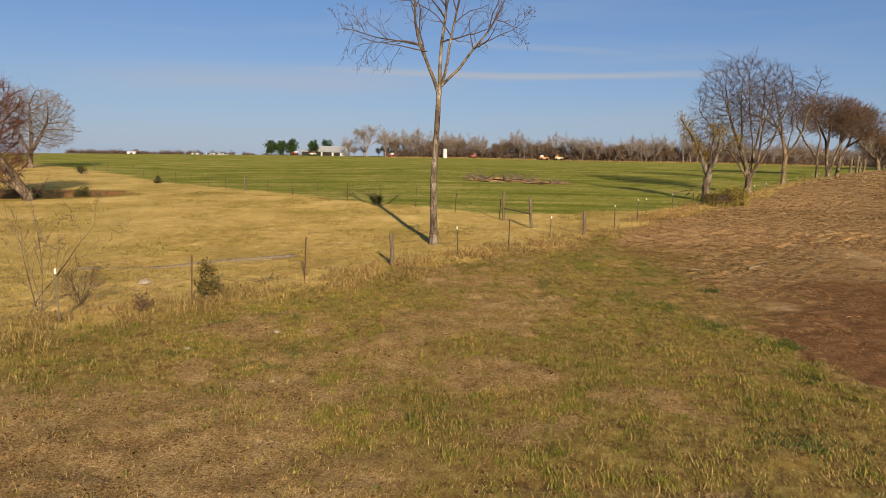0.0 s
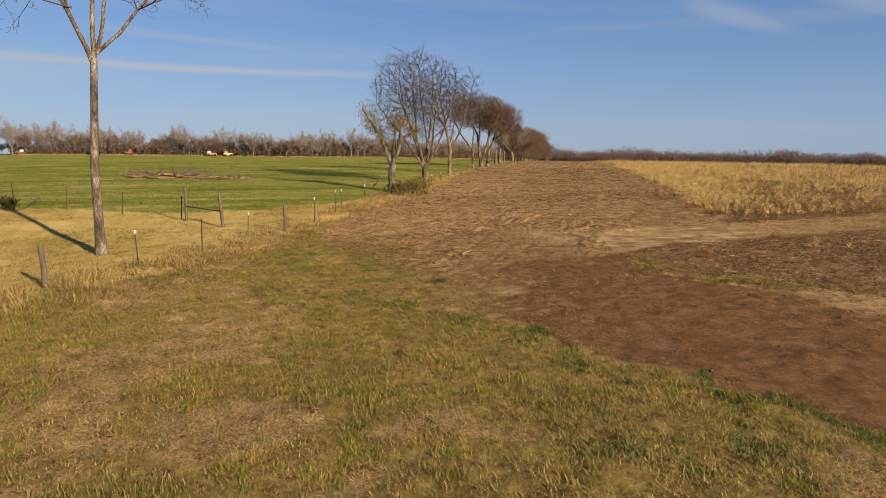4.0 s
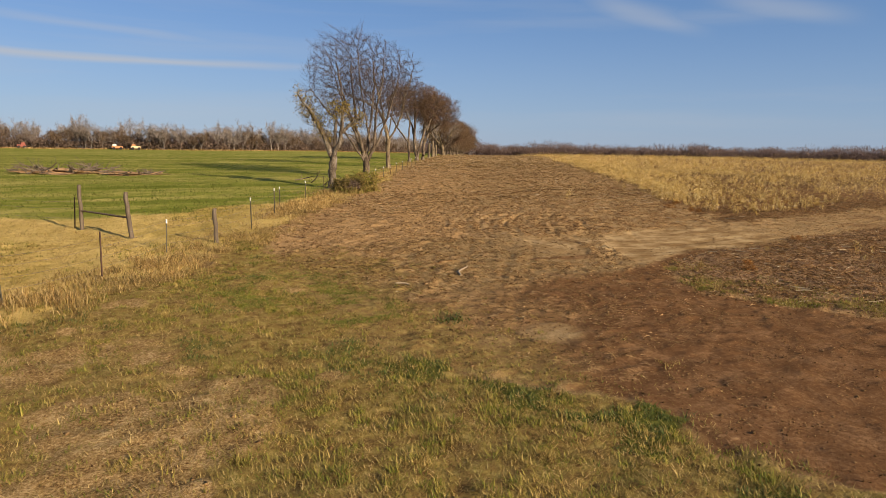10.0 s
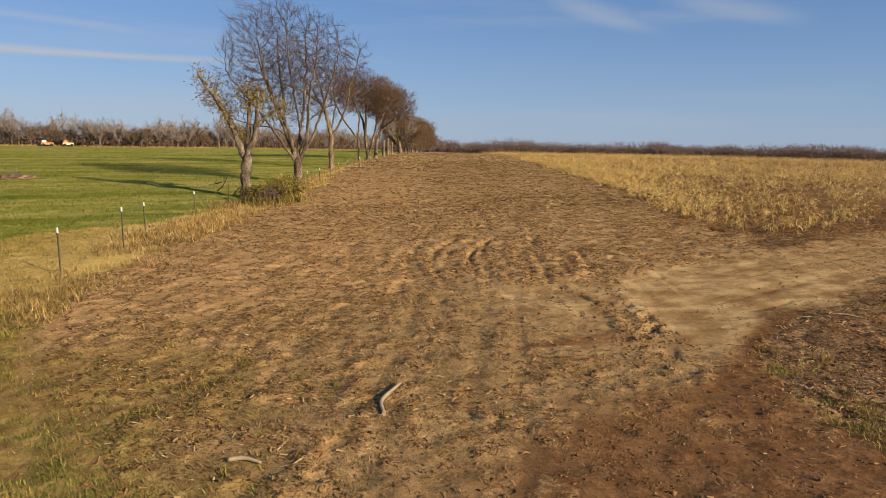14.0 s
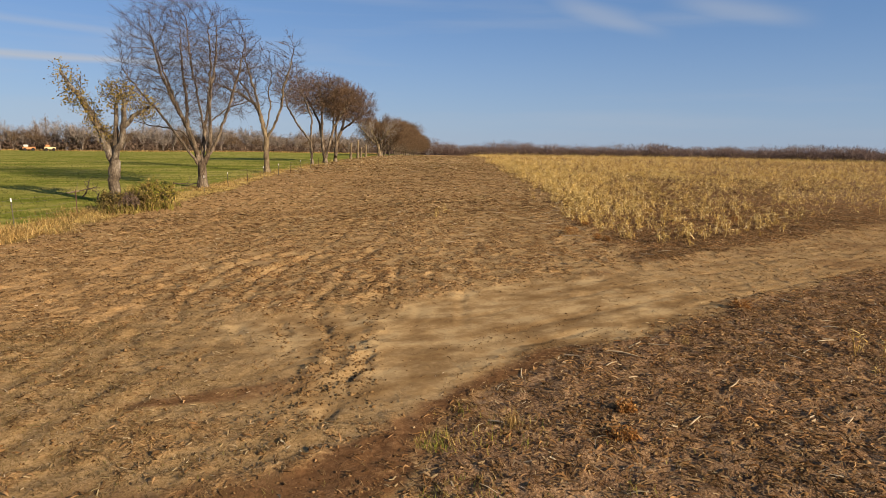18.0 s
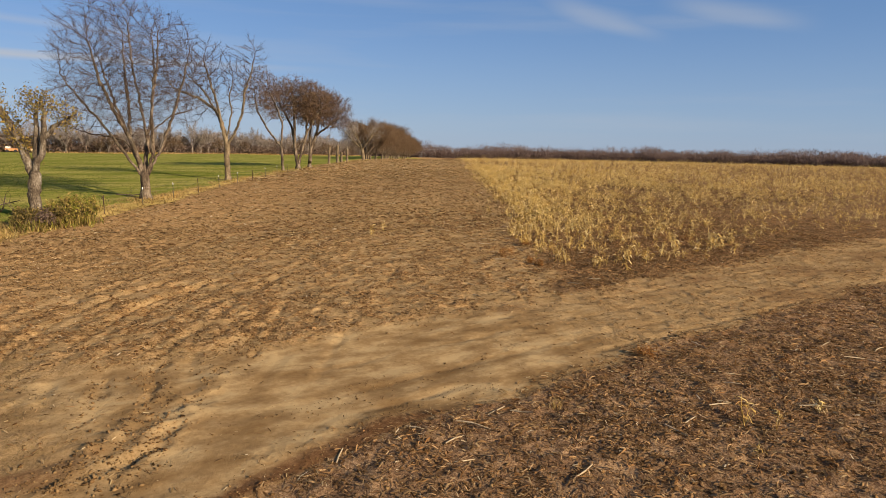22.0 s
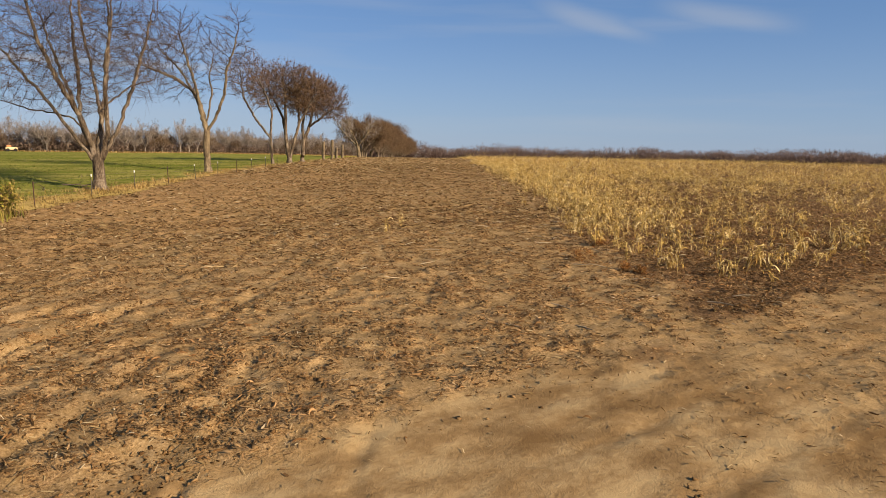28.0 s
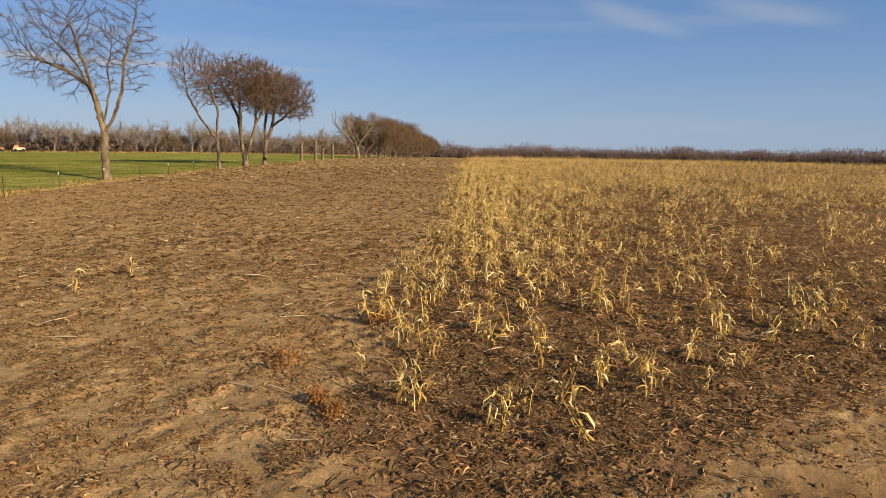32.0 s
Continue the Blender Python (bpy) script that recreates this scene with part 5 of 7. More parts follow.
# the brush pile in the green pasture
pile = thing("brush_pile", 6.6, 77.5, "large pile of dead branches and roots on bare earth", "brush pile")
q = np.random.RandomState(77)
heap = []
for k in range(46):
    a = q.rand() * 6.28
    start = (q.uniform(-3.4, 2.8), q.uniform(-1.2, 1.2), q.uniform(0.0, 0.4))
    heap.append((start, (math.cos(a), math.sin(a) * 0.6, q.uniform(-0.1, 0.35)), q.uniform(0.8, 2.2), q.uniform(0.05, 0.13)))
heap_segs, _ = grow(78, heap, 1, -0.01, 0.2, (5, 3), 0.5, (25, 60), 0.014, bare_to=0.1)
tagged(part("brushwood", tubes("brushwood", heap_segs), WOOD_GREY, pile), kind="stuff")
bm = bmesh.new()
bmesh.ops.create_icosphere(bm, subdivisions=4, radius=1.0)
for v in bm.verts:
    f = 0.75 + 0.5 * noise.fractal(v.co * 2.2, 0.8, 2.0, 4)
    v.co = Vector((v.co.x * 4.4 * f, v.co.y * 2.0 * f, v.co.z * 0.5 * f))
part("earth_mound", bm, mottled("dug_earth", [(0.3, (0.131, 0.074, 0.037)), (0.7, (0.328, 0.213, 0.107))], 2.0), pile)
low = thing("brush_pile", 11.6, 74.4, "low mound of earth with dead branches in the pasture", "brush pile")
tagged(part("brushwood", tubes("brushwood", heap_segs[heap_segs[:, 2] < 0.8] * np.array([0.55, 0.6, 0.6, 0.55, 0.6, 0.6, 0.6, 0.6])), WOOD_GREY, low), kind="stuff")
bm = bmesh.new()
bmesh.ops.create_icosphere(bm, subdivisions=4, radius=1.0)
for v in bm.verts:
    f = 0.75 + 0.5 * noise.fractal(v.co * 2.6 + Vector((3, 1, 0)), 0.8, 2.0, 4)
    v.co = Vector((v.co.x * 3.2 * f, v.co.y * 1.1 * f, v.co.z * 0.3 * f))
part("earth_mound", bm, bpy.data.materials["dug_earth"], low)

# ---- bushes ----
def conifer(name, x, y, h, w, seed, label, leaf=CEDAR, n=420, size=0.07, category="bush"):
    """A young conifer: a stem, short boughs and many small sprays, ragged at the edge."""
    ob = thing(name, x, y, label, category)
    q = np.random.RandomState(seed)
    boughs, ends = [], []
    for k in range(int(26 + h * 8)):
        z = h * (0.08 + 0.86 * q.rand() ** 1.2)
        a = q.rand() * 6.28
        reach = w * 0.5 * (1.05 - (z / h) ** 1.3) * q.uniform(0.65, 1.15)
        e = np.array([math.cos(a) * reach, math.sin(a) * reach, z + reach * 0.5])
        boughs.append((0, 0, z, *e, 0.012, 0.006))
        for t in (0.45, 0.7, 0.95):
            ends.append(np.array([0, 0, z]) * (1 - t) + e * t)
    part("trunk", tubes("trunk", trunk_of([(0, 0, -0.1), (0, 0, h * 0.5), (0, 0, h)], [0.05 * h ** 0.5, 0.03, 0.008]) + boughs), BARK, ob)
    part("foliage", flakes("foliage", ends, max(2, n // len(ends) + 1), size, seed, 0.075 * w, 1.0, 2.2), leaf, ob)
    return ob


def shrub(name, x, y, h, seed, label, twig=TWIG_BROWN, stems=9, lean=0.45, leaf=None, per=2, category="bush", size=0.07, levels=2, least=0.006, stout=1.0):
    ob = thing(name, x, y, label, category)
    q = np.random.RandomState(seed)
    st = [((q.uniform(-0.15, 0.15) * h * 0.5, q.uniform(-0.15, 0.15) * h * 0.5, -0.05), (q.uniform(-lean, lean), q.uniform(-lean, lean), 1), h * q.uniform(0.6, 1.0), stout * (0.012 * h + 0.006)) for _ in range(stems)]
    segs, tips = grow(seed, st, levels, 0.03, 0.16, (6, 4), 0.45, (22, 55), least, bare_to=0.2)
    part("crown", tubes("crown", segs), twig, ob)
    if leaf is not None:
        part("foliage", flakes("foliage", tips, per, size, seed, 0.1), leaf, ob)
    return ob


conifer("cedar_bush", -7.5, 20.6, 1.25, 1.05, 201, "small ragged olive-brown cedar bush at the fence", OLIVE, n=1100, size=0.05)
shrub("bare_sapling", -11.9, 18.9, 3.1, 202, "bare thin brown sapling with many fine twigs", BARK_PALE, stems=4, lean=0.4, levels=3, least=0.005, stout=0.5)
shrub("bare_shrub", -11.0, 19.6, 1.3, 203, "low bare dark shrub behind the fence post", TWIG_BROWN, 14, 0.8, stout=0.4, least=0.004)
shrub("dry_weeds", -8.8, 18.8, 0.7, 204, "reddish dead weed stems in the grass", TWIG_BROWN, 10, 0.5, stout=0.5, least=0.004)
conifer("cedar_bush", -31.0, 72.0, 0.8, 0.9, 205, "small dark green cedar bush at the pasture fence", n=300, size=0.09)
shrub("dark_bush", -5.1, 50.5, 0.7, 206, "small dark bush at the foot of a fence post", TWIG, 14, 0.8, CEDAR, 2)
for k, (x, y, h, leaf, label) in enumerate(((24.3, 55.5, 1.25, GRASS_GREEN, "green leafy bush at the foot of the broken tree"), (23.4, 55.0, 0.8, OLIVE, "low olive tangled bush beside the broken tree"), (22.6, 54.6, 0.75, THICKET, "low brown weedy bush below the broken tree"), (22.1, 54.9, 0.8, OLIVE, "low brown-green tangled bush below the broken tree"), (23.6, 56.4, 0.9, GRASS_GREEN, "low green weedy bush beside the broken tree"))):
    shrub("leafy_bush", x, y, h, 207 + k, label, TWIG_BROWN, 26, 0.85, leaf, 5, size=0.075)
for k, (x, y, h, w) in enumerate(((-33.5, 56.0, 2.0, 1.0), (-31.0, 57.5, 1.9, 0.8), (-36.5, 57.0, 2.2, 1.0), (-30.0, 54.8, 1.0, 0.8), (-34.8, 54.6, 1.6, 0.8), (-48.0, 88.0, 0.9, 1.0))):
    shrub("dark_bush", x, y, h, 230 + k, "dark weedy bush in the shade of the hollow", TWIG, 16, 0.7, CEDAR, 3)

# ---- the farm and the woods in the distance ----
METAL = mottled("grey_sheet_metal", [(0.35, (0.24, 0.24, 0.24)), (0.65, (0.36, 0.36, 0.355))], 0.6, 0.5, 0.5, 0.0)
METAL_WALL = mottled("white_sheet_wall", [(0.35, (0.42, 0.42, 0.405)), (0.65, (0.58, 0.58, 0.555))], 0.5, 0.6, 0.3, 0.0)
# near-black: painted shade of doorways and the open shed, and the tyres
DARK = mottled("opening_shade_and_tyre", [(0.3, (0.016, 0.015, 0.013)), (0.7, (0.041, 0.037, 0.033))], 0.5, 0.9, 0.1, 0.0)
RED = mottled("red_paint", [(0.35, (0.164, 0.037, 0.025)), (0.65, (0.246, 0.066, 0.041))], 0.7, 0.6, 0.3, 0.0)
ORANGE = mottled("orange_paint", [(0.35, (0.344, 0.148, 0.057)), (0.65, (0.451, 0.221, 0.098))], 0.7, 0.6, 0.3, 0.0)


def block(w, d, h, x=0, y=0, z=0, bevel=0.0):
    bm = bmesh.new()
    bmesh.ops.create_cube(bm, size=1.0)
    bmesh.ops.scale(bm, vec=(w, d, h), verts=bm.verts)
    if bevel:
        bmesh.ops.bevel(bm, geom=bm.edges[:], offset=bevel, segments=2, affect="EDGES")
    bmesh.ops.translate(bm, vec=(x, y, z + h / 2), verts=bm.verts)
    return bm


def gable(w, d, eave, ridge, over=0.5, thick=0.18):
    """A ridged roof of two sloping sheets with thickness, the ridge along x."""
    bm = bmesh.new()
    for sgn in (1, -1):
        a = [(-w / 2 - over, 0, ridge), (w / 2 + over, 0, ridge), (w / 2 + over, sgn * (d / 2 + over), eave - over * (ridge - eave) / (d / 2)), (-w / 2 - over, sgn * (d / 2 + over), eave - over * (ridge - eave) / (d / 2))]
        lo = [bm.verts.new(p) for p in a]
        hi = [bm.verts.new((p[0], p[1], p[2] + thick)) for p in a]
        for f in (hi if sgn < 0 else hi[::-1], lo[::-1] if sgn < 0 else lo):
            bm.faces.new(f)
        for k in range(4):
            bm.faces.new((lo[k], lo[(k + 1) % 4], hi[(k + 1) % 4], hi[k]))
    bmesh.ops.recalc_face_normals(bm, faces=bm.faces)
    return bm


def gable_wall(w, d, eave, ridge):
    bm = bmesh.new()
    rings = []
    for x in (-w / 2, w / 2):
        rings.append([bm.verts.new(p) for p in ((x, -d / 2, -0.5), (x, d / 2, -0.5), (x, d / 2, eave), (x, 0, ridge), (x, -d / 2, eave))])
    bm.faces.new(rings[0])
    bm.faces.new(rings[1][::-1])
    for k in range(5):
        bm.faces.new((rings[0][k], rings[1][k], rings[1][(k + 1) % 5], rings[0][(k + 1) % 5]))
    bmesh.ops.recalc_face_normals(bm, faces=bm.faces)
    return bm


def building(name, x, y, w, d, eave, ridge, label, wall, roof, turn=0.0, doors=()):
    ob = thing(name, x, y, label, "building", turn=turn)
    part("wall", gable_wall(w, d, eave, ridge), wall, ob)
    part("roof", gable(w, d, eave, ridge), roof, ob)
    for dx, dw, dh in doors:
        # a closed slab, its dark colour in place of the shade inside
        part("door", block(dw, 0.12, dh, dx, -d / 2 - 0.05, 0), DARK, ob, "near-black panel for the shade in an open doorway")
    return ob


building("barn", -55.5, 325, 16, 10, 2.1, 4.4, "grey metal barn with white walls and a low roof", METAL_WALL, METAL, -16, ((-5.0, 4.6, 1.7), (0.6, 4.8, 1.7), (5.6, 3.2, 1.6)))
# the shed's walls are near-black in place of its shaded inside
building("shed", -65.0, 322, 7, 7, 1.9, 2.8, "low open lean-to shed beside the barn", DARK, METAL, 8, ((0, 4.5, 1.6),))
for k, (x, y, w) in enumerate(((-244, 655, 6), (-233, 660, 4), (-227, 663, 6), (-221, 668, 3.5))):
    building("farm_building", x, y, w, 5, 1.3, 2.1, "small white farm building on the horizon", METAL_WALL, METAL_WALL, 20 * k, ((0, 3, 2.4),))
building("farm_building", -372, 795, 9, 6, 2.0, 3.2, "white farm building among far trees", METAL_WALL, METAL_WALL, 10, ((0, 3, 2.4),))
building("farm_house", 352, 470, 14, 10, 3.6, 6.5, "far white house at the edge of the woods", METAL_WALL, METAL, -30, ((0, 2, 2.2),))

silo = thing("silo", 0.0, 283, "small white round silo with a domed top", "silo")
bm = bmesh.new()
bmesh.ops.create_cone(bm, cap_ends=True, segments=20, radius1=0.85, radius2=0.82, depth=3.4)
bmesh.ops.translate(bm, vec=(0, 0, 1.6), verts=bm.verts)
part("tank", bm, METAL_WALL, silo)
bm = bmesh.new()
bmesh.ops.create_uvsphere(bm, u_segments=18, v_segments=8, radius=0.84)
bmesh.ops.scale(bm, vec=(1, 1, 0.7), verts=bm.verts)
bmesh.ops.translate(bm, vec=(0, 0, 3.3), verts=bm.verts)
part("dome", bm, METAL_WALL, silo)


def vehicle(name, x, y, label, body, cab, turn=0.0, long=6.0):
    ob = thing(name, x, y, label, "vehicle", turn=turn)
    part("body", block(long, 1.8, 0.8, 0, 0, 0.5, 0.12), body, ob)
    part("cab", block(1.3, 1.7, 0.7, long / 2 - 0.9, 0, 1.3, 0.12), cab, ob)
    for sx in (-long * 0.32, long * 0.32):
        for sy in (-0.8, 0.8):
            bm = bmesh.new()
            bmesh.ops.create_cone(bm, cap_ends=True, segments=14, radius1=0.5, radius2=0.5, depth=0.32)
            bmesh.ops.rotate(bm, matrix=Matrix.Rotation(math.pi / 2, 3, "X"), verts=bm.verts)
            bmesh.ops.translate(bm, vec=(sx, sy, 0.48), verts=bm.verts)
            part("wheel", bm, DARK, ob)
    return ob


vehicle("farm_truck", 40.8, 275, "orange farm truck parked before the trees", ORANGE, METAL_WALL, 170, 3.6)
vehicle("farm_trailer", 46.5, 273, "pale orange trailer parked before the trees", mottled("faded_orange", [(0.3, (0.47, 0.36, 0.20)), (0.7, (0.62, 0.50, 0.31))], 0.7), ORANGE, 175, 3.2)
vehicle("farm_truck", -24.0, 296, "dark red vehicle parked near the barn", RED, METAL_WALL, 15, 3.0)
vehicle("farm_truck", -70.0, 312, "red and white machine parked by the pines", RED, METAL_WALL, 40, 3.0)
vehicle("farm_trailer", -62.0, 314, "white trailer parked by the barn", METAL_WALL, RED, -10, 3.0)
vehicle("farm_trailer", 12.0, 286, "rusty red trailer near the silo", RED, RED, 8, 2.8)

PINE = islands("pine_needles", [(0.0, (0.010, 0.025, 0.008)), (0.6, (0.025, 0.051, 0.015)), (1.0, (0.057, 0.082, 0.025))], 0.8, 0.15)
for k, (x, y, h) in enumerate(((-80.5, 310, 6.5), (-76.5, 311, 6.2), (-71.5, 313.5, 7.4), (-62.0, 316, 7.0), (-58.5, 334, 7.2))):
    ob = thing("pine_tree", x, y, "dark green rounded pine beside the farm", "tree", "farm pines")
    q = np.random.RandomState(300 + k)
    c = q.randn(60, 3) * [1.0, 1.0, 1.5] * [h / 6.5, h / 6.5, h / 6.5] + [0, 0, h * 0.55]
    c = c[(c[:, 2] > 0.9) & (c[:, 2] < h)]
    part("trunk", tubes("trunk", trunk_of([(0, 0, -0.2), (0, 0, h * 0.8)], [0.25, 0.1])), BARK, ob)
    part("crown", flakes("crown", c, 22, 0.55, 300 + k, 0.5), PINE, ob)

# bare trees of the far treeline
far_kinds = []
for k, (h, spray) in enumerate(((10.5, SPRAY_GREY), (8.0, SPRAY_BROWN), (12.0, SPRAY_GREY), (6.8, SPRAY_BROWN), (9.4, SPRAY_GREY))):
    q = np.random.RandomState(400 + k)
    st = [((0, 0, h * 0.2), (0.5 * math.cos(a), 0.5 * math.sin(a), 1), h * q.uniform(0.5, 0.72), 0.13) for a in np.arange(5) * 1.26 + q.rand()]
    limbs, tips = grow(400 + k, st, 1, 0.04, 0.16, (6,), 0.5, (25, 60), 0.06, bare_to=0.25)
    seats = limbs[limbs[:, 5] > 0.42 * h][:, 3:6]
    far_kinds.append((h, trunk_of([(0, 0, -0.4), (0.1, 0, h * 0.22)], [0.3, 0.2]), limbs, spray, sprays("twigs", seats, max(3, 900 // len(seats)), (0.6, 1.7), (0.05, 0.13), 410 + k, 0.35)))
line = [(-26, 300), (-4, 292), (27, 288), (69, 268), (95, 285), (160, 312), (215, 372), (260, 420)]
made, rng3, spot = {}, np.random.RandomState(21), []
for (ax, ay), (bx, by) in zip(line, line[1:]):
    n = int(math.hypot(bx - ax, by - ay) / 1.25)
    for i in range(n):
        t = (i + rng3.rand()) / n
        spot.append((ax + (bx - ax) * t + rng3.uniform(-3, 3), ay + (by - ay) * t + rng3.uniform(-2, 12)))
spot += [(-41.9, 309), (-27.5, 308), (-31, 312), (-45, 312), (-49, 334), (-38.5, 318)]
for x, y in spot:
    k = int(rng3.randint(5))
    h, trunk, limbs, spray, twigs = far_kinds[k]
    if k not in made:
        ob = made[k] = thing("far_tree", x, y, "bare grey-brown tree of the distant treeline", "tree", "distant treeline")
        part("trunk", tubes("trunk", np.concatenate([np.array(trunk), limbs]), True), BARK_GREY, ob)
        part("crown", twigs, spray, ob)
    else:
        copy_thing(made[k], pose(x, y, float(land(x, y)) - 0.1, 0, 0, rng3.uniform(0, 360)) @ Matrix.Scale(rng3.uniform(0.6, 1.12), 4))
wt, wlimb, wtips = umbrella(91, 14.5, 0.4, (0, 0), 3.5, (6, 4, 3), 0.03)
ob = thing("pale_tree", -35.6, 303, "tall pale bare tree beside the barn", "tree")
part("trunk", tubes("trunk", np.concatenate([np.array(wt), wlimb]), True), BARK_GREY, ob)
part("crown", sprays("twigs", wtips, 4, (0.6, 1.6), (0.05, 0.12), 92, 0.4), SPRAY_GREY, ob)


def woods(name, label, spots, h, seed, mat, per=130, wide=0.3):
    """A far leafless wood as one mass: each tree a rounded body of flakes with a fringe of fine twigs that rise from it."""
    q = np.random.RandomState(seed)
    n = len(spots)
    x, y = np.array(spots).T
    hh = h * q.uniform(0.7, 1.0, n) * (0.52 + 0.85 * Lattice(seed)(x, y, 38.0, 3))
    w = hh * q.uniform(0.45, 0.75, n)
    rep = lambda v: np.repeat(v, per)
    u = q.randn(n * per, 3)
    u /= np.linalg.norm(u, axis=1)[:, None]
    u *= q.rand(n * per, 1) ** 0.4
    low = q.rand(n * per) < 0.3
    z = np.where(low, q.rand(n * per) * 0.4, 0.46 + 0.40 * u[:, 2]) * rep(hh)
    c = np.stack([rep(x) + u[:, 0] * rep(w), rep(y) + u[:, 1] * rep(w), rep(land(x, y)) + z - 0.2], 1)
    twig = (u[:, 2] > 0.1) & ~low
    a, b = q.randn(n * per, 3), q.randn(n * per, 3)
    a, b = a / np.linalg.norm(a, axis=1)[:, None], b / np.linalg.norm(b, axis=1)[:, None]
    s = wide * q.uniform(0.7, 1.5, (n * per, 1)) * 2.0
    rise = np.stack([u[:, 0] * 0.5, u[:, 1] * 0.5, np.ones(n * per)], 1) * (rep(hh) * q.uniform(0.05, 0.14, n * per))[:, None]
    A = np.where(twig[:, None], c - a * s * 0.22, c - a * s)
    B = np.where(twig[:, None], c + a * s * 0.22, c + a * s)
    C = np.where(twig[:, None], c + rise, c + b * s * 0.9)
    me = mesh_from(name, np.stack([A, B, C], 1).reshape(-1, 3), np.arange(3 * n * per).reshape(-1, 3))
    me.materials.append(mat)
    return tagged(new(name, me), label, "woods", kind="stuff")


WOODS = islands("far_woods", [(0.0, (0.128, 0.089, 0.079)), (0.7, (0.186, 0.135, 0.119)), (1.0, (0.246, 0.184, 0.160))], 0.95, 0.0, 0.4)
q = np.random.RandomState(33)
spots = []
for k in range(850):
    a = radians(q.uniform(8, 76))
    d = q.uniform(540, 600) + 25 * math.sin(a * 9)
    spots.append((34 + d * math.sin(a), 28 + d * math.cos(a)))
woods("far_woods", "dark brown leafless woods along the far edge of the corn field", spots, 13.5, 34, WOODS, 260, 0.36)
spots = [(q.uniform(-455, -300), q.uniform(800, 850)) for _ in range(90)] + [(q.uniform(-330, -120), q.uniform(830, 860)) for _ in range(35)]
woods("far_woods", "low wooded rise on the horizon beyond the pasture", spots, 8.5, 35, WOODS, 150, 0.45)
spots = [(q.uniform(-26, 262), 0) for _ in range(800)]
spots = [(x, float(np.interp(x, [p[0] for p in line], [p[1] for p in line])) + q.uniform(-2, 16)) for x, _ in spots]
woods("undergrowth", "brown brush under the distant treeline", spots, 6.6, 36, THICKET, 90, 0.26)

# ---- what grows and lies on the ground ----
def sample(seed, n, x0, x1, y0, y1, chance):
    """Random places in a rectangle, kept by a chance that the kind of ground there gives."""
    q = np.random.RandomState(seed)
    x, y = q.uniform(x0, x1, n), q.uniform(y0, y1, n)
    z = zones(x, y)
    k = q.rand(n) < chance(x, y, z)
    x, y = x[k], y[k]
    z = {key: v[k] for key, v in z.items()}
    return x, y, land(x, y) + relief(x, y, z), z, q


def tufted(seed, x, y, per, radius):
    """Several blades round each tuft's centre."""
    q = np.random.RandomState(seed)
    x, y = np.repeat(x, per), np.repeat(y, per)
    return x + q.randn(len(x)) * radius, y + q.randn(len(y)) * radius


def blades(name, label, x, y, z, length, width, flop, seed, mat, category="grass"):
    """Bent, tapered blades joined into one mesh."""
    q = np.random.RandomState(seed)
    n = len(x)
    a = q.rand(n) * 6.283
    ln = q.uniform(*length, n)
    w = q.uniform(*width, n) * 0.5
    lean = np.clip(q.uniform(*flop, n), 0.02, 1.5)
    out = np.stack([np.cos(a), np.sin(a)], 1)
    side = np.stack([-np.sin(a), np.cos(a), np.zeros(n)], 1)
    root = np.stack([x, y, z - 0.01], 1)
    mid = root + np.concatenate([out * (np.sin(lean * 0.6) * ln * 0.55)[:, None], (np.cos(lean * 0.6) * ln * 0.55)[:, None]], 1)
    tip = mid + np.concatenate([out * (np.sin(lean * 1.3) * ln * 0.45)[:, None], (np.cos(lean * 1.3) * ln * 0.45)[:, None]], 1)
    tip[:, 2] = np.maximum(tip[:, 2], root[:, 2] + 0.012)
    ww = w[:, None]
    v = np.stack([root - side * ww, root + side * ww, mid + side * ww * 0.8, mid - side * ww * 0.8, tip + side * ww * 0.15, tip - side * ww * 0.15], 1).reshape(-1, 3)
    b = np.arange(n)[:, None] * 6
    f = np.concatenate([b + [0, 1, 2, 3], b + [3, 2, 4, 5]], 1).reshape(-1, 4)
    me = mesh_from(name, v, f)
    me.materials.append(mat)
    return tagged(new(name, me), label, category, kind="stuff")


def turf(name, label, x, y, z, length, width, flop, seed, mat, scale=1.0):
    """Short blades, one pointed face each, joined into one mesh."""
    q = np.random.RandomState(seed)
    n = len(x)
    a, ln, w, lean = q.rand(n) * 6.283, q.uniform(*length, n) * scale, q.uniform(*width, n) * 0.5, q.uniform(*flop, n)
    root = np.stack([x, y, z - 0.01], 1)
    side = np.stack([-np.sin(a), np.cos(a), np.zeros(n)], 1) * w[:, None]
    tip = root + np.stack([np.cos(a) * np.sin(lean) * ln, np.sin(a) * np.sin(lean) * ln, np.cos(lean) * ln + 0.015], 1)
    me = mesh_from(name, np.stack([root - side, root + side, tip], 1).reshape(-1, 3), np.arange(3 * n).reshape(-1, 3))
    me.materials.append(mat)
    return tagged(new(name, me), label, "grass", kind="stuff")


near = lambda x, y: 0.3 + 0.7 * ease(44, 14, np.hypot(x - 3, y - 6))
sward = lambda x, y: 0.5 * lat_b(x, y, 0.7, 3) + 0.5 * lat_d(x, y + 50, 0.24, 2)
x, y, z, zz, q = sample(501, 150000, -14, 14, 5, 38, lambda x, y, z: (z["grass"] + 0.2 * z["thin"]) * (1 - 0.93 * z["bare"]) * (1 - 0.9 * z["dry"]) * near(x, y) * ease(0.42, 0.62, sward(x, y)) * (0.25 + 0.75 * ease(0.38, 0.54, lat_d(x, y + 50, 1.7, 4))))
tuft = np.repeat(q.uniform(0.5, 1.5, len(x)), 11)
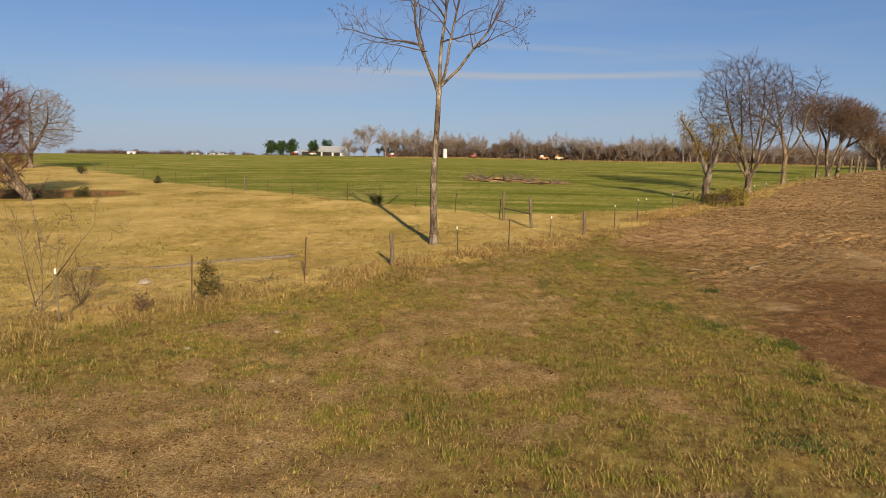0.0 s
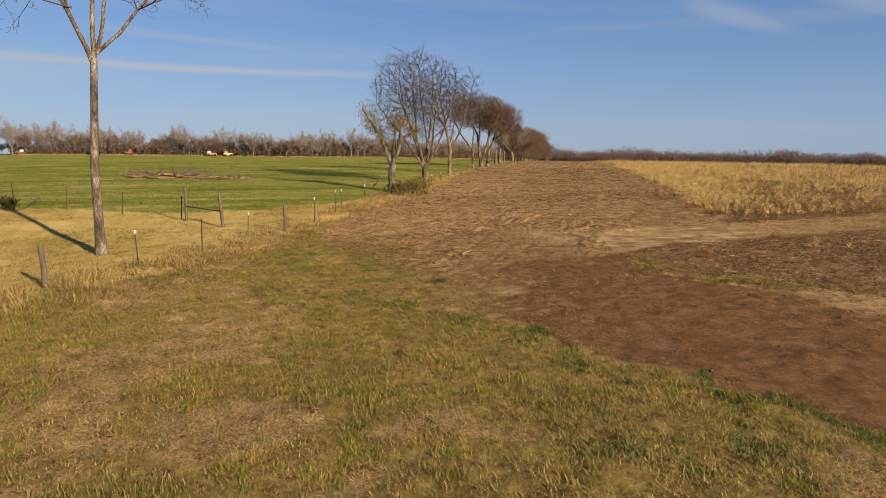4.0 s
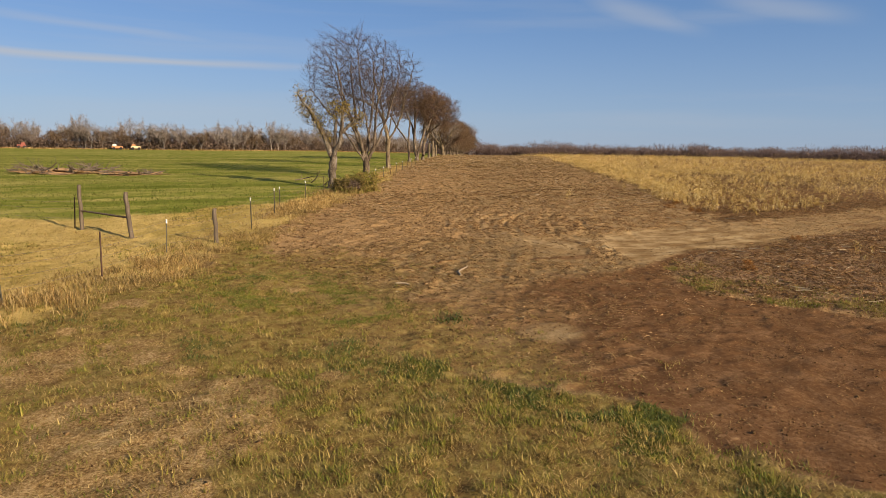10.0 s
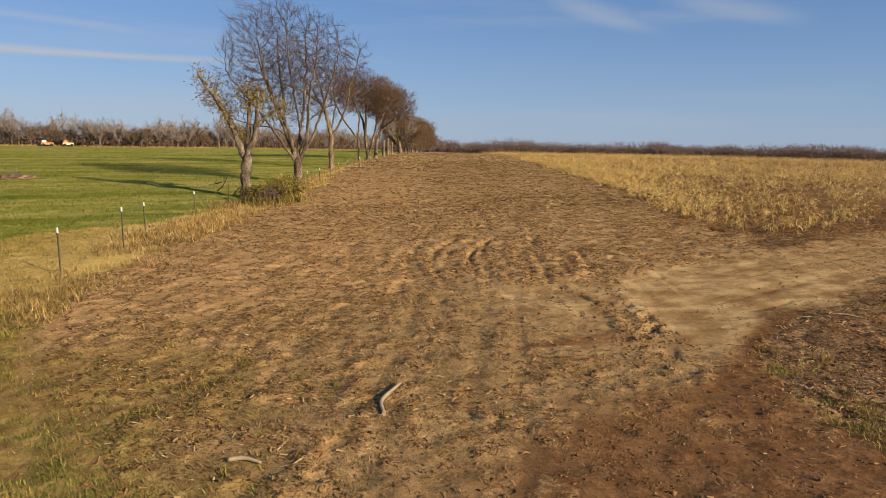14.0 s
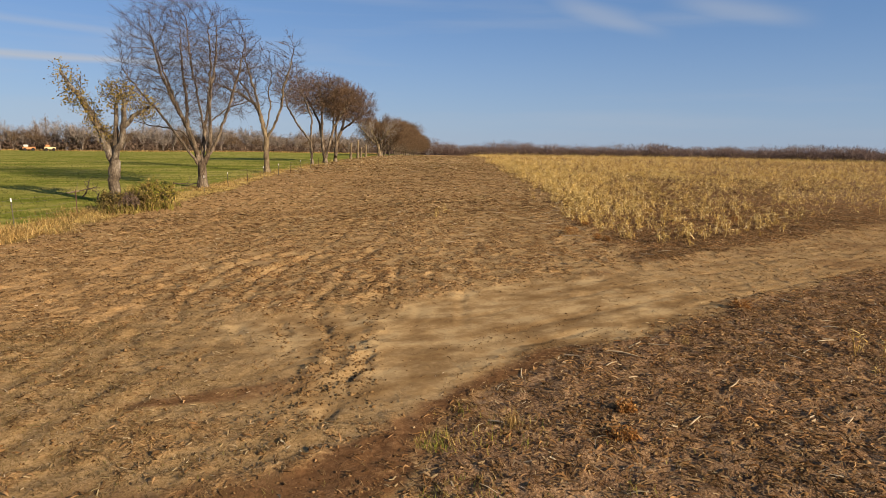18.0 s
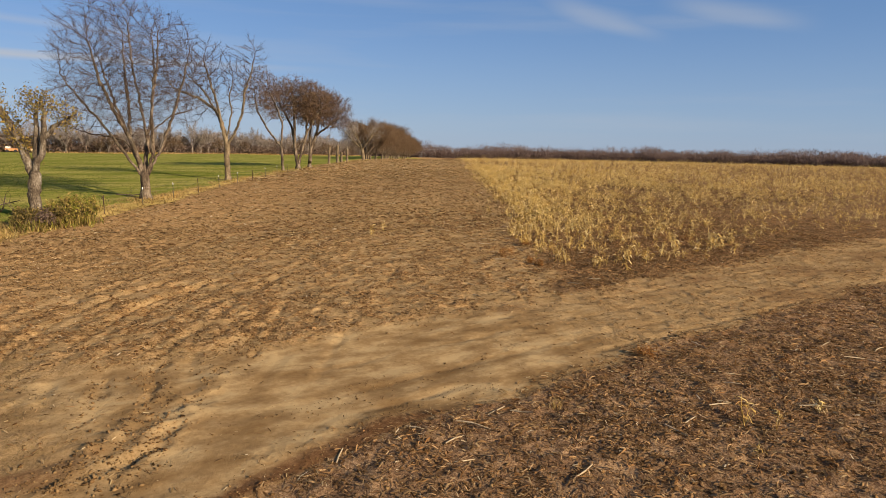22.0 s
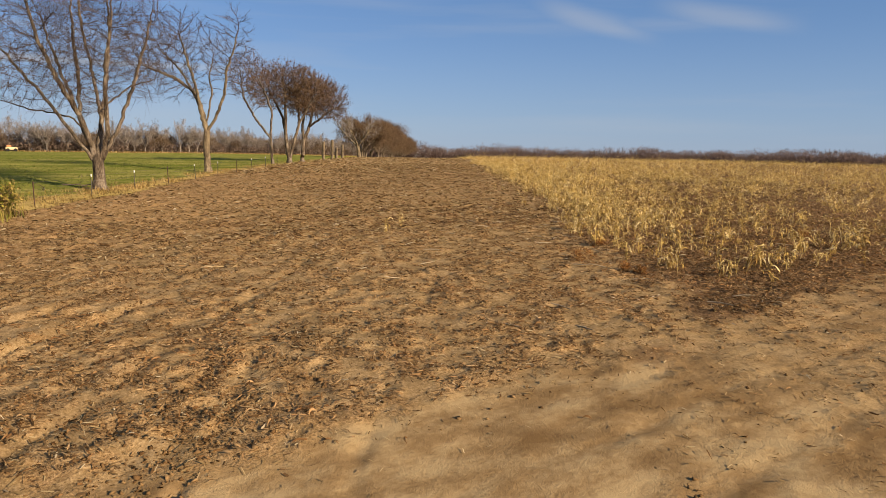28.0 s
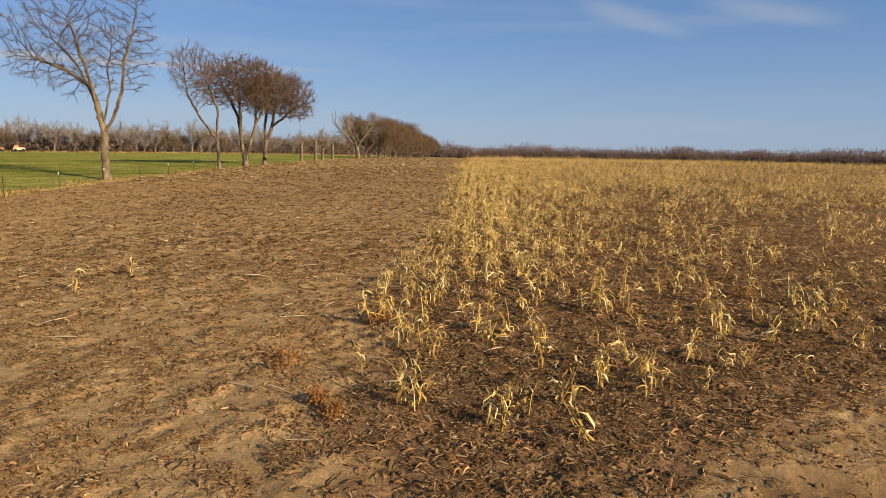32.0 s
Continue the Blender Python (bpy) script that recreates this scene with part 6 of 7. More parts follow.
tx, ty = tufted(21, x, y, 11, 0.055)
turf("green_grass", "short patchy tufts of green grass on the worn lane", tx, ty, np.repeat(z, 11), (0.05, 0.13), (0.012, 0.024), (0.5, 1.5), 1, GRASS_GREEN, tuft)
x, y, z, zz, q = sample(502, 120000, -14, 14, 5, 40, lambda x, y, z: (z["grass"] + 0.5 * z["thin"]) * (0.16 + 0.12 * z["bare"] + 0.5 * ease(0.5, 0.65, lat_c(x, y, 0.6, 3))) * near(x, y))
tuft = np.repeat(q.uniform(0.5, 1.35, len(x)), 4)
tx, ty = tufted(22, x, y, 4, 0.05)
turf("dead_grass", "flattened straw-coloured dead grass on the worn lane", tx, ty, np.repeat(z, 4) + 0.004, (0.05, 0.16), (0.008, 0.016), (1.1, 1.56), 2, GRASS_DRY, tuft)
x, y, z, zz, q = sample(500, 460000, -12, 13, 6, 30, lambda x, y, z: (z["grass"] + 0.35 * z["thin"]) * (1 - 0.75 * z["bare"]) * (1 - 0.8 * z["dry"]) * ease(30, 12, np.hypot(x - 1, y - 7)) * (0.3 + 0.7 * ease(0.36, 0.55, sward(x + 4, y))))
turf("grass_mat", "dense mat of short green and straw-coloured grass", x, y, z, (0.04, 0.12), (0.010, 0.020), (0.9, 1.5), 40, GRASS_MAT)
x, y, z, zz, q = sample(503, 90000, -14, 12, 5, 36, lambda x, y, z: z["lush"] * (0.3 + 0.7 * ease(0.4, 0.6, lat_a(x, y, 0.4, 2))))
tx, ty = tufted(11, x, y, 8, 0.06)
turf("lush_grass", "dark green lush grass clumps at the edge of the soil", tx, ty, surface(tx, ty), (0.05, 0.14), (0.014, 0.028), (0.6, 1.5), 3, GRASS_LUSH)
x, y, z, zz, q = sample(504, 80000, -18, 24, 10, 60, lambda x, y, z: ease(-3.0, -0.6, z["beyond"]) * ease(1.6, 0.2, z["beyond"]) * (0.35 + 0.65 * ease(40, 32, y)) * (0.08 + 0.92 * ease(0.42, 0.62, lat_c(x, y, 1.2, 3))))
tx, ty = tufted(12, x, y, 10, 0.11)
blades("tall_dry_grass", "tall dry tan grass standing along the fence", tx, ty, surface(tx, ty), (0.14, 0.48), (0.008, 0.016), (0.7, 1.5), 4, GRASS_DRY)
x, y, z, zz, q = sample(505, 90000, -46, 16, 10, 62, lambda x, y, z: ease(-0.5, 1.5, z["beyond"]) * (1 - z["pasture"]) * ease(75, 16, np.hypot(x, y)) * (0.08 + 0.92 * ease(0.42, 0.62, lat_b(x, y, 2.0, 4))))
tx, ty = tufted(13, x, y, 6, 0.18)
turf("pasture_grass", "knee-high golden dry grass of the pasture", tx, ty, surface(tx, ty), (0.06, 0.17), (0.012, 0.026), (0.8, 1.5), 5, GRASS_DRY)
x, y, z, zz, q = sample(506, 60000, -40, 14, 10, 60, lambda x, y, z: ease(-3.0, 1.0, z["beyond"]) * (1 - z["pasture"]) * ease(0.54, 0.66, lat_d(x, y, 3.0, 3)))
tx, ty = tufted(14, x, y, 5, 0.14)
turf("green_grass", "greener tufts within the dry pasture", tx, ty, surface(tx, ty), (0.08, 0.2), (0.012, 0.028), (0.5, 1.4), 6, GRASS_GREEN)
x, y, z, zz, q = sample(507, 260000, -70, 70, 44, 135, lambda x, y, z: z["pasture"] * ease(140, 45, np.hypot(x - 10, y - 20)) * (0.3 + 0.7 * ease(0.35, 0.6, lat_a(x, y, 2.5, 3))))
turf("pasture_grass", "short green grass of the far pasture", x, y, z, (0.08, 0.2), (0.03, 0.07), (0.6, 1.4), 7, GRASS_PASTURE)
q = np.random.RandomState(508)
y = 44 + 126 * q.rand(9000) ** 1.8
x = np.interp(y, FENCE_Y, FENCE_X) - (q.uniform(-4.0, 0.8, len(y)) + 0.5 * q.randn(len(y))) / 0.78
keep = q.rand(len(y)) < zones(x, y)["grass"] * (0.25 + 0.75 * ease(0.4, 0.6, lat_b(x, y, 2.5, 3)))
tx, ty = tufted(15, x[keep], y[keep], 9, 0.2)
turf("verge_grass", "dry tan grass on the verge below the tree row", tx, ty, surface(tx, ty), (0.10, 0.36), (0.02, 0.045), (0.4, 1.4), 8, GRASS_DRY)
q = np.random.RandomState(37)
x = q.uniform(-26, 262, 9000)
y = np.interp(x, [p[0] for p in line], [p[1] for p in line]) - 4.5 + q.randn(len(x)) * 0.8
turf("verge_grass", "tall tan grass along the foot of the distant trees", x, y, land(x, y), (0.3, 0.8), (0.1, 0.25), (0.1, 0.9), 38, GRASS_DRY)

x, y, z, zz, q = sample(509, 240000, 15, 30, 12, 27.5, lambda x, y, z: ease(0.03, 0.35, z["stub"]) * ease(23.5, 20.0, x) * np.maximum(ease(1.0, 0.75, z["stub"]), 0.2 * ease(26, 20, x) + 0.8 * ease(2.4, 1.0, x - np.interp(y, STUB_Y, STUB_X)) * ease(23.5, 21, y)) * ease(0.40, 0.6, lat_b(x, y, 0.9, 3)))
turf("island_grass", "thin yellow-green grass at the edge of the stubble", x, y, surface(x, y), (0.05, 0.16), (0.010, 0.02), (0.3, 1.3), 9, GRASS_GREEN)


# residue of the harvest: broken leaves and stalks that lie flat
def litter(name, label, x, y, z, length, width, seed, mat):
    q = np.random.RandomState(seed)
    n = len(x)
    a = q.rand(n) * 6.283
    ln, w = q.uniform(*length, n), q.uniform(*width, n) * 0.5
    d = np.stack([np.cos(a), np.sin(a), q.uniform(-0.1, 0.28, n)], 1)
    s = np.stack([-np.sin(a), np.cos(a), q.uniform(-0.5, 0.5, n)], 1) * w[:, None]
    c = np.stack([x, y, z + 0.012 + 0.4 * w], 1)
    bend = np.stack([s[:, 0] * 2, s[:, 1] * 2, q.uniform(0.0, 0.03, n)], 1)
    h = (ln / 2)[:, None]
    v = np.stack([c - d * h - s * 0.6, c - d * h + s * 0.6, c + s + bend, c - s + bend, c + d * h + s * 0.4, c + d * h - s * 0.4], 1).reshape(-1, 3)
    b = np.arange(n)[:, None] * 6
    f = np.concatenate([b + [0, 1, 2, 3], b + [3, 2, 4, 5]], 1).reshape(-1, 4)
    me = mesh_from(name, v, f)
    me.materials.append(mat)
    return tagged(new(name, me), label, "crop residue", kind="stuff")


def chaff(name, label, x, y, z, length, width, seed, mat):
    """Short crumbs of leaf and stalk, one tilted face each."""
    q = np.random.RandomState(seed)
    n = len(x)
    a, h, w = q.rand(n) * 6.283, q.uniform(*length, n) * 0.5, q.uniform(*width, n) * 0.5
    d = np.stack([np.cos(a), np.sin(a), q.uniform(-0.4, 0.4, n)], 1) * h[:, None]
    s = np.stack([-np.sin(a), np.cos(a), q.uniform(-0.9, 0.9, n)], 1) * w[:, None]
    c = np.stack([x, y, z + 0.01 + 0.3 * h], 1)
    me = mesh_from(name, np.stack([c - d - s * 0.7, c - d * 0.9 + s, c + d + s * 0.6, c + d * 0.8 - s], 1).reshape(-1, 3), np.arange(4 * n).reshape(-1, 4))
    me.materials.append(mat)
    return tagged(new(name, me), label, "crop residue", kind="stuff")


def curls(name, label, x, y, z, length, width, seed, mat, arch=0.35):
    """Curled, twisted pieces of dry leaf: strips of three faces that arch off the ground."""
    q = np.random.RandomState(seed)
    n = len(x)
    a, ln, w = q.rand(n) * 6.283, q.uniform(*length, n), q.uniform(*width, n) * 0.5
    bow = q.uniform(-0.9, 0.9, n)
    lift = np.abs(q.randn(n)) * arch * ln * 0.5
    tilt = q.uniform(-1.2, 1.2, (n, 4)) + q.uniform(-0.6, 0.6, (n, 1))
    rows = []
    for k, (t, g) in enumerate(((-0.5, 0.6), (-0.17, 1.0), (0.17, 0.95), (0.5, 0.3))):
        b = a + bow * t
        c = np.stack([x + np.cos(b) * ln * t, y + np.sin(b) * ln * t, z + 0.012 + lift * (1 - 4 * t * t) + 0.35 * w], 1)
        side = np.stack([-np.sin(b) * np.cos(tilt[:, k]), np.cos(b) * np.cos(tilt[:, k]), np.sin(tilt[:, k])], 1) * (w * g)[:, None]
        rows += [c - side, c + side]
    f = np.array([(0, 1, 3, 2), (2, 3, 5, 4), (4, 5, 7, 6)])
    me = mesh_from(name, np.stack(rows, 1).reshape(-1, 3), (f[None] + (np.arange(n) * 8)[:, None, None]).reshape(-1, 4))
    me.materials.append(mat)
    return tagged(new(name, me), label, "crop residue", kind="stuff")


THATCH = islands("brown_thatch", [(0.0, (0.070, 0.040, 0.014)), (0.5, (0.165, 0.104, 0.038)), (0.9, (0.28, 0.195, 0.08)), (1.0, (0.15, 0.135, 0.03))], 0.9, 0.1, 0.2)
DARK_RESIDUE = islands("dark_residue", [(0.0, (0.122, 0.060, 0.024)), (0.5, (0.255, 0.136, 0.057)), (0.85, (0.382, 0.227, 0.104)), (1.0, (0.511, 0.333, 0.172))], 0.95, 0.0, 0.2)
mat_patch = lambda x, y: ease(0.45, 0.58, 0.6 * lat_b(x, y, 1.3, 3) + 0.4 * lat_d(x, y, 0.4, 2))
close = lambda x, y: 0.18 + 0.82 * ease(34, 10, np.minimum(np.hypot(x - 20, y - 21), np.hypot(x - 34, y - 31)))
# the stubble
x, y, z, zz, q = sample(511, 62000, 16, 62, 8, 28, lambda x, y, z: z["stub"] * close(x, y) * (0.35 + 0.65 * mat_patch(x, y)))
curls("stubble_litter", "dark curled corn leaves matted on the soil", x, y, z, (0.06, 0.26), (0.010, 0.030), 20, DARK_RESIDUE)
x, y, z, zz, q = sample(510, 60000, 16, 62, 8, 28, lambda x, y, z: z["stub"] * close(x, y) * (0.2 + 0.8 * mat_patch(x, y)))
litter("stubble_litter", "matted broken corn stalks and leaves on dark soil", x, y, z + 0.01, (0.06, 0.30), (0.010, 0.026), 21, RESIDUE)
x, y, z, zz, q = sample(514, 110000, 16, 62, 8, 28, lambda x, y, z: z["stub"] * (0.25 + 0.75 * mat_patch(x, y)))
chaff("stubble_chaff", "crumbled corn leaves and stalks matted on dark soil", x, y, z, (0.04, 0.14), (0.010, 0.026), 24, RESIDUE)
# the tilled field near the track
x, y, z, zz, q = sample(519, 190000, 9, 62, 19, 52, lambda x, y, z: (1 - z["stub"]) * close(x, y) * (0.02 + 0.98 * z["crumb"] ** 1.5) * (1 - 0.6 * ease(19, 14, x)) * (1 - 0.6 * z["red"]) * (1 - z["grass"]) * (1 - 0.9 * z["pale"]) * (1 - 0.55 * ease(34, 42, y) * ease(46, 36, x)))
k = q.rand(len(x)) < 0.62
curls("field_litter", "dark curled leaf pieces trodden into the tilled field", x[k], y[k], z[k], (0.05, 0.20), (0.010, 0.030), 25, DARK_RESIDUE)
curls("field_litter", "tan leaf pieces scattered over the tilled field", x[~k], y[~k], z[~k], (0.05, 0.18), (0.007, 0.020), 26, RESIDUE)
x, y, z, zz, q = sample(515, 300000, 9, 60, 20, 52, lambda x, y, z: (1 - z["grass"]) * (1 - 0.93 * z["pale"]) * (1 - 0.55 * z["mud"]) * (0.06 + 0.94 * z["crumb"]))
chaff("field_chaff", "matted crumbs of leaf and soil over the tilled field", x, y, z, (0.03, 0.11), (0.008, 0.024), 27, RESIDUE)
x, y, z, zz, q = sample(516, 110000, 9, 60, 26, 56, lambda x, y, z: (1 - z["grass"]) * (1 - 0.95 * z["pale"]) * (1 - 0.8 * z["mud"]) * (0.15 + 0.85 * mat_patch(x + 3, y)))
chaff("field_chaff", "pale shreds of straw over the tilled field", x, y, z, (0.03, 0.13), (0.006, 0.018), 28, STRAW_PALE)
# farther up the field
x, y, z, zz, q = sample(520, 250000, 7, 21, 19, 34, lambda x, y, z: (1 - z["grass"]) * (1 - z["pale"]) * (1 - 0.9 * z["mud"]) * (1 - z["stub"]) * ease(21, 16, x) * (0.3 + 0.7 * ease(0.36, 0.56, sward(x, y))))
turf("straw_thatch", "flattened brown straw trodden into the soil", x, y, z, (0.04, 0.12), (0.008, 0.016), (1.1, 1.55), 41, THATCH)
x, y, z, zz, q = sample(529, 90000, 5.5, 10.6, 24, 32, lambda x, y, z: ease(0.44, 0.60, 0.6 * lat_b(x, y, 1.5, 3) + 0.4 * lat_d(x, y, 0.5, 2)) * ease(10.0, 8.4, x + 1.5 * (lat_a(x, y, 1.8, 2) - 0.5)) * ease(31, 28, y))
turf("green_grass", "short green grass growing through the trodden soil", x, y, z, (0.03, 0.09), (0.010, 0.020), (0.6, 1.5), 42, GRASS_PASTURE)
x, y, z, zz, q = sample(517, 110000, 14, 95, 46, 100, lambda x, y, z: (1 - z["grass"]) * (0.1 + 0.9 * z["crumb"]) * (1 - 0.6 * z["red"]) * ease(115, 46, np.hypot(x - 34, y - 28)))
chaff("field_chaff", "brown leaf pieces on the middle of the field", x, y, z, (0.10, 0.32), (0.02, 0.06), 29, RESIDUE)
x, y, z, zz, q = sample(518, 150000, 14, 95, 42, 100, lambda x, y, z: (1 - z["grass"]) * (0.25 + 0.75 * mat_patch(x + 7, y)) * ease(115, 42, np.hypot(x - 34, y - 28)))
chaff("field_chaff", "pale straw on the middle of the field", x, y, z, (0.07, 0.24), (0.016, 0.045), 30, STRAW_PALE)
x, y, z, zz, q = sample(513, 120000, 20, 190, 80, 220, lambda x, y, z: (1 - z["grass"]) * (1 - z["corn"]) * ease(250, 60, np.hypot(x - 34, y - 28)))
chaff("field_chaff", "pale crop residue on the far part of the field", x, y, z, (0.15, 0.5), (0.05, 0.12), 23, STRAW_PALE)


def lumps(name, label, x, y, z, size, seed, mat):
    q = np.random.RandomState(seed)
    n = len(x)
    o = np.array([(1, 0, 0), (-1, 0, 0), (0, 1, 0), (0, -1, 0), (0, 0, 1), (0, 0, -1)], float)
    s = size[0] + (size[1] - size[0]) * q.rand(n) ** 3
    v = o[None] * q.uniform(0.6, 1.3, (n, 6, 1)) * s[:, None, None] * [1, 1, 0.6] + q.randn(n, 6, 3) * s[:, None, None] * 0.34
    a = q.rand(n) * 6.28
    ca, sa = np.cos(a)[:, None], np.sin(a)[:, None]
    v = np.stack([v[..., 0] * ca - v[..., 1] * sa, v[..., 0] * sa + v[..., 1] * ca, v[..., 2]], -1)
    v += np.stack([x, y, z + s * 0.2], 1)[:, None]
    t = np.array([(0, 2, 4), (2, 1, 4), (1, 3, 4), (3, 0, 4), (2, 0, 5), (1, 2, 5), (3, 1, 5), (0, 3, 5)])
    f = (t[None] + (np.arange(n) * 6)[:, None, None]).reshape(-1, 3)
    me = mesh_from(name, v.reshape(-1, 3), f)
    me.materials.append(mat)
    return tagged(new(name, me), label, "soil", kind="stuff")


x, y, z, zz, q = sample(521, 90000, 4, 62, 12, 56, lambda x, y, z: (1 - z["grass"]) * (1 - 0.9 * z["pale"]) * close(x, y) * (1 - 0.9 * z["mud"]) * (0.04 + 0.96 * z["crumb"]))
lumps("soil_clods", "crumbled clods of brown soil", x, y, z, (0.010, 0.05), 31, CLOD)
x, y, z, zz, q = sample(528, 90000, 6, 28, 12, 29, lambda x, y, z: z["mud"] * (1 - z["grass"]) * (1 - z["stub"]) * (0.1 + 0.9 * ease(0.42, 0.6, lat_b(x, y, 0.7, 3))))
lumps("soil_clods", "fine crumbs of damp brown soil", x, y, z, (0.006, 0.026), 38, CLOD)
x, y, z, zz, q = sample(527, 40000, -14, 8, 5, 24, lambda x, y, z: z["bare"] * (0.2 + 0.8 * ease(0.42, 0.6, lat_b(x, y, 0.5, 2))))
lumps("soil_clods", "small crumbs of soil on the bare worn lane", x, y, z, (0.008, 0.035), 37, CLOD)
x, y, z, zz, q = sample(523, 16000, 36, 62, 31, 52, lambda x, y, z: z["corn"] * ease(0.35, 0.6, lat_b(x, y, 0.6, 2)))
lumps("soil_clods", "rough dark clods between the corn plants", x, y, z - 0.005, (0.015, 0.055), 33, CLOD)
x, y, z, zz, q = sample(524, 42000, 36, 70, 31, 60, lambda x, y, z: z["corn"])
k = q.rand(len(x)) < 0.5
curls("corn_litter", "dark curled corn leaves lying between the plants", x[k], y[k], z[k], (0.07, 0.28), (0.012, 0.034), 34, DARK_RESIDUE)
litter("corn_litter", "broken pale corn leaves and stalks lying between the plants", x[~k], y[~k], z[~k], (0.08, 0.36), (0.012, 0.036), 36, RESIDUE)
heaps = [(24.5, 33.1), (24.4, 32.2), (21.2, 29.8), (21.0, 28.1), (19.4, 27.5), (20.7, 27.5), (16.3, 28.5), (18.3, 30.0), (22.1, 32.2), (23.2, 32.1), (23.8, 32.0), (19.7, 27.3), (21.0, 25.2), (25.2, 33.6), (23.6, 34.0)]
q = np.random.RandomState(77)
hx, hy = [], []
for cx, cy in heaps:
    k = q.randn(90) * 0.75
    hx.append(cx + 0.55 * k + q.randn(90) * 0.11)
    hy.append(cy + 0.83 * k + q.randn(90) * 0.11)
for (ax, ay), (bx, by), deep in GOUGES:
    k = q.rand(130)
    hx.append(ax + (bx - ax) * k + q.randn(130) * 0.12)
    hy.append(ay + (by - ay) * k + q.randn(130) * 0.12)
for rad, lo, hi, n in ((11.3, 117, 150, 420), (12.6, 118, 166, 260), (9.5, 124, 172, 220), (13.4, 120, 172, 200), (10.4, 135, 175, 160)):
    k = np.radians(q.uniform(lo, hi, n))
    rr = rad + 0.15 + q.randn(n) * 0.07
    hx.append(31.0 + rr * np.cos(k))
    hy.append(29.4 + rr * np.sin(k))
for (ax, ay), (bx, by), n in (((25.5, 28.3), (52.0, 29.5), 120), ((27.0, 31.2), (46.0, 31.3), 160), ((30.0, 27.0), (52.0, 27.3), 160)):
    k = q.rand(n)
    hx.append(ax + (bx - ax) * k)
    hy.append(ay + (by - ay) * k + 0.35 * np.sin(9 * k) + q.randn(n) * 0.16)
k, off = q.rand(1900), q.randn(1900) * 0.34
torn = (18.9 + 6.0 * k + 0.77 * off, 26.6 + 7.2 * k - 0.64 * off)
keep = q.rand(1900) < ease(0.42, 0.58, lat_d(torn[0] + 2, torn[1], 1.1, 2))
hx.append(torn[0][keep])
hy.append(torn[1][keep])
hx, hy = np.concatenate(hx), np.concatenate(hy)
lumps("soil_clods", "dark clods torn up beside the track", hx, hy, surface(hx, hy), (0.008, 0.040), 32, CLOD)

# ---- the corn ----
def corn_strips(q, top_h, count, cuts=3):
    """Crumpled leaves of one plant as strips of quads, two vertices a step."""
    leaves = []
    for _ in range(count):
        a = q.rand() * 6.283
        z0 = top_h * q.uniform(0.15, 1.0)
        ln = q.uniform(0.14, 0.46)
        w = q.uniform(0.008, 0.023)
        rise = q.uniform(-0.5, 1.3)
        p, pts = np.array([0, 0, z0]), []
        for k in range(cuts + 1):
            o = np.array([math.cos(a), math.sin(a), 0])
            s = np.array([-math.sin(a), math.cos(a), q.uniform(-1.1, 1.1)])
            pts.append((p.copy(), s / np.linalg.norm(s)))
            p = p + (o * math.cos(rise) + np.array([0, 0, math.sin(rise)])) * ln / cuts + q.randn(3) * 0.015
            rise -= q.uniform(0.3, 1.7) * 3 / cuts
            a += q.uniform(-0.7, 0.7)
            p[2] = max(p[2], 0.02)
        ww = np.interp(np.arange(cuts + 1) / cuts, [0, 0.3, 0.7, 1], [0.6, 1, 0.8, 0.15]) * w
        leaves.append(np.array([v for (pt, sd), k in zip(pts, ww) for v in (pt - sd * k, pt + sd * k)]))
    return leaves


LEAF_F = np.array([(0, 1, 3, 2), (2, 3, 5, 4), (4, 5, 7, 6)])


def corn_stalk(q, h):
    d = np.array([q.uniform(-0.25, 0.25), q.uniform(-0.25, 0.25), 1.0])
    m = d * h * 0.55
    e = m + (d + np.array([q.uniform(-0.5, 0.5), q.uniform(-0.5, 0.5), 0])) * h * 0.4
    return [(0, 0, -0.05, *m, 0.012, 0.010), (*m, *e, 0.010, 0.006)]


kinds = []
for k in range(9):
    q = np.random.RandomState(600 + k)
    h = q.uniform(0.4, 0.9)
    stalk = tubes("stalk", [s for _ in range(1 + k % 2) for s in corn_stalk(q, h)])
    stalk.materials.append(CORN_PLANT)
    lv = []
    for strip in corn_strips(q, h, 15 + k % 5):
        me = mesh_from("leaf", strip, LEAF_F)
        me.materials.append(CORN_PLANT)
        lv.append(me)
    kinds.append((stalk, lv))


def corn_chance(x, y, z):
    rows = ease(0.47, 0.2, np.abs((z["s"] / 0.76) % 1.0 - 0.5))
    thick = ease(16, 9.5, z["s"]) * ease(37, 47, y + 5 * lat_c(x, y, 2.5, 2))
    patch = ease(0.46, 0.60, 0.6 * lat_a(x, y, 6.0, 3) + 0.4 * lat_b(x + 5, y, 1.6, 2)) * (0.2 + 0.8 * ease(40, 66, y))
    clump = ease(0.56, 0.66, lat_d(x, y, 1.5, 3))
    front = np.maximum(0.34 + 0.66 * ease(37.5, 45, y + 4 * (lat_b(x, y, 3.0, 2) - 0.5)), 0.75 * ease(46, 53, x) * ease(33.0, 35.5, y))
    return z["corn"] * rows * front * (1 - 0.42 * ease(12, 24, z["s"])) * np.clip(0.06 + 0.9 * np.maximum(np.maximum(thick, patch), 0.6 * clump), 0, 1)


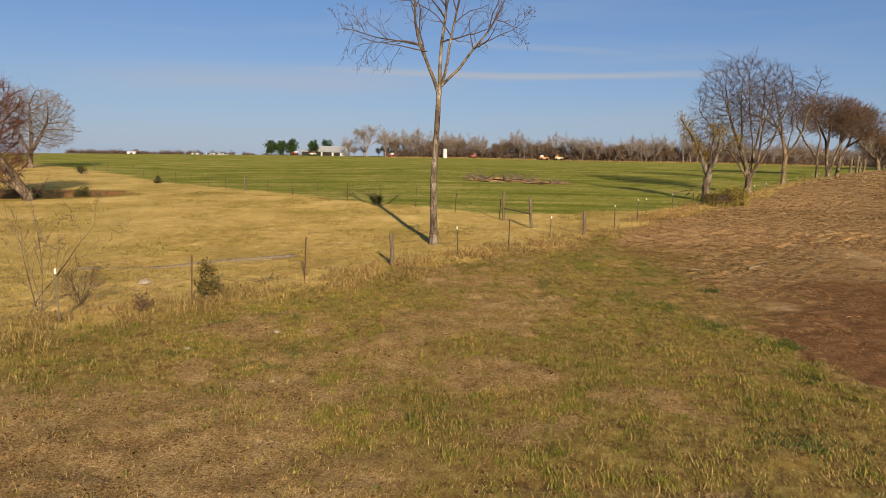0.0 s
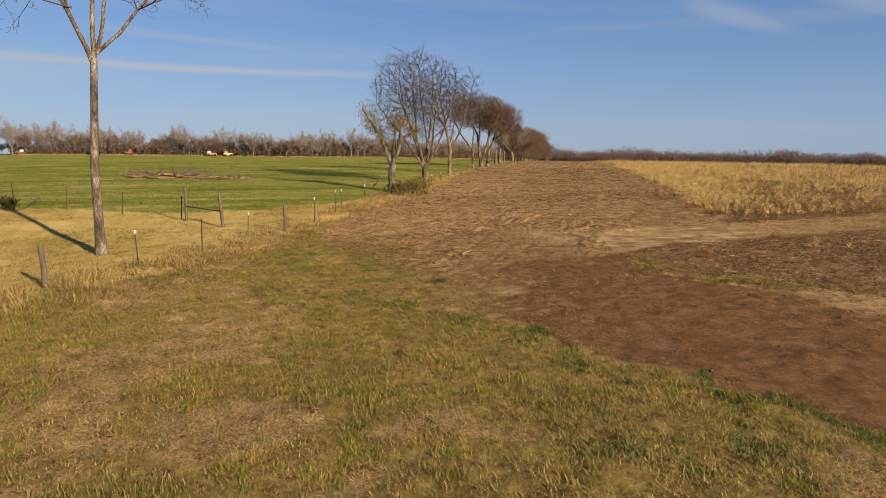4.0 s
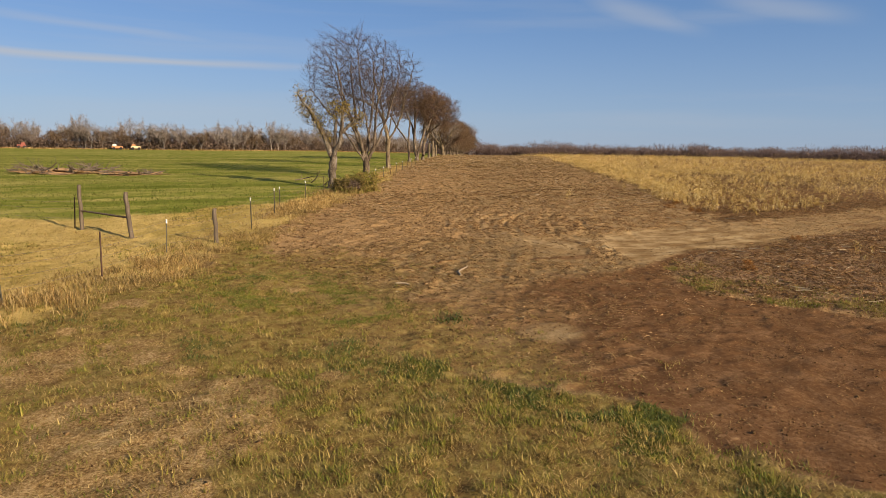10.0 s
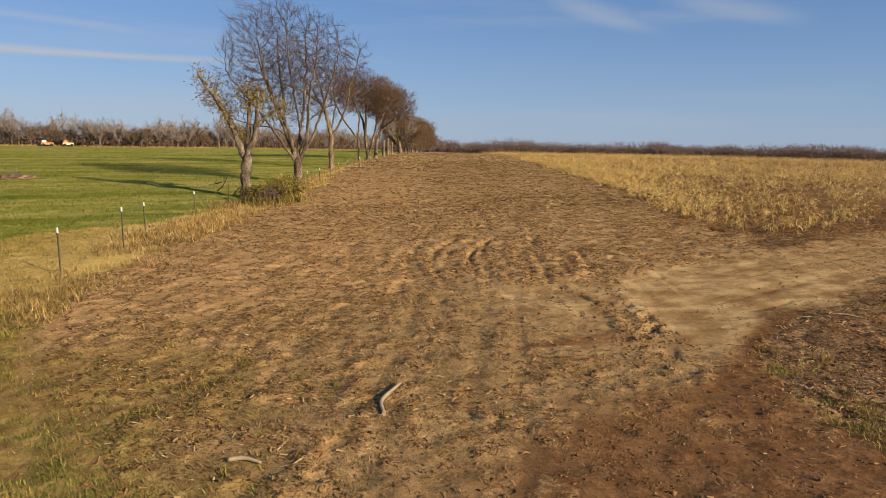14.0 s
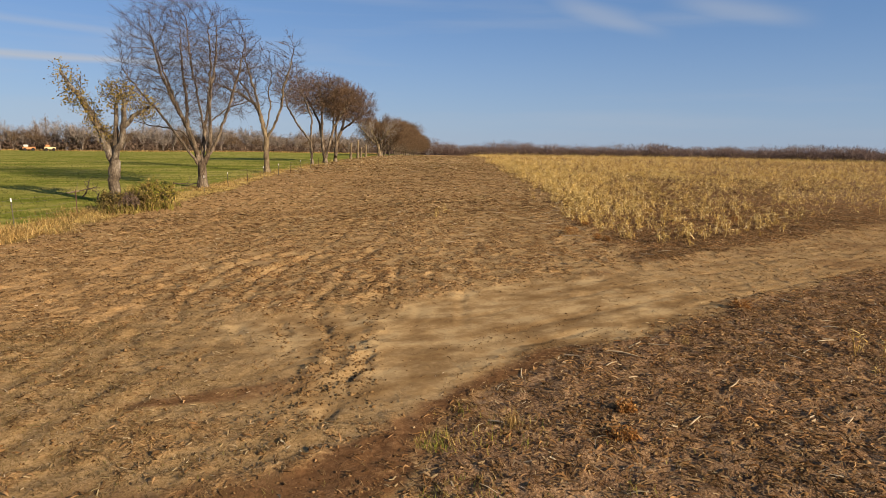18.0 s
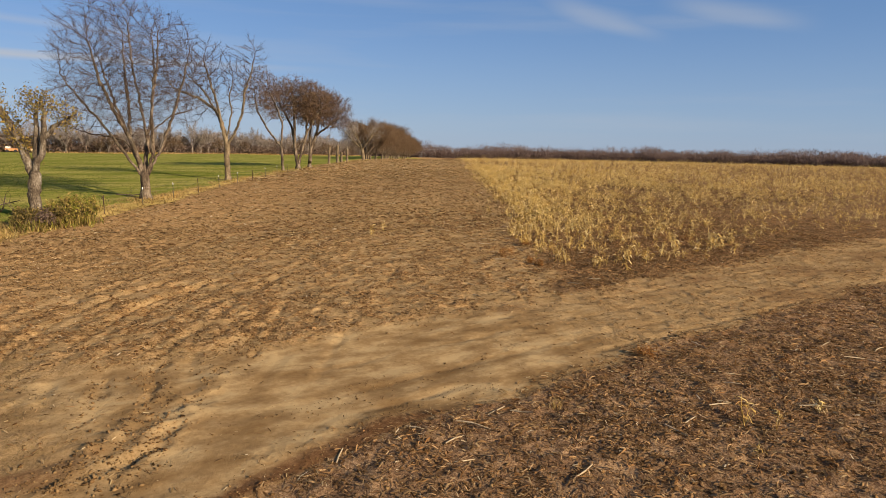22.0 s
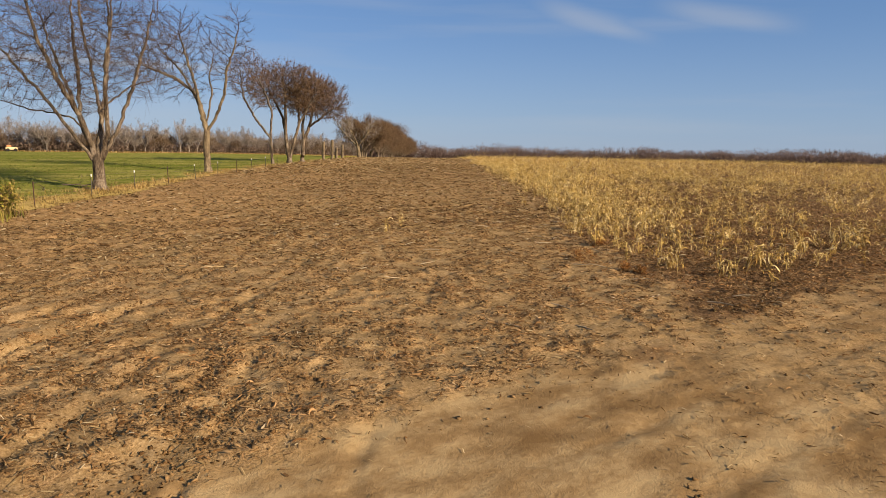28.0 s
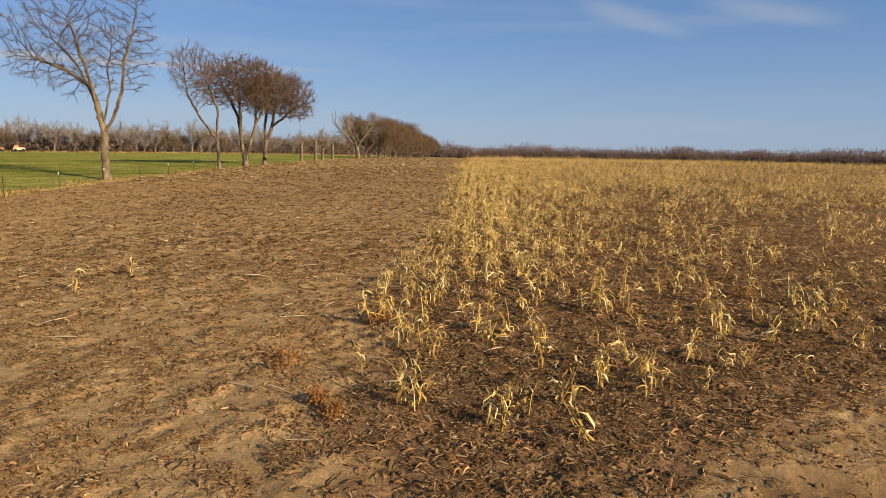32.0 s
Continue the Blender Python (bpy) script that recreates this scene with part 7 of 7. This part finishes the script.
CORN_SPOTS = ((39.6, 34.4), (39.5, 34.6), (40.2, 34.5), (40.7, 38.1), (45.8, 37.9), (45.5, 37.8), (43.8, 36.4), (48.0, 38.9), (43.1, 34.8), (42.8, 34.2), (44.4, 34.8), (44.6, 34.9), (46.3, 35.4), (46.9, 35.5), (48.3, 34.7), (48.5, 34.1), (48.2, 33.4), (56.3, 39.7), (49.6, 35.0), (42.5, 36.7), (42.7, 37.8), (42.0, 37.8), (40.4, 33.5), (45.5, 34.2), (45.3, 33.0), (50.5, 38.4), (39.2, 35.8), (35.7, 45.5), (37.2, 46.8), (48.5, 51.0), (44.7, 44.9), (29.7, 23.0), (30.0, 22.6), (28.8, 22.3), (31.5, 22.5))


# plants that the path comes nearest to, each a thing of its own
x, y, z, zz, q = sample(531, 3400, 38.5, 58, 33.6, 46, corn_chance)
singles = {}
order = np.argsort(np.hypot(x - 41, y - 33))[:130]
stand_alone = [(x[i], y[i], z[i]) for i in order] + [(xx, yy, float(surface(xx, yy)[0])) for xx, yy in CORN_SPOTS]
for i, (px, py, pz) in enumerate(stand_alone):
    k = int(q.randint(len(kinds)))
    at = pose(px, py, pz, q.normal(0, 11), q.normal(0, 11), q.uniform(0, 360)) @ Matrix.Scale(q.uniform(0.65, 1.15), 4)
    if k not in singles:
        ob = new("corn_plant")
        ob.empty_display_size = 0.2
        tagged(ob, "dead yellow corn plant with drooping dry leaves", "corn plant", "standing corn")
        part("stalk", kinds[k][0], None, ob)
        for me in kinds[k][1]:
            part("leaf", me, None, ob)
        ob.matrix_basis = at
        singles[k] = ob
    else:
        copy_thing(singles[k], at)
far_from = np.ones(len(x), bool)
far_from[order] = False


def corn_mass(name, label, x, y, z, seed, count, grow_by=1.0):
    """Many corn plants joined: whole variants of stalks and leaves, turned and scaled one by one."""
    q = np.random.RandomState(seed)
    pats = []
    for k in range(10):
        p = np.random.RandomState(700 + k)
        h = p.uniform(0.4, 1.0)
        strips = corn_strips(p, h, count, 2)
        for seg in corn_stalk(p, h):
            a, b = np.array(seg[:3]), np.array(seg[3:6])
            w, w2 = np.array([0.010, 0, 0]), np.array([0, 0.010, 0])
            strips.append(np.array([a - w, a + w, (a + b) / 2 - w, (a + b) / 2 + w2, b - w * 0.6, b + w2 * 0.6]))
        pats.append(np.concatenate(strips))
    per = len(pats[0]) // 6
    faces = (LEAF_F[:2][None] + (np.arange(per) * 6)[:, None, None]).reshape(-1, 4)
    kk = q.randint(10, size=len(x))
    a, s = q.rand(len(x)) * 6.28, q.uniform(0.55, 1.25, len(x)) * grow_by
    P = np.stack(pats)[kk] * s[:, None, None]
    P[..., 0] += P[..., 2] * (q.randn(len(x)) * 0.28)[:, None]
    P[..., 2] *= q.uniform(0.65, 1.1, len(x))[:, None]
    ca, sa = np.cos(a)[:, None], np.sin(a)[:, None]
    P = np.stack([P[..., 0] * ca - P[..., 1] * sa + x[:, None], P[..., 0] * sa + P[..., 1] * ca + y[:, None], P[..., 2] + z[:, None]], -1)
    f = (faces[None] + (np.arange(len(x)) * per * 6)[:, None, None]).reshape(-1, 4)
    me = mesh_from(name, P.reshape(-1, 3), f)
    me.materials.append(CORN)
    return tagged(new(name, me), label, "corn", kind="stuff")


corn_mass("standing_corn", "dead yellow corn left standing at the field corner", x[far_from], y[far_from], z[far_from], 41, 11)
x, y, z, zz, q = sample(532, 88000, 40, 130, 34, 110, lambda x, y, z: corn_chance(x, y, z) * ease(150, 40, np.hypot(x - 34, y - 28)) * np.where((x < 58) & (y < 46), 0, 1))
corn_mass("standing_corn", "rows of dead yellow corn standing in the field", x, y, z, 42, 9)
x, y, z, zz, q = sample(533, 66000, 60, 330, 34, 330, lambda x, y, z: z["corn"] * np.where(np.hypot(x - 34, y - 28) > 75, 1, 0) * ease(340, 70, np.hypot(x - 34, y - 28)))
corn_mass("standing_corn", "dead yellow corn far across the field", x, y, z, 43, 4, 1.4)


# small rust-coloured weeds on the bare soil
for k, (wx, wy, s) in enumerate(((40.7, 39.7, 0.28), (38.0, 38.3, 0.42), (37.8, 36.5, 0.24), (37.8, 35.9, 0.2), (31.7, 26.5, 0.26), (23.4, 24.0, 0.2), (22.6, 23.4, 0.18), (50.2, 37.1, 0.35))):
    ob = thing("dry_weed", wx, wy, "rust-orange dead weed tuft on the soil", "weed", "rust-coloured weeds")
    q = np.random.RandomState(800 + k)
    st = [((q.uniform(-s, s) * 0.5, q.uniform(-s, s) * 0.5, -0.02), (q.uniform(-1, 1), q.uniform(-1, 1), 0.8), s * q.uniform(0.5, 1.0), 0.006) for _ in range(16)]
    segs, tips = grow(800 + k, st, 1, -0.02, 0.25, (5,), 0.5, (25, 60), 0.003)
    part("crown", tubes("crown", segs), WEED, ob)
    part("foliage", flakes("foliage", tips, 3, 0.035, 800 + k, 0.04), WEED, ob)

# the weeds round the foot of the broken tree
q = np.random.RandomState(214)
k = q.rand(1500)
px, py = 21.7 + 3.3 * k + q.randn(1500) * 0.3, 54.0 + 1.7 * k + q.randn(1500) * 0.6
k = q.rand(1500) < 0.55
blades("weed_clump", "tall green weeds round the foot of the broken tree", px[k], py[k], surface(px[k], py[k]), (0.25, 0.65), (0.03, 0.06), (0.3, 1.3), 215, GRASS_GREEN, "weed")
blades("weed_clump", "dead brown weeds round the foot of the broken tree", px[~k], py[~k], surface(px[~k], py[~k]), (0.25, 0.7), (0.02, 0.045), (0.3, 1.2), 216, THATCH, "weed")

# broad-leaved green weeds in the lane
for k, (wx, wy, r, mat, label) in enumerate(((6.0, 11.1, 0.34, GRASS_LUSH, "broad green weed clump in the short grass"), (6.5, 10.6, 0.3, GRASS_LUSH, "broad green weed clump in the short grass"), (8.1, 9.9, 0.28, GRASS_LUSH, "broad green weed clump in the short grass"), (9.6, 23.3, 0.22, GRASS_LUSH, "small green weed clump in the trodden soil"))):
    q = np.random.RandomState(850 + k)
    n = 170
    px, py = wx + q.randn(n) * r, wy + q.randn(n) * r
    blades("weed_clump", label, px, py, surface(px, py), (0.08, 0.18), (0.016, 0.03), (0.6, 1.5), 850 + k, mat, "weed")

# a tuft of dry grass at the stubble's edge
for tx, ty, n in ((21.5, 24.6, 90), (18.4, 22.0, 60), (27.6, 25.6, 50)):
    q = np.random.RandomState(int(tx * 10))
    px, py = tx + q.randn(n) * 0.07, ty + q.randn(n) * 0.07
    blades("grass_tuft", "small upright tuft of dry yellow grass", px, py, surface(px, py), (0.12, 0.34), (0.005, 0.010), (0.2, 1.0), n, GRASS_DRY, "grass tuft")

# loose pieces of stalk on the stubble that can be told apart
PALE_STALK = mottled("bleached_stalk", [(0.3, (0.246, 0.172, 0.090)), (0.7, (0.459, 0.369, 0.238))], 9.0, 0.8, 0.2, 0.2)
q = np.random.RandomState(900)
stalk_kinds = []
for k in range(6):
    ln = q.uniform(0.3, 0.75)
    m = (ln * 0.5, q.uniform(-0.05, 0.05), q.uniform(0.0, 0.03))
    me = tubes("stalk_piece", [(0, 0, 0, *m, 0.014, 0.016), (*m, ln, q.uniform(-0.08, 0.08), q.uniform(-0.01, 0.04), 0.016, 0.009)])
    me.materials.append(PALE_STALK)
    stalk_kinds.append(me)
x, y, z, zz, q = sample(541, 420, 19, 52, 17, 27, lambda x, y, z: z["stub"])
for i in range(min(len(x), 80)):
    ob = new("stalk_piece", stalk_kinds[int(q.randint(6))])
    ob.matrix_basis = pose(x[i], y[i], z[i] + 0.03, 0, q.uniform(-8, 4), q.uniform(0, 360))
    tagged(ob, "bleached broken corn stalk lying on the soil", "corn stalk", "loose corn stalks")
x, y, z, zz, q = sample(542, 300, 30, 56, 33, 46, lambda x, y, z: (1 - z["pale"]) * (1 - z["grass"]))
for i in range(min(len(x), 70)):
    ob = new("stalk_piece", stalk_kinds[int(q.randint(6))])
    ob.matrix_basis = pose(x[i], y[i], z[i] + 0.03, 0, q.uniform(-8, 4), q.uniform(0, 360))
    tagged(ob, "bleached broken corn stalk lying between the plants", "corn stalk", "loose corn stalks")
